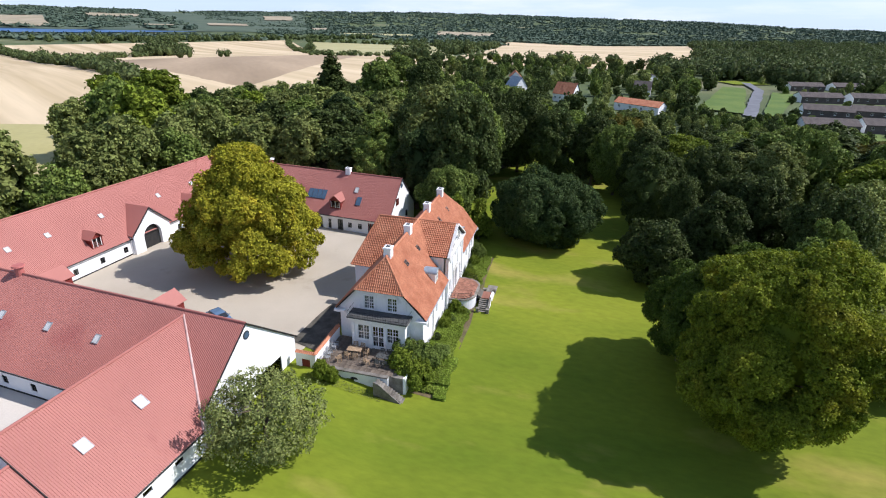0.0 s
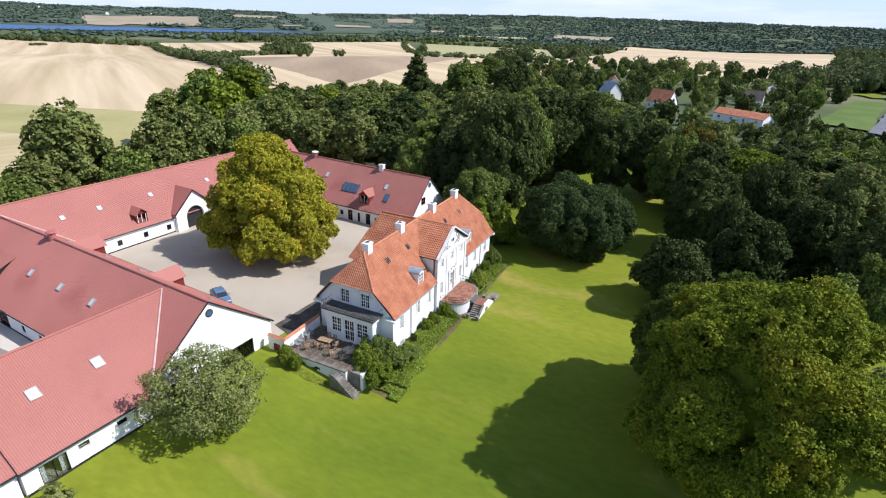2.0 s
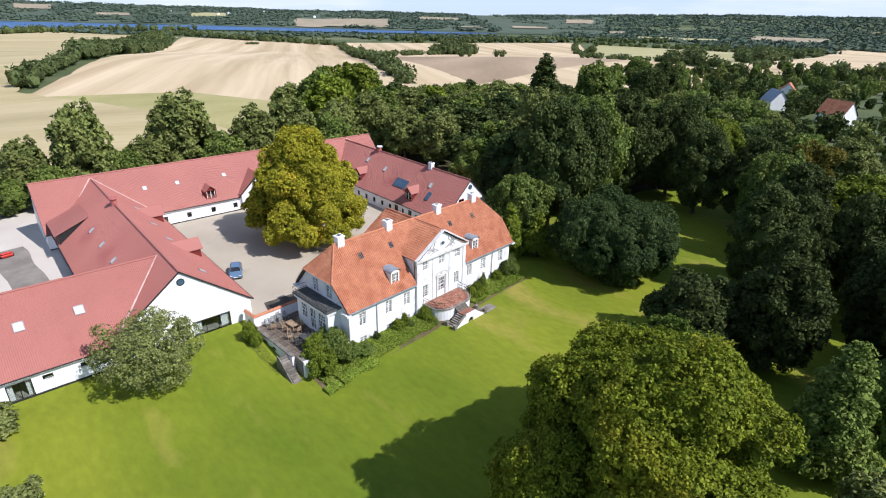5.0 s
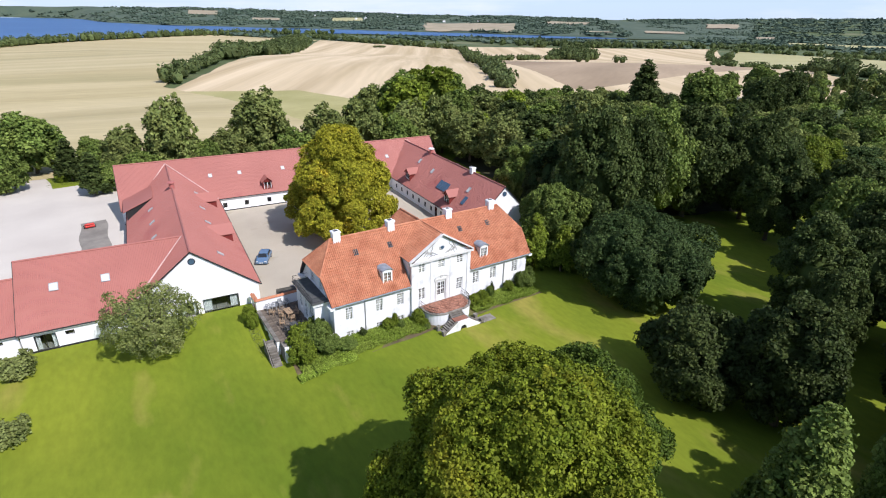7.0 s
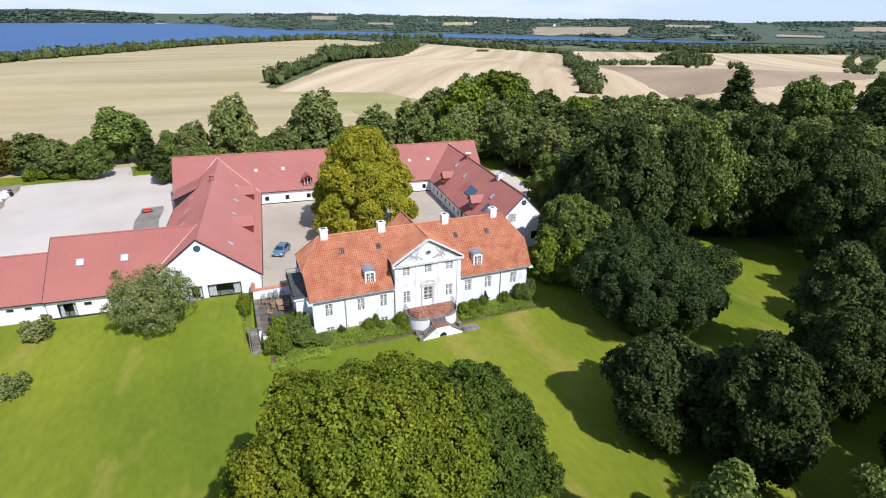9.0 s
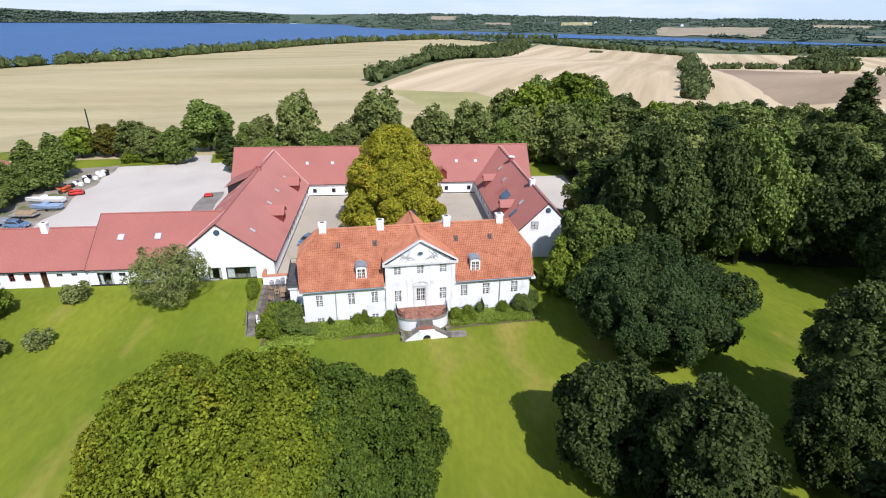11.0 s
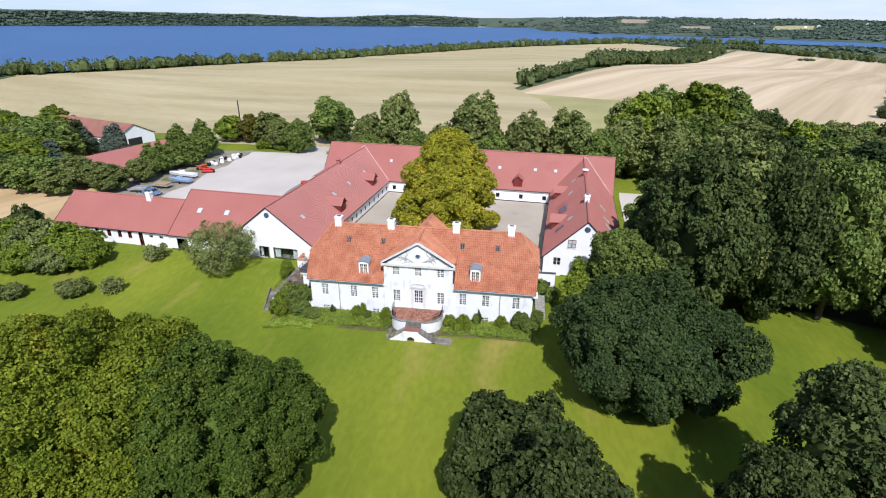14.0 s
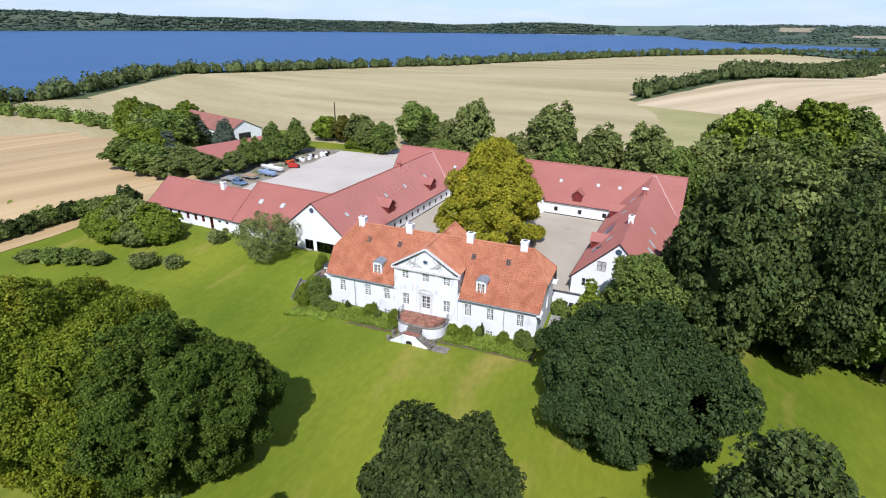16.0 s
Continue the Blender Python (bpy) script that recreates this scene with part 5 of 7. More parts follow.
def crown_mesh(name, seed, R, H, z0, lobes, leaves, size, material, shape="round", core=0.68, lobe_r=(0.16, 0.27), per=15, open_=0.0):
    """A crown of leafy sprays on uneven boughs round a dim core; R wide and H high, its foot at z0."""
    rng = np.random.default_rng(seed)
    cs, rs = [], []
    for k in range(lobes):
        f = (k + 0.5) / lobes
        a = k * 2.399 + rng.uniform(-0.35, 0.35)
        if shape == "cone":
            rr = 0.74 * (1 - f) ** 0.8 + 0.05
            c = (rr * math.cos(a), rr * math.sin(a), 0.05 + 0.9 * f)
            r = (0.36 * (1 - f) + 0.14) * rng.uniform(0.7, 1.25)
        else:
            z = 1 - 1.92 * f
            w = math.sqrt(max(0.0, 1 - z * z))
            if shape == "oval":
                w *= 1 - 0.25 * max(0.0, z)
            if shape == "dome":
                w = min(1.06, 0.40 + 0.82 * f) * math.sqrt(max(0.0, 1 - max(0.0, z) ** 2)) * (1 if z > -0.75 else 0.85)
            bulge = 1 + (0.13 if shape == "dome" else 0.20) * noise.noise((1.7 * w * math.cos(a) + seed, 1.7 * w * math.sin(a), 1.7 * z))
            rad = rng.uniform(0.64, 0.84) * bulge
            c = (w * rad * math.cos(a), w * rad * math.sin(a), 0.5 + 0.5 * z * (rad if z > 0 else 0.86))
            r = rng.uniform(*lobe_r) * rng.choice((0.85, 1.0, 1.25))
        cs.append(c), rs.append(r)
    cs, rs = np.array(cs) * np.array((R, R, H)), np.array(rs) * R
    lo, hi = (cs[:, 2] - rs).min(), (cs[:, 2] + rs).max()
    wide = np.sort(np.hypot(cs[:, 0], cs[:, 1]) + rs)[int(lobes * 0.9)]
    cs[:, 2] = (cs[:, 2] - lo) * H / (hi - lo) + z0
    cs[:, :2] *= R / wide
    squash = rng.uniform(0.78, 1.22, (lobes, 3)) * np.array((1, 1, 0.85))
    cen = np.array((0, 0, z0 + H * 0.40))
    # a broad unevenness of the outline
    cs = cs + (cs - cen) * (waves(rng, cs, 6, 0.35 * R, 0.9 * R) * 0.05)[:, None]
    # sprays: their middles lie loosely on the outer skin of the boughs
    share = rs ** 2 / np.sum(rs ** 2)
    want = max(20, int(leaves / per))
    C, D, W = [], [], []
    for k in range(lobes):
        n = int(want * 4.5 * share[k]) + 2
        d = rng.normal(0, 1, (n, 3))
        d /= np.linalg.norm(d, axis=1, keepdims=True)
        p = cs[k] + d * rs[k] * squash[k] * rng.uniform(0.84, 1.12, (n, 1))
        keep = np.sum((p - cen) * d, 1) > -0.12 * R
        dist = np.linalg.norm((p[:, None] - cs[None]) / squash[None], axis=2) / rs[None]
        dist[:, k] = 9
        keep &= (dist.min(1) > 0.90) & (p[:, 2] > z0)
        C.append(p[keep]), D.append(d[keep]), W.append(np.full(keep.sum(), 4 * math.pi * rs[k] ** 2 / n))
    C, D, area = np.concatenate(C), np.concatenate(D), np.concatenate(W).sum()
    pick = rng.permutation(len(C))[:want]
    C, D = C[pick], D[pick]
    # holes where the sprays are thin
    out = C - cen
    ln = np.linalg.norm(out, axis=1, keepdims=True)
    if open_:
        keep = waves(rng, C, 6, 0.25 * R, 0.6 * R) > -1.4 + open_
        C, D, out, ln = C[keep], D[keep], out[keep], ln[keep]
    gap = math.sqrt(area / want)
    nrm = D * 0.55 + out / ln * 0.55 + np.array((0, 0, 0.45)) + rng.normal(0, 0.28, C.shape)
    nrm /= np.linalg.norm(nrm, axis=1, keepdims=True)
    m = len(C)
    r = gap * 0.80 * np.sqrt(rng.random((m, per))) * rng.uniform(0.65, 1.3, (m, 1))
    t = np.cross(nrm, rng.normal(0, 1, (m, 3)))
    t /= np.linalg.norm(t, axis=1, keepdims=True)
    b = np.cross(nrm, t)
    th = rng.uniform(0, 2 * math.pi, (m, per))
    tilt = (r / (gap * 0.8))[..., None]
    side = t[:, None] * np.cos(th)[..., None] + b[:, None] * np.sin(th)[..., None]
    P = C[:, None] + side * r[..., None] - nrm[:, None] * (tilt ** 2) * gap * 0.42 + rng.normal(0, gap * 0.10, (m, per, 3))
    N = nrm[:, None] + side * tilt * 0.55
    P, N = P.reshape(-1, 3), N.reshape(-1, 3)
    N /= np.linalg.norm(N, axis=1, keepdims=True)
    leaf_size = min(size * 1.35, max(size * 0.7, gap * math.sqrt(1.75 / (per * 0.52))))
    V = leaf_quads(rng, P, N, leaf_size)
    # shaded foliage behind the outer sprays, then a rough inner mass round the limbs
    few = max(3, per // 4)
    Q = C[:, None] - (nrm * 0.6 + out / ln * 0.9)[:, None] * gap * rng.uniform(0.7, 1.7, (m, few, 1)) + rng.normal(0, gap * 0.45, (m, few, 3))
    Q[..., 2] = np.maximum(Q[..., 2], z0)
    V = np.concatenate((V, leaf_quads(rng, Q.reshape(-1, 3), np.repeat(nrm, few, 0), leaf_size * 1.7)))
    iv, fi = (ICO_V, ICO_F) if leaves > 9000 else (ICO1_V, ICO1_F)
    solids = []
    if core >= 0.6:
        wide_z = 0.36 if shape != "cone" else 0.40
        for k in range(5):
            off = rng.normal(0, 0.10, 3) * np.array((R, R, H * 0.6))
            solids.append((iv * (1 + rng.uniform(-0.16, 0.16, (len(iv), 1))) * np.array((0.52 * R, 0.52 * R, wide_z * H)) * (0.55 if shape == "cone" else 0.72) + off + np.array((0, 0, z0 + 0.45 * H)), fi))
    return quad_mesh(name, V, solids, material)


def trunk_mesh(seed, h, r, limbs, spread, lean=0.0):
    rng = random.Random(seed)
    bm = B()
    p, d = Vector((0, 0, -0.3)), Vector((lean, 0, 1)).normalized()
    seg = h / 5
    for i in range(5):
        q = p + (d + Vector((rng.uniform(-0.07, 0.07), rng.uniform(-0.07, 0.07), 0))) * seg
        tube(bm, p, q, r * (1.25 if i == 0 else 1 - 0.15 * i), r * (1 - 0.15 * (i + 1)), 9)
        p = q
    for i in range(limbs):
        a = 2 * math.pi * i / limbs + rng.uniform(-0.4, 0.4)
        z = h * rng.uniform(0.38, 0.85)
        s = Vector((0, 0, z))
        e = s + Vector((math.cos(a) * spread, math.sin(a) * spread, spread * rng.uniform(0.5, 1.0)))
        mid = (s + e) / 2 + Vector((0, 0, 0.12 * spread))
        tube(bm, s, mid, r * 0.42, r * 0.28, 7)
        tube(bm, mid, e, r * 0.28, r * 0.10, 7)
    me = bpy.data.meshes.new("trunk")
    bm.to_mesh(me)
    bm.free()
    me.materials.append(M_BARK)
    return me


def tree(name, x, y, crown, trunk, label, scale=(1, 1, 1), turn=0.0, group="", category="tree", z=None):
    zb = height(x, y) if z is None else z
    m = pose(x, y, zb, 0, 0, turn) @ Matrix.Diagonal((*scale, 1))
    t = thing(name, m, label, category, group)
    part("crown" if category != "bush" else "foliage", crown, None, t)
    part("trunk" if category != "bush" else "stem", trunk, None, t)
    return t


# single trees of the park
tree("tree", -0.4, 32.0, crown_mesh("crown", 11, 10.2, 20.0, 0.5, 90, 90000, 0.20, L_GOLD, "dome", lobe_r=(0.13, 0.22), per=16), trunk_mesh(1, 12, 0.6, 7, 4.5),
     "large golden-green lime tree in the middle of the courtyard", turn=20)
tree("tree", -17.4, -34.6, crown_mesh("crown", 12, 8.9, 20.2, 1.0, 84, 190000, 0.125, L_CHEST, "round", lobe_r=(0.15, 0.26), per=26), trunk_mesh(2, 11, 0.6, 7, 4), "broad yellow-green chestnut tree on the lawn")
tree("tree", -10.6, -33.2, crown_mesh("crown", 13, 7.3, 16.6, 0.6, 84, 170000, 0.12, L_DEEP, "round", lobe_r=(0.14, 0.24), per=24), trunk_mesh(3, 10, 0.55, 7, 3.5), "dense rounded deep green tree on the lawn")
tree("tree", -7.2, -29.2, crown_mesh("crown", 14, 5.0, 12.4, 0.6, 50, 60000, 0.13, L_DEEP, "round", per=20), trunk_mesh(4, 8, 0.4, 6, 2.5), "smaller deep green tree beside the large ones")
tree("tree", 27.4, -10.6, crown_mesh("crown", 15, 10.0, 13.8, -0.3, 110, 120000, 0.165, L_BLUE, "round", lobe_r=(0.11, 0.20), per=18), trunk_mesh(5, 9, 0.5, 6, 4), "broad round blue-green tree reaching down to the lawn")
tree("tree", 27.4, 7.8, crown_mesh("crown", 16, 5.5, 12.2, 0.3, 56, 26000, 0.25, L_MID, "round"), trunk_mesh(6, 9, 0.4, 6, 3), "green tree beside the east gable")
tree("tree", 20.9, 4.6, crown_mesh("crown", 17, 2.6, 9.0, 0.0, 36, 9000, 0.22, L_LIME, "cone"), trunk_mesh(7, 6, 0.2, 5, 1), "pointed yellow-green conifer near the gable", category="conifer")
tree("tree", 23.4, 1.0, crown_mesh("crown", 18, 2.4, 8.0, 0.0, 34, 8000, 0.22, L_LIME, "cone"), trunk_mesh(8, 5, 0.2, 5, 1), "pointed yellow-green conifer near the gable", category="conifer")
tree("tree", -33.7, 9.6, crown_mesh("crown", 19, 5.7, 8.0, 0.3, 56, 15000, 0.13, L_SILVER, "round", core=0.3, lobe_r=(0.13, 0.24), per=12, open_=1.0), trunk_mesh(9, 5.6, 0.22, 10, 3.0), "airy silver-leaved willow beside the white gable")
tree("tree", 14.0, -28.4, crown_mesh("crown", 20, 6.2, 10.6, 0.2, 64, 28000, 0.24, L_DARK, "round"), trunk_mesh(10, 7, 0.35, 6, 3), "dark bushy tree at the lawn's edge")
tree("tree", 16.4, -36.0, crown_mesh("crown", 21, 5.0, 14.4, 0.5, 56, 22000, 0.25, L_DARK, "oval"), trunk_mesh(11, 12, 0.35, 6, 1.6), "tall narrow dark tree in the park")
tree("tree", 3.0, -43.4, crown_mesh("crown", 22, 3.6, 13.6, 0.3, 50, 15000, 0.24, L_MID, "cone"), trunk_mesh(12, 11, 0.35, 6, 1.6), "narrow green conifer in the park", category="conifer")
tree("tree", -7.5, -49.5, crown_mesh("crown", 23, 4.8, 11.0, 0.3, 56, 22000, 0.23, L_SILVER, "round"), trunk_mesh(13, 6, 0.3, 6, 2), "pale silvery green tree at the park's edge")
tree("tree", 36.4, -28.6, crown_mesh("crown", 24, 4.8, 17.0, 0.3, 56, 20000, 0.27, L_DARK, "oval"), trunk_mesh(14, 12, 0.35, 6, 1.8), "tall dark tree standing at the lawn's far edge")

# shared crowns for the woods
WOOD = []
for i, (mtl, R, H, shp, lab) in enumerate([
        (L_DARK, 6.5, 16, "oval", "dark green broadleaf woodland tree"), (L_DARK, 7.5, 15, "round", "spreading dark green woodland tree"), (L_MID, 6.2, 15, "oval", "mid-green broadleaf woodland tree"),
        (L_MID, 7.2, 14, "round", "broad mid-green woodland tree"), (L_OLIVE, 6.0, 15, "oval", "olive-green broadleaf woodland tree"), (L_BLUE, 5.0, 16, "oval", "blue-green narrow woodland tree"),
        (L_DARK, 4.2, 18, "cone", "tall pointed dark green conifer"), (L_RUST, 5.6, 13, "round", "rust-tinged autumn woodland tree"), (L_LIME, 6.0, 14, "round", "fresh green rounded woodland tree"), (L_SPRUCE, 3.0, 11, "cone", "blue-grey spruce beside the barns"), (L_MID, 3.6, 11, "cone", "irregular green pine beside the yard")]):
    cm = crown_mesh("crown", 100 + i, R, H, 0.9, 50, 20000, 0.26, mtl, shp, lobe_r=(0.14, 0.26), per=14)
    fm_ = crown_mesh("crown", 140 + i, R, H, 0.8, 40, 6500, 0.47, mtl, shp, core=0.80, lobe_r=(0.16, 0.30), per=10)
    WOOD.append((cm, trunk_mesh(60 + i, 10, 0.35, 5, 2.5), R, H + 0.9, lab, fm_))


def wood_tree(x, y, k, top, group="woodland trees", wide=None, turn=None):
    cm, tm, R, H, lab, fm_ = WOOD[k]
    zb = height(x, y)
    s = (top - zb) / H
    w = s if wide is None else wide / R
    return tree("tree", x, y, cm if y < 30 and math.hypot(x, y) < 105 else fm_, tm, lab, (w, w, s), turn if turn is not None else (x * 37 + y * 91) % 360, group, "conifer" if k in (6, 9, 10) else "tree", zb)


NEAR = [  # x, y, kind, top, radius
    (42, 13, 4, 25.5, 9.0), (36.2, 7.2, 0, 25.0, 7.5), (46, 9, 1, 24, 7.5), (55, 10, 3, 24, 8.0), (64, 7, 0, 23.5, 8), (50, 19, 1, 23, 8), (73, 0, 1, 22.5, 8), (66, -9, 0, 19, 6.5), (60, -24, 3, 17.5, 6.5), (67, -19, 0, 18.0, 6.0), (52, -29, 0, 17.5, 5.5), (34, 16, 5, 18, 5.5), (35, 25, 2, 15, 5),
    (-20.5, 80, 4, 21, 6.0), (0, 84, 4, 20.8, 7.8), (13.5, 75, 4, 17.5, 6.0), (24.5, 76, 4, 18.5, 6.5), (45, 90, 8, 21.5, 8.0), (61, 100, 8, 23.5, 9.5), (52, 104, 3, 22.5, 9.0), (72, 108, 2, 21.5, 8.5), (70, 122, 8, 20.5, 9.0),
    (38, 76, 4, 17, 6.5), (48, 74, 4, 18, 6.5), (58, 82, 2, 18, 7.0), (-9, 80, 4, 13, 5.0), (-30, 84, 4, 14.5, 5.0), (-14, 76, 2, 11.5, 4.0), (6, 74, 3, 13, 5.0), (32, 70, 2, 15, 5.5), (-37, 78, 6, 11, 3.0), (-28, 76, 2, 11, 3.5),
    (-48, 103, 2, 16.5, 7.5), (-53, 88, 3, 12, 4.5), (-66, 97, 4, 11.8, 5.5), (-73, 99, 7, 11.0, 5.0), (-81, 99, 8, 10.0, 5.0), (-60, 92, 4, 10.5, 4.5), (-41, 92, 6, 11.5, 3.2), (-36, 98, 2, 10.5, 4.0), (-78, 67.5, 10, 12.6, 4.4), (-78, 78.5, 10, 12.0, 4.6), (-79.5, 57.5, 10, 9.6, 3.6), (-79.8, 62.0, 10, 9.2, 3.2), (-78.5, 52.0, 4, 7.6, 3.4), (-81, 72.5, 2, 8.5, 3.2), (-101.8, 74.5, 9, 11.4, 3.2), (-100.0, 50.1, 9, 11.8, 3.8), (-110.9, 72.9, 9, 10.4, 3.4), (-106, 77, 9, 10.0, 3.2), (-80.5, 44.5, 4, 7.8, 4.4),
    (163, 95, 6, 23.5, 7.5), (178, 78, 3, 21, 9), (196, 62, 1, 19, 8), (205, 84, 2, 18, 7), (232, 70, 0, 19, 8), (250, 92, 2, 19, 9),
    (41, -32, 0, 15.5, 4.5), (30, -33.5, 0, 14, 3.8), (45, -40, 1, 17, 6.0), (36, -44, 0, 14, 5.5), (56, -60, 3, 20, 8.0), (47, -52, 4, 18, 6.5), (40, -68, 8, 18, 7.5), (52, -76, 2, 20, 8), (15.5, -50.5, 1, 18.3, 6.0), (9.4, -48.6, 2, 15, 3.8), (26, -45, 0, 16, 5.5), (24, -57, 4, 17, 6.0),
    (-110, 60, 2, 13.5, 8.0), (-104, 50, 3, 12.0, 7.0), (-98, 41, 2, 10.5, 6.0), (-119, 69, 2, 13.5, 8.5), (-113, 73, 6, 12.5, 4.5), (-93, 48, 0, 8.5, 4.5), (-127, 78, 3, 12.0, 8.0), (-136, 86, 2, 11.0, 7.5), (-110, 68, 6, 11.0, 4.0), (-150, 106, 8, 10.5, 5.5), (-143, 92, 2, 9.5, 7), (-116, 55, 3, 11.5, 7), (-108, 44, 2, 10.0, 6.5), (-90, 40, 4, 8.0, 4.5), (-86, 47, 4, 7.5, 4.0), (-126, 66, 0, 11, 7), (-155, 98, 2, 7.5, 6.0), (-166, 104, 3, 7.5, 6.5), (-178, 110, 2, 8.0, 6.5), (-190, 114, 8, 9.0, 6.5), (-200, 122, 2, 6.0, 6.5), (-212, 126, 3, 5.0, 6.0),
    (78, -24, 7, 16.6, 6.0), (70, -20, 7, 15, 5.0), (88, -30, 4, 16.5, 6.5),
]
for x, y, k, top, wide in NEAR:
    if x < -85 and k in (0, 3):
        k = 8 if k == 3 else 4
    wood_tree(x, y, k, top, wide=wide)


def inside(poly, x, y):
    c = False
    for (x0, y0), (x1, y1) in zip(poly, poly[1:] + poly[:1]):
        if (y0 > y) != (y1 > y) and x < (x1 - x0) * (y - y0) / (y1 - y0) + x0:
            c = not c
    return c


PLACED = [(x, y) for x, y, *_ in NEAR]
for i in range(30):
    x, y = -34 + 2.7 * i, 79 + 3.5 * math.sin(i * 1.7) - 0.05 * i
    wood_tree(x, y, (2, 4, 2, 3, 4)[i % 5], 8.5 + 3.0 * math.sin(i * 2.3), wide=3.0 + 0.8 * math.sin(i), group="hedge trees behind the stables")


LOW = [(75, 40.0), (82.8, 0.1118), (88.7, 0.1458), (94.5, 0.172), (99.8, 0.176), (104.6, 0.167), (109, 0.147), (112, 0.135), (116, 0.155), (140, 0.2)]
# the village: house fronts and the road stay open towards the park
OPEN = [(218, -12, 15), (200, -42, 16), (262, -52, 7), (240, 18, 7), (296, 28, 8), (178, -110, 12), (219, -124, 12), (277, -142, 12), (224, -146, 12), (182, -134, 12), (284, -168, 12), (338, -153, 12), (212, -92, 9), (245, -100, 9), (290, -112, 9), (330, -122, 9)]


def wood_top(x, y):
    """The canopy falls towards the village: its greatest height at a place."""
    dx, dy = x + 66.7, y + 13.9
    a, d = math.degrees(math.atan2(dx, dy)), math.hypot(dx, dy)
    return 99.0 if a < 82.8 or a > 139 else 39.8 - ramp(LOW, a) * d


def in_front(x, y):
    for hx, hy, w in OPEN:
        ux, uy = hx + 66.7, hy + 13.9
        d = math.hypot(ux, uy)
        ux, uy = ux / d, uy / d
        al, la = (hx - x) * ux + (hy - y) * uy, abs((hx - x) * uy - (hy - y) * ux)
        if -8 < al < 34 and la < w * 0.85:
            return True
    return False


BACKWOOD = []


def plant(poly, gap, kinds, lo, hi, seed, limit=400, capped=True, single=True):
    rng = random.Random(seed)
    xs, ys = [p[0] for p in poly], [p[1] for p in poly]
    n = tries = 0
    while n < limit and tries < 9000:
        tries += 1
        x, y = rng.uniform(min(xs), max(xs)), rng.uniform(min(ys), max(ys))
        if not inside(poly, x, y) or any((x - a) ** 2 + (y - b) ** 2 < gap * gap for a, b in PLACED[-500:]):
            continue
        if not capped and in_front(x, y):
            continue
        z = height(x, y)
        tall = rng.uniform(lo, hi)
        if capped:
            tall = min(tall, wood_top(x, y) - z - rng.uniform(0.0, 1.5))
        if tall < 3.2:
            continue
        PLACED.append((x, y))
        k, wide = rng.choice(kinds), min(rng.uniform(0.62, 0.85) * gap, tall * 0.55)
        if single:
            wood_tree(x, y, k, z + tall, wide=wide, turn=rng.uniform(0, 360))
        else:
            BACKWOOD.append((x, y, z - 0.2, wide, tall + 0.2))
        n += 1


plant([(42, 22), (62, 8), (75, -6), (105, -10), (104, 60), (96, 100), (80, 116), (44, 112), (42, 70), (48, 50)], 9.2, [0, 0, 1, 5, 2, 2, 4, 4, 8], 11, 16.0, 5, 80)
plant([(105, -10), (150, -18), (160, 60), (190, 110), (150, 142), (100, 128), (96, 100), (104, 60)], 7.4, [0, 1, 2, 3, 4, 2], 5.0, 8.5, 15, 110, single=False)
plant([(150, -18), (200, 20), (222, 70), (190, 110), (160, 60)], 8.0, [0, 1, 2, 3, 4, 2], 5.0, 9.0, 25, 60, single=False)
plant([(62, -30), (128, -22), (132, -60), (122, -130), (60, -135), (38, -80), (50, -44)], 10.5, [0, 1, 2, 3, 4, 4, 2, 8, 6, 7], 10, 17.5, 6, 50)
plant([(128, -22), (168, -22), (165, -70), (150, -110), (124, -120), (130, -60)], 8.5, [0, 1, 2, 3, 4, 7], 4, 9, 16, 40, single=False)
# far woods, hedges and shore trees: too many to count


def lumps(name, spots, material, label, leaves=14, size=0.55, knobs=2, fine=False):
    """Far trees: rough leafy lumps, with some loose sprays."""
    rng = np.random.default_rng(len(spots))
    V, F = [], []
    off = 0
    for x, y, z, r, h in spots:
        for q in range(knobs):
            dx, dy = rng.uniform(-0.5, 0.5, 2) * r * (knobs > 1)
            rr = r * rng.uniform(0.55, 0.72)
            iv, fi = (ICO_V, ICO_F) if fine else (ICO1_V, ICO1_F)
            jig = 1 + rng.uniform(-0.14, 0.14, (len(iv), 1))
            v = iv * jig * np.array((rr, rr, h * rng.uniform(0.36, 0.44))) + np.array((x + dx, y + dy, z + h * rng.uniform(0.38, 0.44)))
            V.append(v)
            F += [[off + i for i in f] for f in fi]
            off += len(v)
        d = rng.normal(0, 1, (leaves, 3))
        d[:, 2] = np.abs(d[:, 2]) - 0.15
        d /= np.linalg.norm(d, axis=1, keepdims=True)
        p = d * np.array((r, r, h * 0.55)) * rng.uniform(0.72, 1.06, (leaves, 1)) + np.array((x, y, z + h * 0.45))
        v = leaf_quads(rng, p, d, r * size)
        V.append(v)
        F += [[off + 4 * i, off + 4 * i + 1, off + 4 * i + 2, off + 4 * i + 3] for i in range(leaves)]
        off += 4 * leaves
    me = bpy.data.meshes.new(name)
    me.from_pydata(np.concatenate(V).tolist(), [], F)
    me.materials.append(material)
    return tagged(new(name, me), label, "trees", kind="stuff")


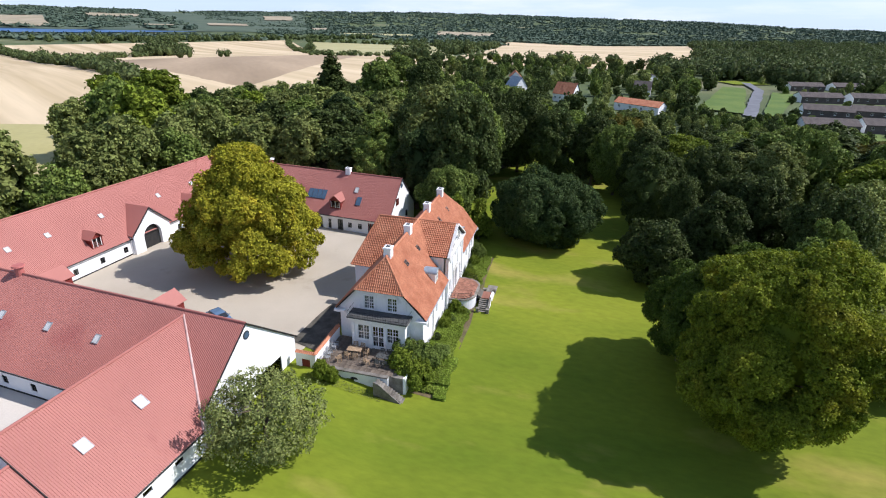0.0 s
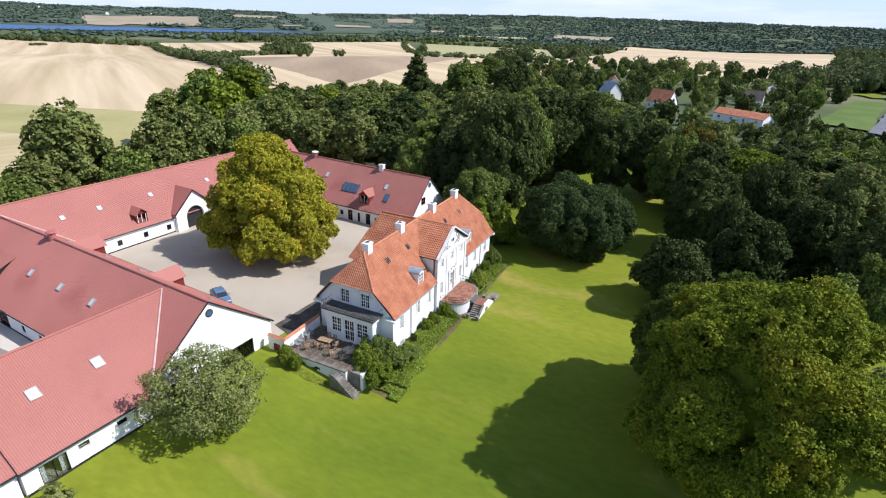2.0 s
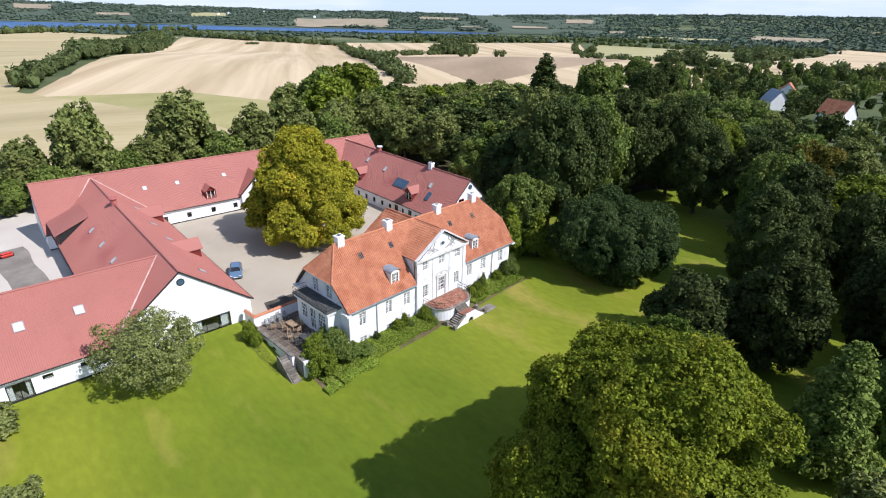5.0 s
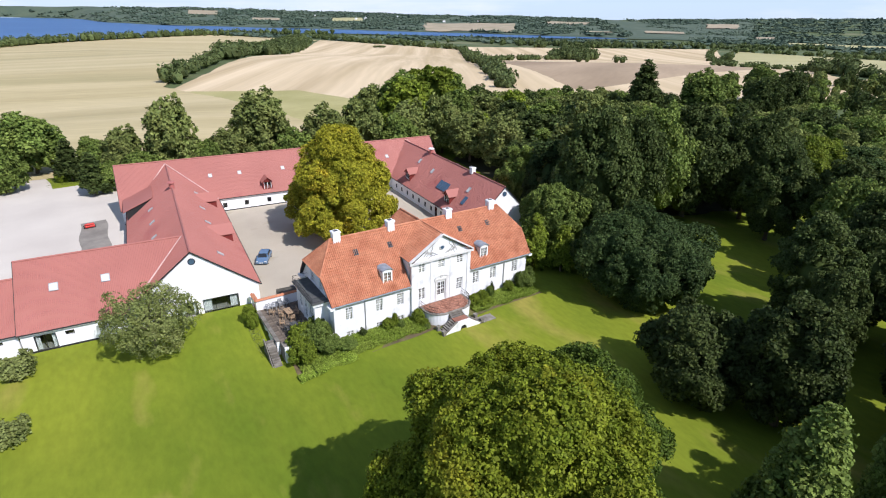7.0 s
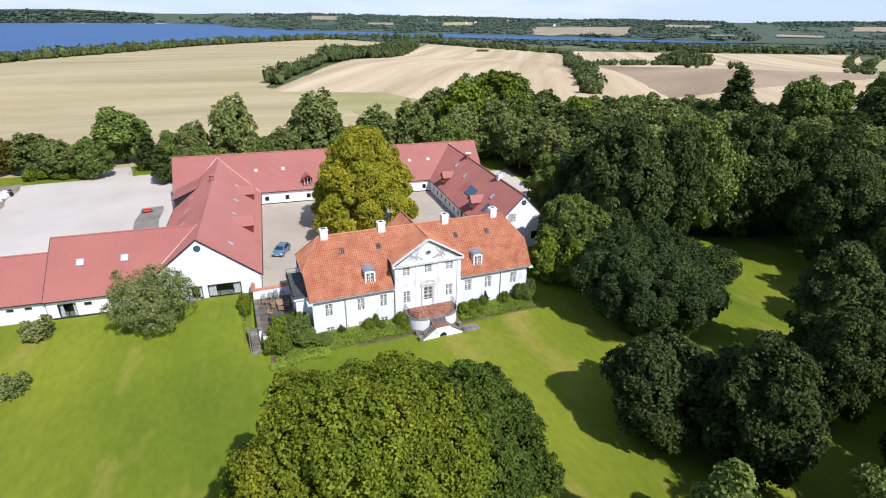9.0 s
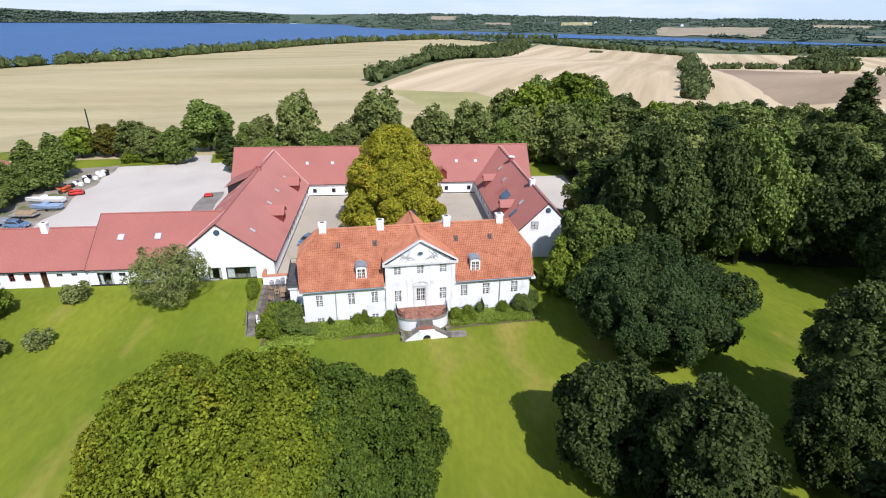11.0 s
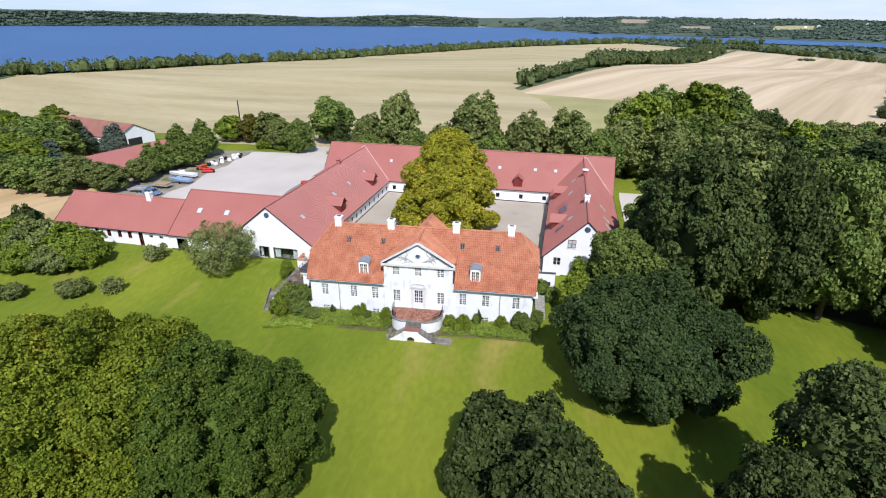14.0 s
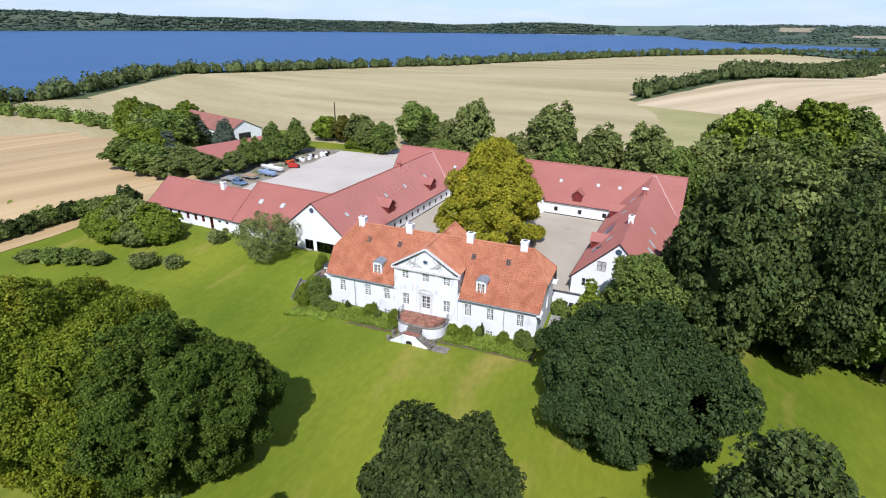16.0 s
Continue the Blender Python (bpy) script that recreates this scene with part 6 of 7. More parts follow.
def gardens(poly, gap, lo, hi, seed, limit):
    """Places for the trees and tall hedges of the village gardens: small ones before the houses."""
    rng = random.Random(seed)
    xs, ys = [p[0] for p in poly], [p[1] for p in poly]
    out, tries = [], 0
    while len(out) < limit and tries < 12000:
        tries += 1
        x, y = rng.uniform(min(xs), max(xs)), rng.uniform(min(ys), max(ys))
        if not inside(poly, x, y) or any((x - q[0]) ** 2 + (y - q[1]) ** 2 < gap * gap for q in out):
            continue
        if any((x - hx) ** 2 + (y - hy) ** 2 < (w * 0.9) ** 2 for hx, hy, w in OPEN) or inside([(195, -70), (280, -86), (350, -112), (366, -140), (290, -128), (195, -112)], x, y):
            continue
        t = rng.uniform(lo, hi) if not in_front(x, y) else rng.uniform(1.8, 3.6)
        out.append((x, y, height(x, y) - 0.4, max(1.6, t * rng.uniform(0.32, 0.48)), t))
    return out


VIL = gardens([(160, -20), (215, 60), (340, 130), (470, 60), (450, -80), (345, -104), (230, -66), (165, -66)], 7.2, 4.5, 11, 7, 280)
VIL += gardens([(160, -66), (200, -105), (330, -135), (450, -100), (480, -200), (360, -220), (240, -200), (160, -160)], 9.5, 3.5, 8, 9, 120)
VIL += gardens([(136, -16), (200, -36), (196, -70), (200, -112), (146, -112), (138, -60)], 5.0, 3, 6, 11, 120)


def joined_crowns(name, spots, material, label, seed, leaves=620, size=0.19):
    """Many small trees as one mesh: each a turned and scaled leafy crown."""
    bases = []
    for q in range(3):
        me = crown_mesh("crown", seed + q, 1.0, 2.0, 0.0, 18, leaves, size, material, ("round", "oval", "round")[q], core=0.78, lobe_r=(0.22, 0.38), per=8)
        co = np.empty(len(me.vertices) * 3)
        me.vertices.foreach_get("co", co)
        bases.append((co.reshape(-1, 3), [list(p.vertices) for p in me.polygons]))
        bpy.data.meshes.remove(me)
    V, F, off = [], [], 0
    for k, (x, y, z, r, h) in enumerate(spots):
        co, fs = bases[k % 3]
        a = k * 2.4
        c_, s_ = math.cos(a) * r, math.sin(a) * r
        V.append(np.stack((x + co[:, 0] * c_ - co[:, 1] * s_, y + co[:, 0] * s_ + co[:, 1] * c_, z + co[:, 2] * h / 2.0), 1))
        F += [[off + i for i in f] for f in fs]
        off += len(co)
    me = bpy.data.meshes.new(name)
    me.from_pydata(np.concatenate(V).tolist(), [], F)
    me.materials.append(material)
    return tagged(new(name, me), label, "trees", kind="stuff")


for q_, mtl in enumerate((L_DARK, L_MID, L_OLIVE)):
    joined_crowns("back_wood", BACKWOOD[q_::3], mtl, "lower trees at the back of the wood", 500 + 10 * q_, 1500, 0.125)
for q_, (mtl, lab) in enumerate(((L_DARK, "dark garden trees between the village houses"), (L_MID, "green garden trees between the village houses"), (L_DARK, "dark garden trees between the village houses"), (L_OLIVE, "olive-green garden trees between the village houses"))):
    joined_crowns("garden_trees", VIL[q_::4], mtl, lab, 400 + 10 * q_)
rng = random.Random(21)


def row(pts, gap, r, h, jitter, z=None):
    out = []
    for (x0, y0), (x1, y1) in zip(pts, pts[1:]):
        n = max(1, int(math.hypot(x1 - x0, y1 - y0) / gap))
        for i in range(n):
            t = (i + rng.random()) / n
            x, y = x0 + (x1 - x0) * t + rng.uniform(-jitter, jitter), y0 + (y1 - y0) * t + rng.uniform(-jitter, jitter)
            s = rng.uniform(0.65, 1.25)
            out.append((x, y, height(x, y) - 0.5, r * s, h * s))
    return out


shore_trees = row([(-560, 0), (-508, 120), (-478, 268), (-588, 496), (-494, 612), (-322, 838), (-58, 1320), (310, 1700), (700, 1770)], 7.0, 8.0, 16, 8) + row([(-588, 496), (-494, 612), (-322, 838), (-58, 1320)], 9, 7, 13, 14)
shore_trees += row([(250, 1640), (420, 1560), (640, 1640), (900, 1560)], 14, 6, 7, 20)
strip = row([(10, 326), (40, 400), (66, 452)], 4.5, 5.5, 10, 4) + row([(75, 470), (250, 985), (420, 1330), (520, 1480)], 4.2, 6.5, 13, 8) + row([(75, 470), (250, 985), (480, 1420)], 7, 6.5, 13, 12)
hedge_ne = row([(165, 186), (245, 305), (360, 492), (520, 720), (625, 890)], 4.5, 5.0, 8.5, 5) + row([(625, 890), (560, 1150), (520, 1480)], 8, 7, 12, 10)
clump = []
for i in range(60):
    a, d = rng.uniform(0, 6.28), math.sqrt(rng.random())
    x, y = 592 + 38 * d * math.cos(a), 548 + 27 * d * math.sin(a)
    clump.append((x, y, height(x, y) - 0.5, 7.5, 15 + 11 * (1 - d)))
clump += [(500 + rng.uniform(-16, 16), 1000 + rng.uniform(-6, 6), height(500, 1000), 5, 4) for _ in range(8)]
hedges = row([(385, 482), (480, 522), (572, 545)], 5, 5, 7, 5) + row([(640, 335), (960, 560), (1240, 720)], 9, 5, 6, 5) + row([(600, 330), (470, 105)], 9, 5, 6, 5)
hedges += row([(860, 1030), (1250, 740), (1500, 600)], 8, 8, 14, 20) + row([(1240, 330), (1210, 650)], 9, 7, 10, 10) + row([(480, 100), (500, -60)], 9, 6, 10, 8)
lumps("shore_trees", shore_trees, L_HEDGE, "belt of green trees along the lake shore", 44, 0.34)
lumps("hedgerow", strip, L_HEDGE, "dense green shelter belt between two fields", 44, 0.34)
lumps("field_hedge", hedge_ne + hedges, L_HEDGE, "hedgerow of bushes between fields", 40, 0.36)
lumps("field_trees", row([(-430, 190), (-369, 182), (-302, 170), (-235, 146), (-190, 118), (-152, 88)], 5.0, 4.5, 8.5, 4), L_MID, "row of trees along the edge of the stubble field", 60, 0.30, 1, True)
lumps("copse", clump, L_HEDGE, "rounded copse standing in the fields", 44, 0.34)

near_far, far = [], []
tries = 0
FIELD_POLYS = [c for _, c, *_ in FIELDS]
while len(far) < 7600 and tries < 90000:
    tries += 1
    a = rng.uniform(-20, 128)
    r = 400 + 4400 * rng.random() ** 1.35
    x, y = r * math.sin(radians(a)), r * math.cos(radians(a))
    s = shore_distance(x, y)
    if s < 0:
        if r < ramp(BANK, a) + 40:
            continue
        z = far_height(a, r)
    else:
        z = height(x, y)
        if s < 200 and a > 15:
            continue
    if in_far_field(a, r, 0.25) or any(inside(p, x, y) for p in FIELD_POLYS) or (300 < x < 480 and -70 < y < 340) or (r < 620 and a < 70):
        continue
    dens = noise.noise((x / 420, y / 420, 5.0)) + 0.5 * noise.noise((x / 130, y / 130, 9.0))
    if r > 1500:
        dens += 0.22
    if a > 70:
        dens += 0.15
    if dens < -0.05 and rng.random() > 0.05:
        continue
    if r < 1400:
        if len(near_far) < 1500:
            near_far.append((x, y, z - 1, rng.uniform(5, 8.5), rng.uniform(10, 17)))
        continue
    far.append((x, y, z - 1, rng.uniform(14, 24) * (0.75 + r / 4200), rng.uniform(7, 12)))
lumps("village_woods", near_far, L_HEDGE, "belts of trees behind the village", leaves=80, size=0.30, knobs=1, fine=True)
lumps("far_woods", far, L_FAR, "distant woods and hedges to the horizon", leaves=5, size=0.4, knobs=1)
west_far = []
for i in range(3400):
    a = rng.uniform(-93, -5)
    d = ramp(BANK, a)
    r = d + 20 + (4900 - d) * rng.random() ** 1.4
    west_far.append((r * math.sin(radians(a)), r * math.cos(radians(a)), far_height(a, r) - 4, rng.uniform(26, 46), rng.uniform(7, 12)))
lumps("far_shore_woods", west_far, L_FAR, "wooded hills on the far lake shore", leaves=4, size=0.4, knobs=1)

# ---- front steps ----
perron = thing("front_steps", pose(0, 0, 0), "white rounded stair terrace with worn brick paving", "stairs")


def rounded(x, y0, y1, r, n=8):
    """The outline of the platform: straight at the house, rounded in front."""
    p = [(x, y0)]
    for i in range(n + 1):
        a = math.pi / 2 * i / n
        p.append((x - r + r * math.cos(a), y1 + r - r * math.sin(a)))
    for i in range(n + 1):
        a = math.pi / 2 * (1 - i / n)
        p.append((-x + r - r * math.cos(a), y1 + r - r * math.sin(a)))
    p.append((-x, y0))
    return p


out = rounded(3.4, 0.17, -3.25, 2.2)
part("platform_wall", prism(B(), [(x, y, 0.2) for x, y in out], (0, 0, 2.12)), M_OLDWHITE, perron, "white rendered curved wall")
part("coping", prism(B(), [(x * 1.03, y - 0.08 if y < 0 else y, 2.325) for x, y in out], (0, 0, 0.12)), M_STONE, perron, "grey stone coping")
rng = random.Random(3)
bricks = B()
for i in range(34):
    for j in range(17):
        x, y = -3.3 + i * 0.2 + (0.1 if j % 2 else 0), 0.0 - j * 0.2
        if any(not inside([(px * 0.96, py * 0.96) for px, py in out], x + dx, y + dy) for dx in (0, 0.18) for dy in (0, -0.18)):
            continue
        box(bricks, x, x + 0.185, y - 0.185, y, 2.44, 2.475 + rng.uniform(0, 0.02))
tagged(part("brick_paving", bricks, mat("worn_paving_brick", (0.23, 0.10, 0.065), (0.36, 0.17, 0.115), scale=1.2, fine=6, fine_amt=0.2, island=0.3, c3=(0.15, 0.10, 0.075), c3_scale=1.0), perron, "worn red brick paving"), kind="stuff")
# short flight to the landing, then a flight to each side behind the front wall
for i in range(3):
    part("step", box(B(), -1.0, 1.0, -3.42 - 0.26 * i, -3.20 - 0.26 * i + 0.12, 1.9, 2.36 - 0.15 * i), M_STONE, perron)
part("landing", box(B(), -1.0, 1.0, -5.1, -3.9, 0.4, 1.92), M_BRICK, perron, "small brick landing")
for s in (-1, 1):
    for i in range(7):
        x0, x1 = s * (1.0 + 0.26 * i), s * (1.0 + 0.26 * (i + 1))
        part("step", bevelled(box(B(), min(x0, x1), max(x0, x1), -5.1, -3.75, 0.2, 1.78 - 0.17 * i), 0.015), M_STONE, perron)
    for k, (px, py) in enumerate(((s * 2.95, -5.2), (s * 2.95, -3.8))):
        bm = B()
        box(bm, px - 0.2, px + 0.2, py - 0.2, py + 0.2, 0.3, 1.25)
        box(bm, px - 0.25, px + 0.25, py - 0.25, py + 0.25, 1.25, 1.36)
        part("pier", bm, M_STONE, perron, "mossy stone pier")
# front wall, sloping with the flights, with an arched niche
pts = [(-2.8, 0.3), (-0.48, 0.3), (-0.48, 0.95)] + [(0.48 * math.cos(math.pi * (1 - i / 8)), 0.95 + 0.42 * math.sin(math.pi * i / 8)) for i in range(1, 8)] + [(0.48, 0.95), (0.48, 0.3), (2.8, 0.3), (2.8, 0.85), (1.05, 2.05), (-1.05, 2.05), (-2.8, 0.85)]
part("front_wall", prism(B(), [(x, -5.3, z) for x, z in pts], (0, 0.19, 0)), M_OLDWHITE, perron, "white wall with an arched niche")
# thin black sheet paints the shade inside the niche
part("niche", box(B(), -0.55, 0.55, -5.105, -5.102, 0.3, 1.45), M_BLACK, perron, "black niche back with the shade put into its colour")
for s in (-1, 1):
    bm = B()
    prism(bm, [(s * 1.0, -5.34, 2.05), (s * 2.85, -5.34, 0.80), (s * 2.85, -5.34, 0.92), (s * 1.0, -5.34, 2.17)], (0, 0.26, 0))
    part("wall_coping", bm, M_STONE, perron)
part("granite_slab", box(B(), 2.6, 5.2, -5.4, -4.0, 0.5, 0.84), M_STONE, perron, "old granite slabs beside the stairs")
# iron railings beside the wall
for s in (-1, 1):
    pp = [p for p in out if p[0] * s > 2.2]
    pp.sort(key=lambda p: -p[1])
    pp = pp[:8]
    for z in (2.95, 3.35):
        bm = B()
        for (x0, y0), (x1, y1) in zip(pp, pp[1:]):
            tube(bm, (x0 * 0.98, y0, z), (x1 * 0.98, y1, z), 0.022, 0.022, 6)
        part("rail", bm, M_IRON, perron, "black wrought-iron rail")
    for (x0, y0), (x1, y1) in zip(pp, pp[1:]):
        for k in range(3):
            t = k / 3
            x, y = (x0 + (x1 - x0) * t) * 0.98, y0 + (y1 - y0) * t
            part("baluster", tube(B(), (x, y, 2.44), (x, y, 3.38), 0.016, 0.016, 6), M_IRON, perron)

# ---- west end: bay, balcony and terrace ----
bayw = part("bay", wall_mesh(6.5, 1.0, 5.45, 0.3, [(0.75, 2.2, 3.0, 4.95), (2.55, 3.95, 2.2, 4.95), (4.3, 5.75, 3.0, 4.95)]), M_WHITE, house, "white bay with three tall windows")
bayw.matrix_local = pose(-16.85, 8.6, 0, 0, 0, -90)
for y, z, w_, h, nm in ((0.75, 3.0, 1.45, 1.95, "window"), (2.55, 2.2, 1.4, 2.75, "garden_door"), (4.3, 3.0, 1.45, 1.95, "window")):
    window(house, pose(-16.85, 8.6, 0, 0, 0, -90) @ pose(y, 0.08, z), w_, h, 4, 4, sill=nm == "window", name=nm)
for y0 in (8.3, 2.1):
    part("bay", box(B(), -16.55, -WX, y0, y0 + 0.3, 1.0, 5.45), M_WHITE, house)
for y0 in (2.05, 4.32, 6.1, 8.2):
    part("pilaster", box(B(), -16.93, -16.855, y0, y0 + 0.35, 1.9, 5.2), M_WHITE, house)
part("bay_cornice", box(B(), -17.15, -WX, 1.85, 8.85, 5.45, 5.85), M_TRIM, house, "white moulded cornice")
part("balcony_floor", box(B(), -17.3, -WX - 0.005, 1.7, 9.0, 5.85, 6.02), M_LEAD, house, "dark lead balcony deck")
bm = B()
for i in range(24):
    y = 1.8 + 7.1 * i / 23
    tube(bm, (-17.2, y, 6.02), (-17.2, y, 6.72), 0.014, 0.014, 6)
for z in (6.2, 6.72):
    tube(bm, (-17.2, 1.8, z), (-17.2, 8.9, z), 0.022, 0.022, 6)
    for y in (1.8, 8.9):
        tube(bm, (-17.2, y, z), (-15.25, y, z), 0.022, 0.022, 6)
part("balcony_rail", bm, M_IRON, house, "thin black balcony rail")

terrace = thing("garden_terrace", pose(0, 0, 0), "raised garden terrace with mossy paving and white arched wall", "terrace")
TZ = 1.95
holes_t = [(1.6, 2.5, 0.35, 1.0), (3.6, 4.5, 0.35, 1.0)]
tw = part("retaining_wall", wall_mesh(8.4, -0.7, TZ - 0.12, 0.35, holes_t), M_WHITE, terrace, "weathered white wall with arched openings")
tw.matrix_local = pose(-21.7, 10.9, 0, 0, 0, -90)
part("wall_coping", box(B(), -21.78, -21.3, 2.5, 10.95, TZ - 0.12, TZ + 0.03), M_STONE, terrace)
# shade of the arched openings, painted as flat black heads and back panels
for y0 in (8.4, 6.4):
    bm = B()
    for i in range(8):
        a0, a1 = math.pi * i / 8, math.pi * (i + 1) / 8
        prism(bm, [(-21.72, y0 + 0.45 * math.cos(a), 1.0 + 0.3 * math.sin(a)) for a in (a0, a1)] + [(-21.72, y0, 1.0)], (0.02, 0, 0))
    part("arch_head", bm, M_BLACK, terrace, "flat black arch head painted as shade")
    part("recess", box(B(), -21.5, -21.4, y0 - 0.6, y0 + 0.6, 0.2, 1.4), M_BLACK, terrace)
part("fill", box(B(), -21.33, -15.2, 0.9, 10.9, -0.7, TZ - 0.06), M_STONE, terrace, "terrace core under the paving")
part("side_wall", box(B(), -21.3, -15.2, 0.6, 0.9, -0.7, TZ - 0.06), M_WHITE, terrace)
rng = random.Random(8)
slab_me = {}
for i in range(10):
    for j in range(16):
        if i < 2 and j < 2:
            continue
        w = 0.57
        key = (i + j) % 3
        if key not in slab_me:
            b_ = bevelled(box(B(), 0.01, 0.59, 0.01, 0.60, 0, 0.05 + 0.012 * key), 0.012)
            slab_me[key] = bpy.data.meshes.new("paving_slab")
            b_.to_mesh(slab_me[key])
        s_ = part("paving_slab", slab_me[key], M_PAVE, terrace)
        s_.matrix_local = pose(-21.3 + i * 0.6, 0.95 + j * 0.62, TZ - 0.06)
# garden stairs down from the terrace's corner
gst = thing("garden_stairs", pose(0, 0, 0), "worn grey stone stairs with ivy from terrace to lawn", "stairs")
for i in range(12):
    y1 = 3.6 - 0.28 * i
    part("step", bevelled(box(B(), -22.75, -21.8, y1 - 0.32, y1, -0.8, TZ - 0.19 * (i + 1)), 0.02), M_STONE, gst)
part("string_wall", prism(B(), [(-22.95, 3.7, -0.8), (-22.95, 3.7, TZ + 0.1), (-22.95, 3.2, TZ), (-22.95, 0.4, -0.35), (-22.95, 0.2, -0.8)], (0.12, 0, 0)), M_STONE, gst, "sloping mossy stair wall")
# garden wall with tiled coping and an arched gate
gwall = thing("garden_wall", pose(0, 0, 0), "white garden wall with red tile coping and arched gate", "wall")
for (x0, y0), (x1, y1), gate_at in (((-21.7, 13.3), (-21.7, 10.9), True), ((-21.696, 10.896), (-15.3, 10.896), False)):
    d = Vector((x1 - x0, y1 - y0, 0))
    L_ = d.length
    m = pose(x0, y0, 0, 0, 0, math.degrees(math.atan2(d.y, d.x)))
    w_ = part("wall", wall_mesh(L_, -0.3, 3.3, 0.3, [(0.7, 1.7, 0.6, 2.5)] if gate_at else []), M_WHITE, gwall)
    w_.matrix_local = m
    c_ = part("tile_coping", slope([(0, -0.12, 3.28), (L_, -0.12, 3.28), (L_, 0.15, 3.52), (0, 0.15, 3.52)], 0.235, 0.3, 0.04, 0.01, "tile"), M_TILE, gwall, "red pantile coping")
    c_.matrix_local = m
    c_ = part("tile_coping", slope([(0, 0.42, 3.28), (L_, 0.42, 3.28), (L_, 0.15, 3.52), (0, 0.15, 3.52)], 0.235, 0.3, 0.04, 0.01, "tile"), M_TILE, gwall, "red pantile coping")
    c_.matrix_local = m
    if gate_at:
        g_ = part("gate", box(B(), 0.7, 1.7, 0.08, 0.14, 0.6, 2.5), M_REDWOOD, gwall, "dark red wooden gate")
        g_.matrix_local = m
lw = thing("link_wall", pose(0, 0, 0), "white wall joining the house to the east wing", "wall")
part("wall", box(B(), 14.9, 18.8, 12.9, 13.25, -0.3, 2.9), M_WHITE, lw)
part("coping", box(B(), 14.85, 18.85, 12.84, 13.31, 2.9, 3.02), M_LEAD, lw)
for k in range(2):
    bin_ = thing("refuse_bin", pose(17.0 + 0.8 * k, 12.2, height(17, 12.2)), "dark plastic wheeled refuse bin by the white wall", "bin", "refuse bins")
    bm = B()
    prism(bm, [(-0.24, -0.28, 0.06), (0.24, -0.28, 0.06), (0.29, -0.34, 0.98), (-0.29, -0.34, 0.98)], (0, 0.62, 0))
    part("body", bm, M_TYRE if k else mat("green_plastic", (0.02, 0.07, 0.04), (0.03, 0.09, 0.05), rough=0.5), bin_)
    part("lid", bevelled(box(B(), -0.31, 0.31, -0.36, 0.33, 0.985, 1.06), 0.02), M_TYRE, bin_)
    for sx in (-0.26, 0.26):
        part("wheel", tube(B(), (sx - 0.03, 0.30, 0.1), (sx + 0.03, 0.30, 0.1), 0.1, 0.1, 12), M_TYRE, bin_)
# sleeper steps beside the east end
es = thing("sleeper_steps", pose(0, 0, 0), "weathered timber sleeper steps beside the east wall", "stairs")
for i in range(11):
    y = 2.2 + 0.5 * i
    part("sleeper", bevelled(box(B(), 15.75, 17.1, y, y + 0.42, height(16.4, y) - 0.3, 0.62 + 0.13 * i), 0.02), M_GREYWOOD, es)

# ---- garden furniture ----


def table(x, y, turn, w, d, m_, label, group):
    t = thing("garden_table", pose(x, y, TZ, 0, 0, turn), label, "table", group)
    n = 5
    for i in range(n):
        part("slat", box(B(), -w / 2, w / 2, -d / 2 + i * d / n + 0.01, -d / 2 + (i + 1) * d / n - 0.01, 0.70, 0.735), m_, t)
    part("rail", box(B(), -w / 2 + 0.06, w / 2 - 0.06, -0.03, 0.03, 0.63, 0.699), m_, t)
    for sx in (-1, 1):
        for sy in (-1, 1):
            part("leg", box(B(), sx * (w / 2 - 0.1) - 0.035, sx * (w / 2 - 0.1) + 0.035, sy * (d / 2 - 0.08) - 0.035, sy * (d / 2 - 0.08) + 0.035, 0, 0.699), m_, t)
    return t


def chair(m_, label, group):
    c = thing("garden_chair", pose(0, 0, 0), label, "chair", group)
    for i in range(5):
        part("seat_slat", box(B(), -0.25, 0.25, -0.24 + 0.096 * i, -0.24 + 0.096 * i + 0.08, 0.42, 0.445), m_, c)
    for i in range(5):
        part("back_slat", box(B(), -0.22 + 0.1 * i, -0.22 + 0.1 * i + 0.05, 0.23, 0.255, 0.50, 0.90), m_, c)
    part("back_rail", box(B(), -0.27, 0.27, 0.22, 0.265, 0.90, 0.96), m_, c)
    for sx in (-0.25, 0.25):
        part("leg", box(B(), sx - 0.022, sx + 0.022, -0.24, -0.195, 0, 0.62), m_, c)
        part("leg", box(B(), sx - 0.022, sx + 0.022, 0.22, 0.265, 0, 0.90), m_, c)
        part("arm", box(B(), sx - 0.03, sx + 0.03, -0.26, 0.22, 0.62, 0.645), m_, c)
    return c


def copy_at(ob, m):
    return copy_thing(ob, m)


table(-18.5, 7.6, 95, 1.7, 0.95, M_TEAK, "weathered teak garden table on the terrace", "terrace tables")
table(-19.0, 4.0, 88, 1.5, 0.85, M_LEAD, "dark metal garden table on the terrace", "terrace tables")
tk = chair(M_TEAK, "weathered teak armchair at the terrace table", "terrace chairs")
tk.matrix_world = pose(-19.4, 8.1, TZ, 0, 0, 80)
for x, y, r in ((-19.4, 7.2, 100), (-17.6, 7.9, -85), (-17.7, 7.0, -95), (-18.5, 6.2, 180), (-20.3, 8.8, 140), (-20.0, 5.6, 60)):
    copy_at(tk, pose(x, y, TZ, 0, 0, r))
dk = chair(M_LEAD, "dark metal armchair at the terrace table", "dark terrace chairs")
dk.matrix_world = pose(-19.9, 4.3, TZ, 0, 0, 85)
for x, y, r in ((-19.9, 3.5, 95), (-18.1, 4.4, -90), (-18.1, 3.6, -80), (-19.0, 2.8, 180)):
    copy_at(dk, pose(x, y, TZ, 0, 0, r))
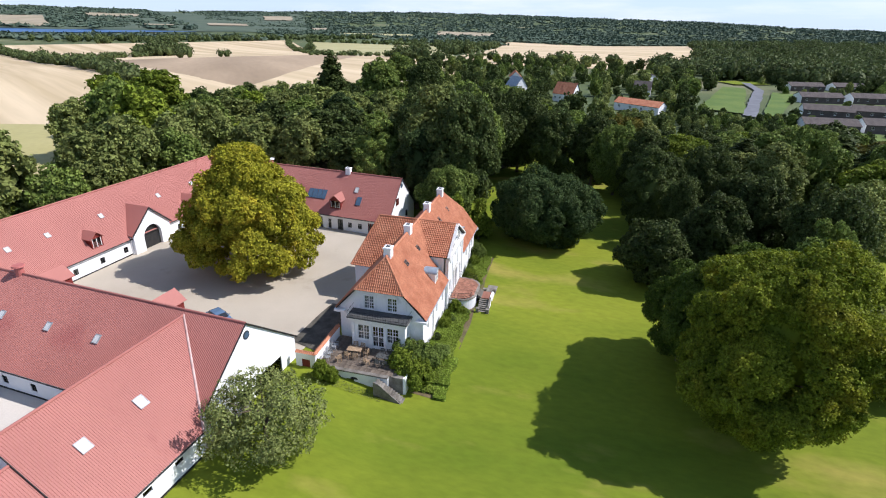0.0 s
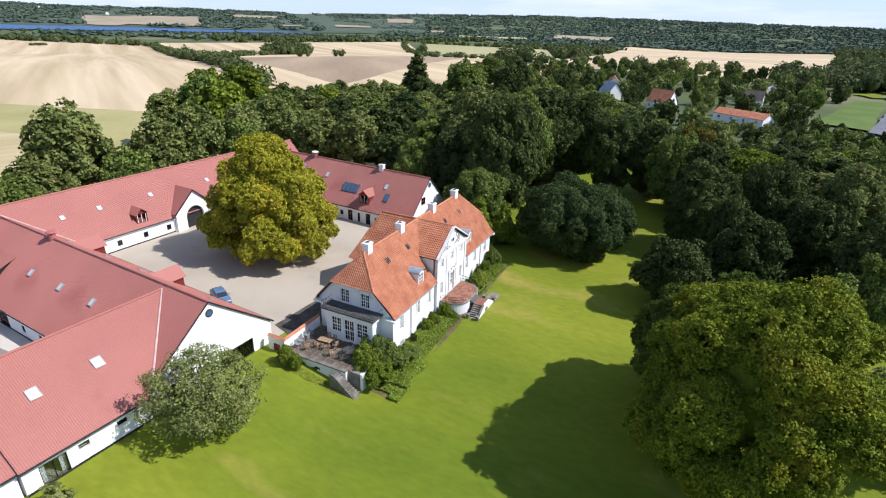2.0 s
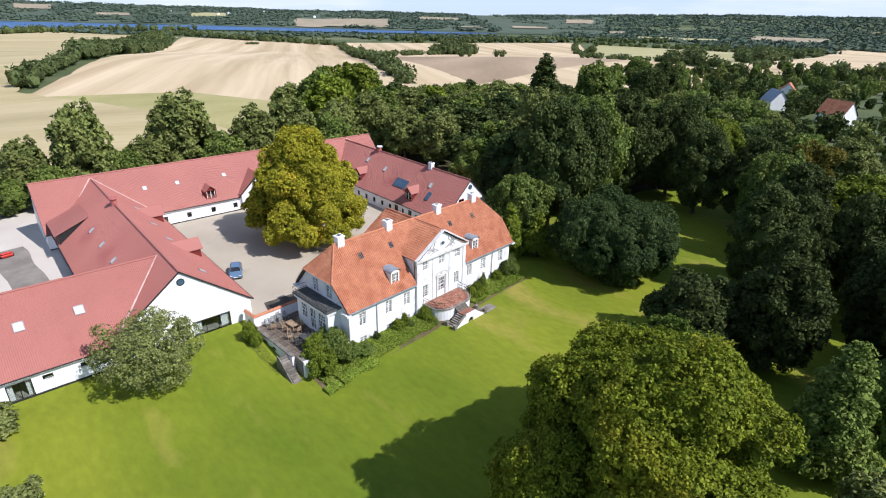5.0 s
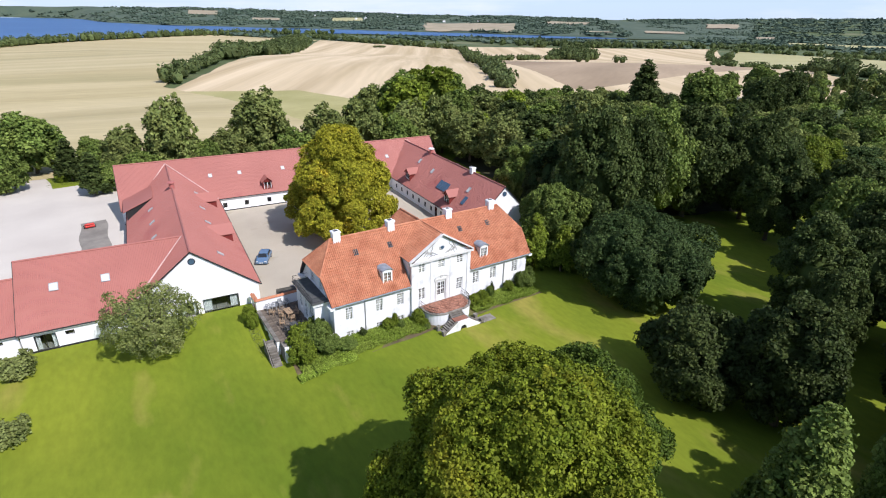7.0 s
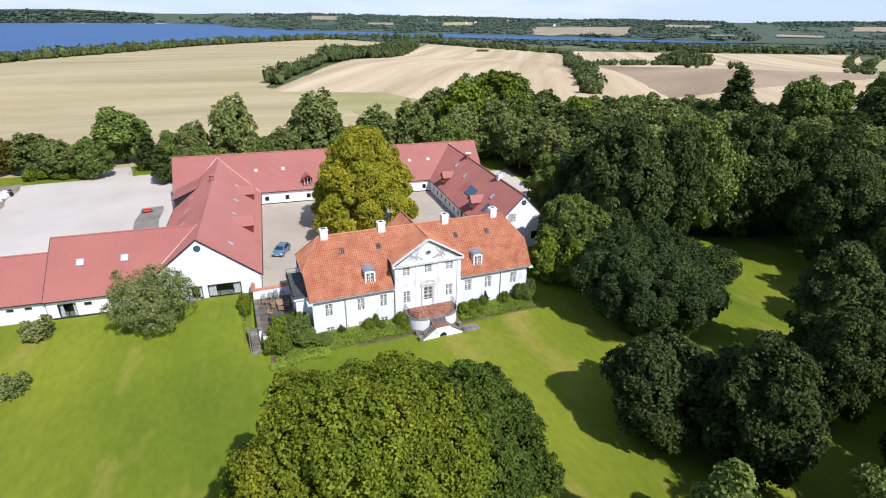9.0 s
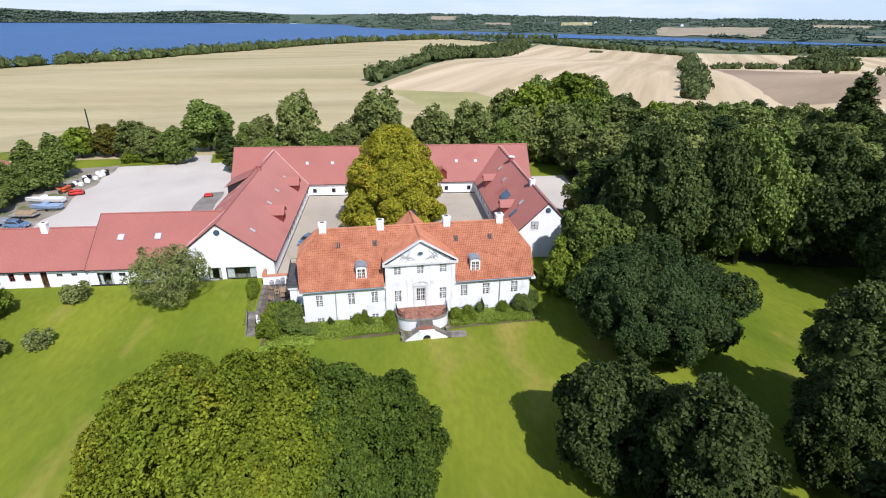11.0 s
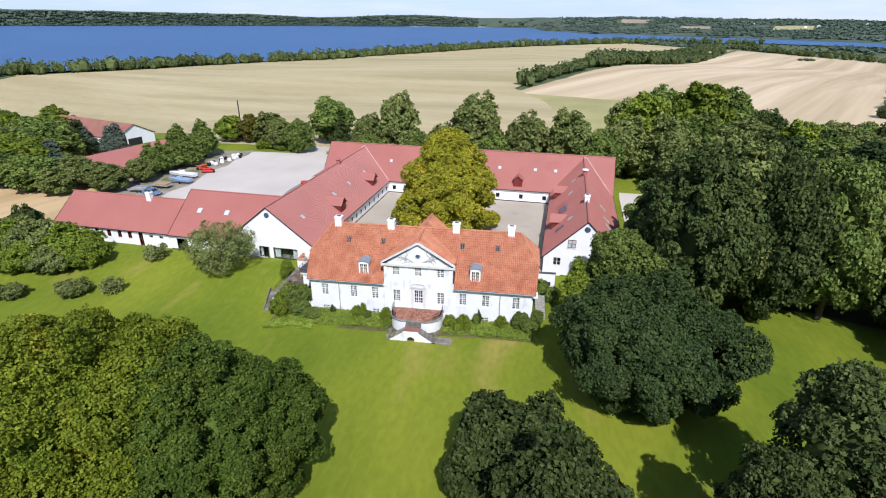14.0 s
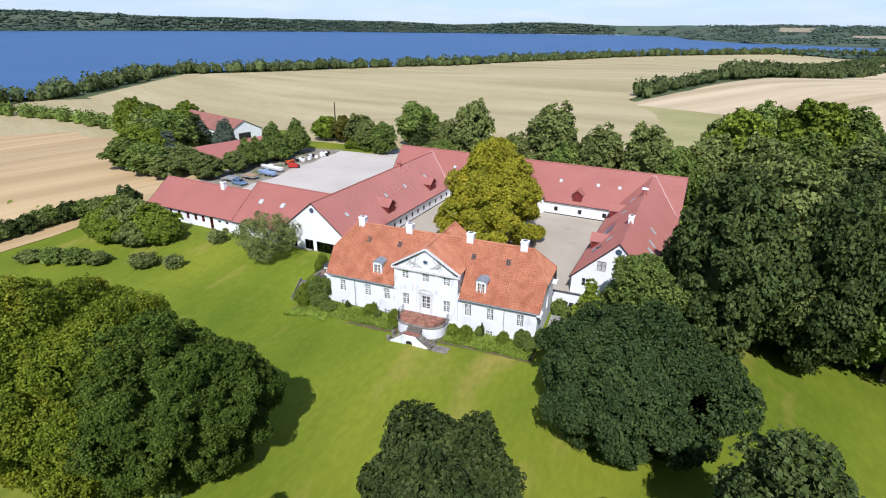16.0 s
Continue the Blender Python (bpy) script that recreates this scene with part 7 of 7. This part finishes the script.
wk = chair(M_GREYBOX, "pale grey garden chair stacked by the wall", "stacked chairs")
wk.matrix_world = pose(-18.8, 10.1, TZ, 0, 0, 10)
for x, y, z, r in ((-18.8, 10.1, 0.16, 12), (-18.8, 10.08, 0.32, 9), (-19.6, 10.2, 0, -20), (-17.9, 10.2, 0, 15), (-20.4, 10.1, 0, 0)):
    copy_at(wk, pose(x, y, TZ + z, 0, 0, r))

# ---- cars, boats and yard clutter ----


def car(m, paint, label):
    """A small family car: its nose along -y."""
    c = thing("car", m, label, "car", "")
    bm = B()
    prof = [(-2.08, 0.42), (-2.12, 0.62), (-2.0, 0.78), (-1.15, 0.95), (-0.45, 1.40), (0.1, 1.50), (1.2, 1.46), (1.75, 1.05), (2.02, 0.95), (2.08, 0.60), (2.02, 0.35), (-2.0, 0.30)]
    n = len(prof)
    rows = []
    for fx in (-1.0, -0.88, 0.88, 1.0):
        r_ = []
        for y, z in prof:
            w = 0.86 if z < 1.0 else 0.86 - 0.24 * min(1, (z - 0.95) / 0.5)
            zz = z if abs(fx) < 0.95 else z - 0.05
            r_.append(bm.verts.new((fx * w, y * (0.985 if abs(fx) > 0.95 else 1), zz)))
        rows.append(r_)
    for a, b in zip(rows, rows[1:]):
        for i in range(n):
            j = (i + 1) % n
            bm.faces.new((a[i], a[j], b[j], b[i]))
    bm.faces.new(rows[0][::-1])
    bm.faces.new(rows[-1])
    part("body", bm, paint, c)
    for nm, pts in (("windscreen", [(-1.08, 0.985), (-0.48, 1.385)]), ("rear_window", [(1.28, 1.42), (1.70, 1.10)])):
        b2 = B()
        (y0, z0), (y1, z1) = pts
        w0 = 0.70 if nm == "windscreen" else 0.58
        w1 = 0.58 if nm == "windscreen" else 0.68
        off = Vector((0, -0.012 if nm == "windscreen" else 0.012, 0.014))
        prism(b2, [Vector(p) + off for p in ((-w0, y0, z0), (w0, y0, z0), (w1, y1, z1), (-w1, y1, z1))], (0, 0, 0.008))
        part(nm, b2, M_CARGLASS, c)
    for s in (-1, 1):
        b2 = B()
        prism(b2, [(s * 0.815, -0.80, 1.0), (s * 0.70, -0.36, 1.34), (s * 0.69, 1.12, 1.36), (s * 0.80, 1.50, 1.02)], (s * 0.02, 0, 0))
        part("side_window", b2, M_CARGLASS, c)
        for y in (-1.32, 1.30):
            wheel = part("wheel", tube(B(), (s * 0.70, y, 0.31), (s * 0.885, y, 0.31), 0.31, 0.31, 20), M_TYRE, c)
            part("rim", tube(B(), (s * 0.88, y, 0.31), (s * 0.895, y, 0.31), 0.20, 0.19, 14), M_RIM, wheel)
        part("headlight", bevelled(box(B(), s * 0.62 - 0.16, s * 0.62 + 0.16, -2.10, -1.98, 0.64, 0.76), 0.02), M_SKYGLASS, c)
        part("mirror", bevelled(box(B(), s * 0.93 - 0.09, s * 0.93 + 0.09, -0.72, -0.62, 0.98, 1.10), 0.02), paint, c)
    part("number_plate", box(B(), -0.25, 0.25, -2.135, -2.122, 0.46, 0.57), M_TRIM, c)
    return c


car(pose(-16.2, 26.9, 1.53, 0, 0, -27), M_CARBLUE, "silver-blue estate car parked on the courtyard gravel")
car(pose(-69.6, 42.8, 1.53, 0, 0, 80), M_CARBLUE, "pale blue car parked in the yard")
car(pose(-45.5, 29.5, 1.53, 0, 0, 70), M_CARWHITE, "white car parked behind the barn wing")


def boat(m, hull, deck, label, L_=5.5):
    b_ = thing("boat", m, label, "boat", "laid-up boats")
    bm = B()
    rings = []
    for i in range(9):
        t = i / 8
        w = 0.95 * (1 - max(0, (t - 0.45) / 0.55) ** 2.2)
        rings.append([bm.verts.new((x, -L_ / 2 + L_ * t, z)) for x, z in ((-w, 1.15), (-w * 0.8, 0.6), (0, 0.38 + 0.25 * t * t), (w * 0.8, 0.6), (w, 1.15))])
    for a, c in zip(rings, rings[1:]):
        for i in range(4):
            bm.faces.new((a[i], a[i + 1], c[i + 1], c[i]))
    bm.faces.new(rings[0])
    part("hull", bm, hull, b_)
    bm = B()
    top = [(-0.93, -L_ / 2, 1.15), (0.93, -L_ / 2, 1.15), (0.95, 0, 1.15), (0.55, L_ * 0.33, 1.2), (0, L_ * 0.48, 1.22), (-0.55, L_ * 0.33, 1.2), (-0.95, 0, 1.15)]
    prism(bm, top, (0, 0, 0.07))
    part("deck", bm, deck, b_)
    bm = B()
    prism(bm, [(-0.6, -0.6, 1.22), (-0.6, 0.9, 1.22), (-0.6, 0.3, 1.75), (-0.6, -0.5, 1.75)], (1.2, 0, 0))
    part("cabin", bevelled(bm, 0.06), deck, b_)
    tr = B()
    box(tr, -0.5, 0.5, -L_ * 0.4, L_ * 0.45, 0.28, 0.36)
    part("trailer", tr, M_GREYBOX, b_)
    for s in (-1, 1):
        part("wheel", tube(B(), (s * 0.75, -0.5, 0.28), (s * 0.92, -0.5, 0.28), 0.28, 0.28, 16), M_TYRE, b_)
    return b_


boat(pose(-71.4, 57.2, 1.53, 0, 0, 80), M_CARWHITE, M_TRIM, "white motor boat on a trailer in the yard", 8.0)
boat(pose(-69.0, 52.4, 1.53, 0, 0, 84), M_TARP, M_TARP, "boat under a pale blue tarpaulin in the yard", 6.0)


def flat_trailer(m, load, label):
    t = thing("flat_trailer", m, label, "trailer", "parked trailers")
    part("bed", box(B(), -1.1, 1.1, -2.4, 2.4, 0.62, 0.75), M_GREYWOOD, t)
    part("drawbar", tube(B(), (0, 2.3, 0.55), (0, 3.6, 0.5), 0.05, 0.05, 8), M_GREYBOX, t)
    for s in (-1, 1):
        for y in (-0.6, 0.3):
            part("wheel", tube(B(), (s * 0.95, y, 0.31), (s * 1.12, y, 0.31), 0.31, 0.31, 16), M_TYRE, t)
    b2 = bevelled(box(B(), -0.9, 0.9, -2.0, 1.2, 0.75, 1.25), 0.08)
    part("load", b2, load, t)


flat_trailer(pose(-71.0, 48.4, 1.53, 0, 0, 82), M_TEAK, "flat trailer with boards in the yard")
flat_trailer(pose(-73.8, 44.6, 1.53, 0, 0, 95), M_GREYBOX, "flat trailer with a grey load in the yard")


def machine(m, paint, label):
    """A tractor-drawn implement: frame, drum, tines and wheels."""
    t = thing("farm_implement", m, label, "farm machine", "farm implements")
    bm = B()
    box(bm, -1.3, 1.3, -0.12, 0.12, 0.75, 0.98)
    box(bm, -0.12, 0.12, -0.1, 1.8, 0.70, 0.90)
    part("frame", bm, paint, t)
    part("drum", tube(B(), (-1.25, -0.5, 0.6), (1.25, -0.5, 0.6), 0.34, 0.34, 14), paint, t)
    part("hood", bevelled(box(B(), -1.2, 1.2, -1.0, -0.2, 1.0, 1.35), 0.1), paint, t)
    for s in (-1, 1):
        part("wheel", tube(B(), (s * 1.3, 0.0, 0.42), (s * 1.52, 0.0, 0.42), 0.42, 0.42, 18), M_TYRE, t)


machine(pose(-67.4, 62.2, 1.53, 0, 0, 20), M_REDPAINT, "bright red farm implement parked in the yard")
machine(pose(-71.0, 65.0, 1.53, 0, 0, 80), M_ORANGE, "orange farm implement parked in the yard")
machine(pose(-38.9, 56.6, 1.53, 0, 0, 10) @ Matrix.Diagonal((0.6, 0.6, 0.7, 1)), M_REDPAINT, "red farm implement beside the stable wall")
bag_me = {}
rng = random.Random(13)
for i in range(16):
    x, y = -70.2 + i * 0.12 + rng.uniform(-1.6, 1.8), 68.5 + i * 0.8
    b_ = thing("storage_bag", pose(x, y, 1.53, 0, 0, rng.uniform(0, 90)), "white filled bulk bag stored in the yard" if i % 3 else "black wrapped bale stored in the yard", "bag", "stored bags")
    key = i % 3
    if key not in bag_me:
        bm = bevelled(box(B(), -0.48, 0.48, -0.48, 0.48, 0, 0.95), 0.16, 2)
        for v in bm.verts:
            v.co.x += 0.05 * noise.noise(v.co * 2 + Vector((key, 0, 0)))
            v.co.y += 0.05 * noise.noise(v.co * 2 + Vector((0, key, 0)))
        bag_me[key] = bpy.data.meshes.new("sack")
        bm.to_mesh(bag_me[key])
        bag_me[key].materials.append(M_TRIM if key else M_TYRE)
    part("sack", bag_me[key], None, b_)
    part("loop", tube(B(), (-0.3, 0, 0.93), (0.3, 0, 1.02), 0.03, 0.03, 6), M_TRIM, b_)

# utility post
post = thing("utility_post", pose(-78.4, 101.5, height(-78.4, 101.5)), "dark weathered wooden post at the field's edge", "post")
part("shaft", tube(B(), (0, 0, -0.5), (0, 0, 12.6), 0.22, 0.17, 10), M_BLACK, post)
part("cap", tube(B(), (0, 0, 12.6), (0, 0, 12.72), 0.2, 0.12, 10), M_LEAD, post)

# ---- sheds and village houses ----


def gabled(name, m, L_, W, ze, zr, roof_m, label, category="shed", windows=0, dark_door=False, wall_m=None):
    h = thing(name, m, label, category)
    zb = -1.0
    wall_m = wall_m or M_WHITE
    ops = []
    if windows:
        for i in range(windows):
            ops.append((L_ * (i + 0.5) / windows - 0.55, 0.9, 1.1, 1.1))
    for s, rot in ((-1, 0), (1, 180)):
        w_ = part("wall", wall_mesh(L_, zb, ze - 0.05, 0.25, [(o[0], o[0] + o[2], o[1], o[1] + o[3]) for o in ops]), wall_m, h)
        wm_ = pose(0 if s < 0 else L_, s * (W / 2 - 0.2), 0, 0, 0, rot)
        w_.matrix_local = wm_
        for o in ops:
            window(h, wm_ @ pose(o[0], 0.08, o[1]), o[2], o[3], 2, 1)
    for x, d in ((-0.004, 0.25), (L_ - 0.246, 0.25)):
        bm = B()
        prism(bm, [(x, -W / 2 + 0.204, zb), (x, W / 2 - 0.204, zb), (x, W / 2 - 0.204, ze - 0.05), (x, 0, zr - 0.12), (x, -W / 2 + 0.204, ze - 0.05)], (d, 0, 0))
        part("gable", bm, M_WHITE, h)
    if dark_door:
        # gable stays closed; a black panel paints the opening's shade on it
        part("doorway", box(B(), L_ + 0.008, L_ + 0.034, -2.6, 2.0, 0, 3.2), M_BLACK, h, "black panel painting the shade of an open barn doorway")
    for s in (-1, 1):
        pts = [(-0.3, s * (W / 2 + 0.1), ze), (L_ + 0.3, s * (W / 2 + 0.1), ze), (L_ + 0.3, 0, zr), (-0.3, 0, zr)]
        part("roof", slope(pts, 0.5, 99.0, 0.04, 0.0), roof_m, h)
        part("roof_boarding", slab(pts, 0.12), M_BLACK, h)
    return h


gabled("barn", pose(-143, 101, 0.4, 0, 0, -18), 37, 13.5, 3.9, 7.4, M_BARNROOF, "white barn with a red roof and dark doorway", "barn", dark_door=True)
gabled("low_barn", pose(-97.5, 54.5, 0.9, 0, 0, 73), 26, 18.0, 2.4, 5.0, M_RED, "low red-roofed barn among trees", "barn")
VILLAGE = [
    (218, -12, 62, 11, 8.5, 3.2, 8.8, M_TILE, "white village house with a steep red roof"), (206, -32, -123, 22, 8, 2.8, 5.0, M_TILE, "long white bungalow with a red tile roof"),
    (262, -52, 80, 9, 8, 3.0, 7.4, M_DARKROOF, "white house with a steep dark roof"), (240, 18, 40, 10, 8, 3.2, 8.2, M_ZINC, "pale house with a grey roof among trees"),
    (296, 28, 10, 12, 8, 2.8, 6.5, M_TILE, "white house with a red roof among trees"), (330, -60, 30, 12, 9, 2.8, 6.0, M_DARKROOF, "white house with a dark roof among trees"),
]
for hx, hy, hr, hl in ((176, -100, -85, 20), (221, -115, -98, 20), (274, -130, -80, 22), (226, -137, -95, 20), (183, -124, -88, 20), (282, -158, -80, 20), (335, -143, -75, 22), (345, -172, -75, 20), (232, -160, -92, 20), (190, -148, -90, 20)):
    VILLAGE.append((hx, hy, hr, hl, 9.5, 2.6, 4.8, M_DARKROOF, "long dark-roofed bungalow on the estate"))
for x, y, r, l_, w_, ze, zr, rm, lab in VILLAGE:
    gabled("village_house", pose(x, y, height(x, y), 0, 0, r), l_, w_, ze, zr, rm, lab, "house", windows=4, wall_m=M_DARKROOF if l_ >= 20 and rm is M_DARKROOF else None)
sheet("village_road", [(198, -90.5), (203.5, -86), (319.5, -120), (314.5, -124.5)], 6, 20, 0.25, M_ROAD, "curving grey asphalt village road", wobble=0.8)
sheet("village_road", [(314.5, -124.5), (319.5, -120), (366, -123.5), (364.5, -129)], 4, 10, 0.25, M_ROAD, "curving grey asphalt village road")
sheet("village_green", [(208, -88), (218, -70), (330, -104), (325, -117)], 10, 14, 0.22, M_VERGE, "bright mown verge beside the village road", wobble=1.0)
sheet("village_green", [(200, -100), (212, -97), (310, -128), (305, -140)], 10, 14, 0.22, M_VERGE, "bright mown verge beside the village road", wobble=1.0)

sheet("village_green", [(350, -116), (368, -108), (384, -132), (362, -142)], 8, 8, 0.22, M_LAWN, "bright mown verge beside the village road", wobble=1.0)
sheet("village_green", [(132, -96), (168, -98), (172, -126), (130, -126)], 8, 8, 0.22, M_VERGE, "mown garden lawn below the estate", wobble=1.5)

# farm buildings far off on the rises beyond the lake
for a, r, L_, turn in ((24.4, 3480, 46, 70), (25.3, 3560, 34, 60), (20.4, 3820, 40, 80), (36.6, 3330, 30, 40), (33.2, 3400, 26, 65), (28.5, 3900, 36, 55)):
    x, y = r * math.sin(radians(a)), r * math.cos(radians(a))
    gabled("farm_building", pose(x, y, far_height(a, r) - 0.5, 0, 0, turn), L_, 15, 8, 14, M_GREYBOX if L_ > 30 else M_BARNROOF, "pale farm building on a far rise", "house")

# ---- bushes and planting ----
BUSH = [
    (crown_mesh("foliage", 301, 1.0, 1.7, 0.0, 26, 2600, 0.15, L_MID, "round"), "rounded mid-green leafy garden bush"),
    (crown_mesh("foliage", 302, 1.0, 1.7, 0.0, 26, 2600, 0.15, L_DARK, "round"), "rounded dark green leafy garden bush"),
    (crown_mesh("foliage", 303, 1.0, 1.7, 0.0, 26, 2200, 0.16, L_LIME, "round"), "loose yellow-green garden bush"),
    (crown_mesh("foliage", 304, 1.0, 1.7, 0.0, 26, 1500, 0.13, L_SILVER, "round", core=0.4), "thin silvery young bush"),
    (crown_mesh("foliage", 305, 1.0, 1.7, 0.0, 30, 3600, 0.12, L_OLIVE, "round"), "dense olive-green clipped bush"),
    (crown_mesh("foliage", 306, 1.0, 1.5, 0.0, 60, 9000, 0.062, L_LIME, "round", lobe_r=(0.12, 0.22)), "large fresh green shrub on the lawn"),
    (crown_mesh("foliage", 307, 1.0, 1.5, 0.0, 60, 9000, 0.062, L_OLIVE, "round", lobe_r=(0.12, 0.22)), "large olive-green shrub on the lawn"),
    (crown_mesh("foliage", 308, 1.0, 1.7, 0.0, 50, 8000, 0.070, L_LIME, "round", lobe_r=(0.12, 0.24)), "loose yellow-green garden shrub at the terrace"),
    (crown_mesh("foliage", 309, 1.0, 1.7, 0.0, 50, 8000, 0.070, L_MID, "round", lobe_r=(0.12, 0.24)), "leafy green garden shrub at the terrace"),
]
STEM = trunk_mesh(77, 0.9, 0.05, 5, 0.5)


def bush(x, y, k, r, h, group="", z=None):
    me_, lab = BUSH[k]
    return tree("bush", x, y, me_, STEM, lab, (r, r, h / 1.7), (x * 71 + y * 37) % 360, group, "bush", z)


for x, y, k, r, h in ((-52.1, -0.4, 4, 2.5, 2.6), (-47.1, 1.1, 3, 1.7, 2.5), (-46.8, 11.2, 3, 2.0, 2.6), (-60.5, -2.5, 4, 2.2, 2.2), (-64.0, -3.6, 0, 2.4, 2.6), (-68.0, -5.0, 0, 2.4, 2.6), (-72, -6.5, 4, 2.2, 2.2)):
    bush(x, y, k, r, h, "lawn bushes")
# the big shrubbery and the field hedge
for x, y, k, r, h in ((-60, 9.0, 5, 5.0, 7.0), (-65.5, 9.5, 6, 5.2, 7.4), (-70.5, 11.0, 5, 4.6, 6.6), (-56.5, 8.0, 5, 3.6, 5.6), (-74.5, 12.5, 6, 4.2, 5.8), (-66.0, 5.5, 5, 4.2, 5.4), (-60.5, 5.8, 6, 3.8, 5.0), (-71.5, 7.5, 5, 4.2, 5.2), (-75.0, 16.5, 1, 2.4, 6.6)):
    bush(x, y, k, r, h, "shrubbery")
rng = random.Random(17)
for i in range(26):
    t = i / 25
    x, y = -80 - 10 * t + rng.uniform(-1, 1) - 4 * math.sin(3 * t), 18 - 48 * t + rng.uniform(-1, 1)
    bush(x, y, rng.choice((0, 1, 4)), rng.uniform(1.9, 3.0), rng.uniform(2.6, 4.2), "field hedge")
for i in range(20):
    x, y = -66 + 26 * i / 19 + rng.uniform(-1, 1), 90.5 + 2.0 * math.sin(i) * 0.6 + (3 if i > 13 else 0)
    if -54.5 < x < -43.5:
        continue
    bush(x, y, rng.choice((0, 2, 2)), rng.uniform(1.3, 2.2), rng.uniform(1.6, 2.8), "yard hedge")
# terrace and facade planting
for x, y, k, r, h in ((-19.4, 0.0, 7, 2.0, 3.6), (-17.4, 0.4, 8, 2.2, 3.9), (-16.6, 2.4, 8, 1.6, 3.4), (-18.7, 1.6, 7, 2.1, 3.9), (-16.2, -1.0, 8, 1.4, 2.2), (-14.4, -1.6, 8, 1.2, 1.4), (-22.9, 9.6, 7, 1.0, 2.6), (-22.9, 8.4, 7, 0.8, 2.0),
                      (-11.9, -0.5, 1, 0.42, 1.4), (-8.4, -0.6, 7, 0.9, 1.5), (-7.5, -0.7, 7, 0.5, 2.2), (-6.9, -0.9, 8, 0.7, 1.1), (-4.3, -1.0, 7, 0.9, 1.9), (-3.9, -1.9, 7, 0.7, 1.0), (4.5, -1.3, 7, 0.9, 1.9), (5.4, -1.9, 2, 0.9, 1.2), (6.2, -1.0, 7, 1.0, 1.7), (6.9, -1.8, 2, 0.7, 0.9), (7.9, -0.5, 8, 0.55, 1.8), (8.3, -0.4, 1, 0.3, 2.4),
                      (11.2, -0.6, 7, 0.9, 1.7), (13.8, -0.6, 8, 1.2, 2.7), (14.7, -0.9, 8, 1.1, 2.0), (15.8, 0.6, 8, 1.0, 2.6), (16.6, 9.6, 0, 1.3, 3.0), (18.0, 8.0, 0, 1.0, 2.4), (-3.8, -2.6, 0, 0.5, 0.7)):
    bush(x, y, k, r, h, "facade planting")


def tussocks(name, region, n, seed, material, label, h=(0.15, 0.4), size=0.11):
    """Unmown growth: leaf tufts standing on the ground."""
    rr = np.random.default_rng(seed)
    P, N = [], []
    while len(P) < n:
        x, y = rr.uniform(region[0], region[1]), rr.uniform(region[2], region[3])
        wob = 0.5 * noise.noise((x * 0.5, 0, 0))
        if y < region[2] + 0.5 + wob or (abs(x) < 3.7 and y > -5.3):
            continue
        P.append((x, y, height(x, y) + rr.uniform(*h)))
        N.append((0, 0, 1))
    V = leaf_quads(rr, np.array(P), np.array(N, dtype=float), size)
    me_ = bpy.data.meshes.new(name)
    me_.from_pydata(V.tolist(), [], [list(range(4 * i, 4 * i + 4)) for i in range(len(P))])
    me_.materials.append(material)
    return tagged(new(name, me_), label, "plants", kind="stuff")


sheet("bed_soil", [(-20.8, -3.35), (15.5, -3.2), (15.5, 0.25), (-20.8, 0.25)], 60, 8, 0.045, M_BEDSOIL, "bare brown soil edge of the planting bed", wobble=0.5)
tussocks("herbaceous_bed", (-20.3, 15.2, -3.4, 0.2), 42000, 5, L_GRASS, "lush bed of long grass and herbs along the facade", (0.0, 0.42), 0.17)
tussocks("herbaceous_corner", (-21.0, -14.0, -4.1, -2.4), 11000, 8, L_GRASS, "lush corner of long grass and herbs below the terrace bushes", (0.0, 0.38), 0.17)
tussocks("terrace_border", (-23.6, -22.4, 2.0, 11.5), 700, 6, L_OLIVE, "low border plants at the terrace wall", (0.05, 0.2))
tussocks("yard_verge", (-46, -34.5, 88, 97), 1500, 7, L_OLIVE, "rough grass verge beside the track", (0.05, 0.25))
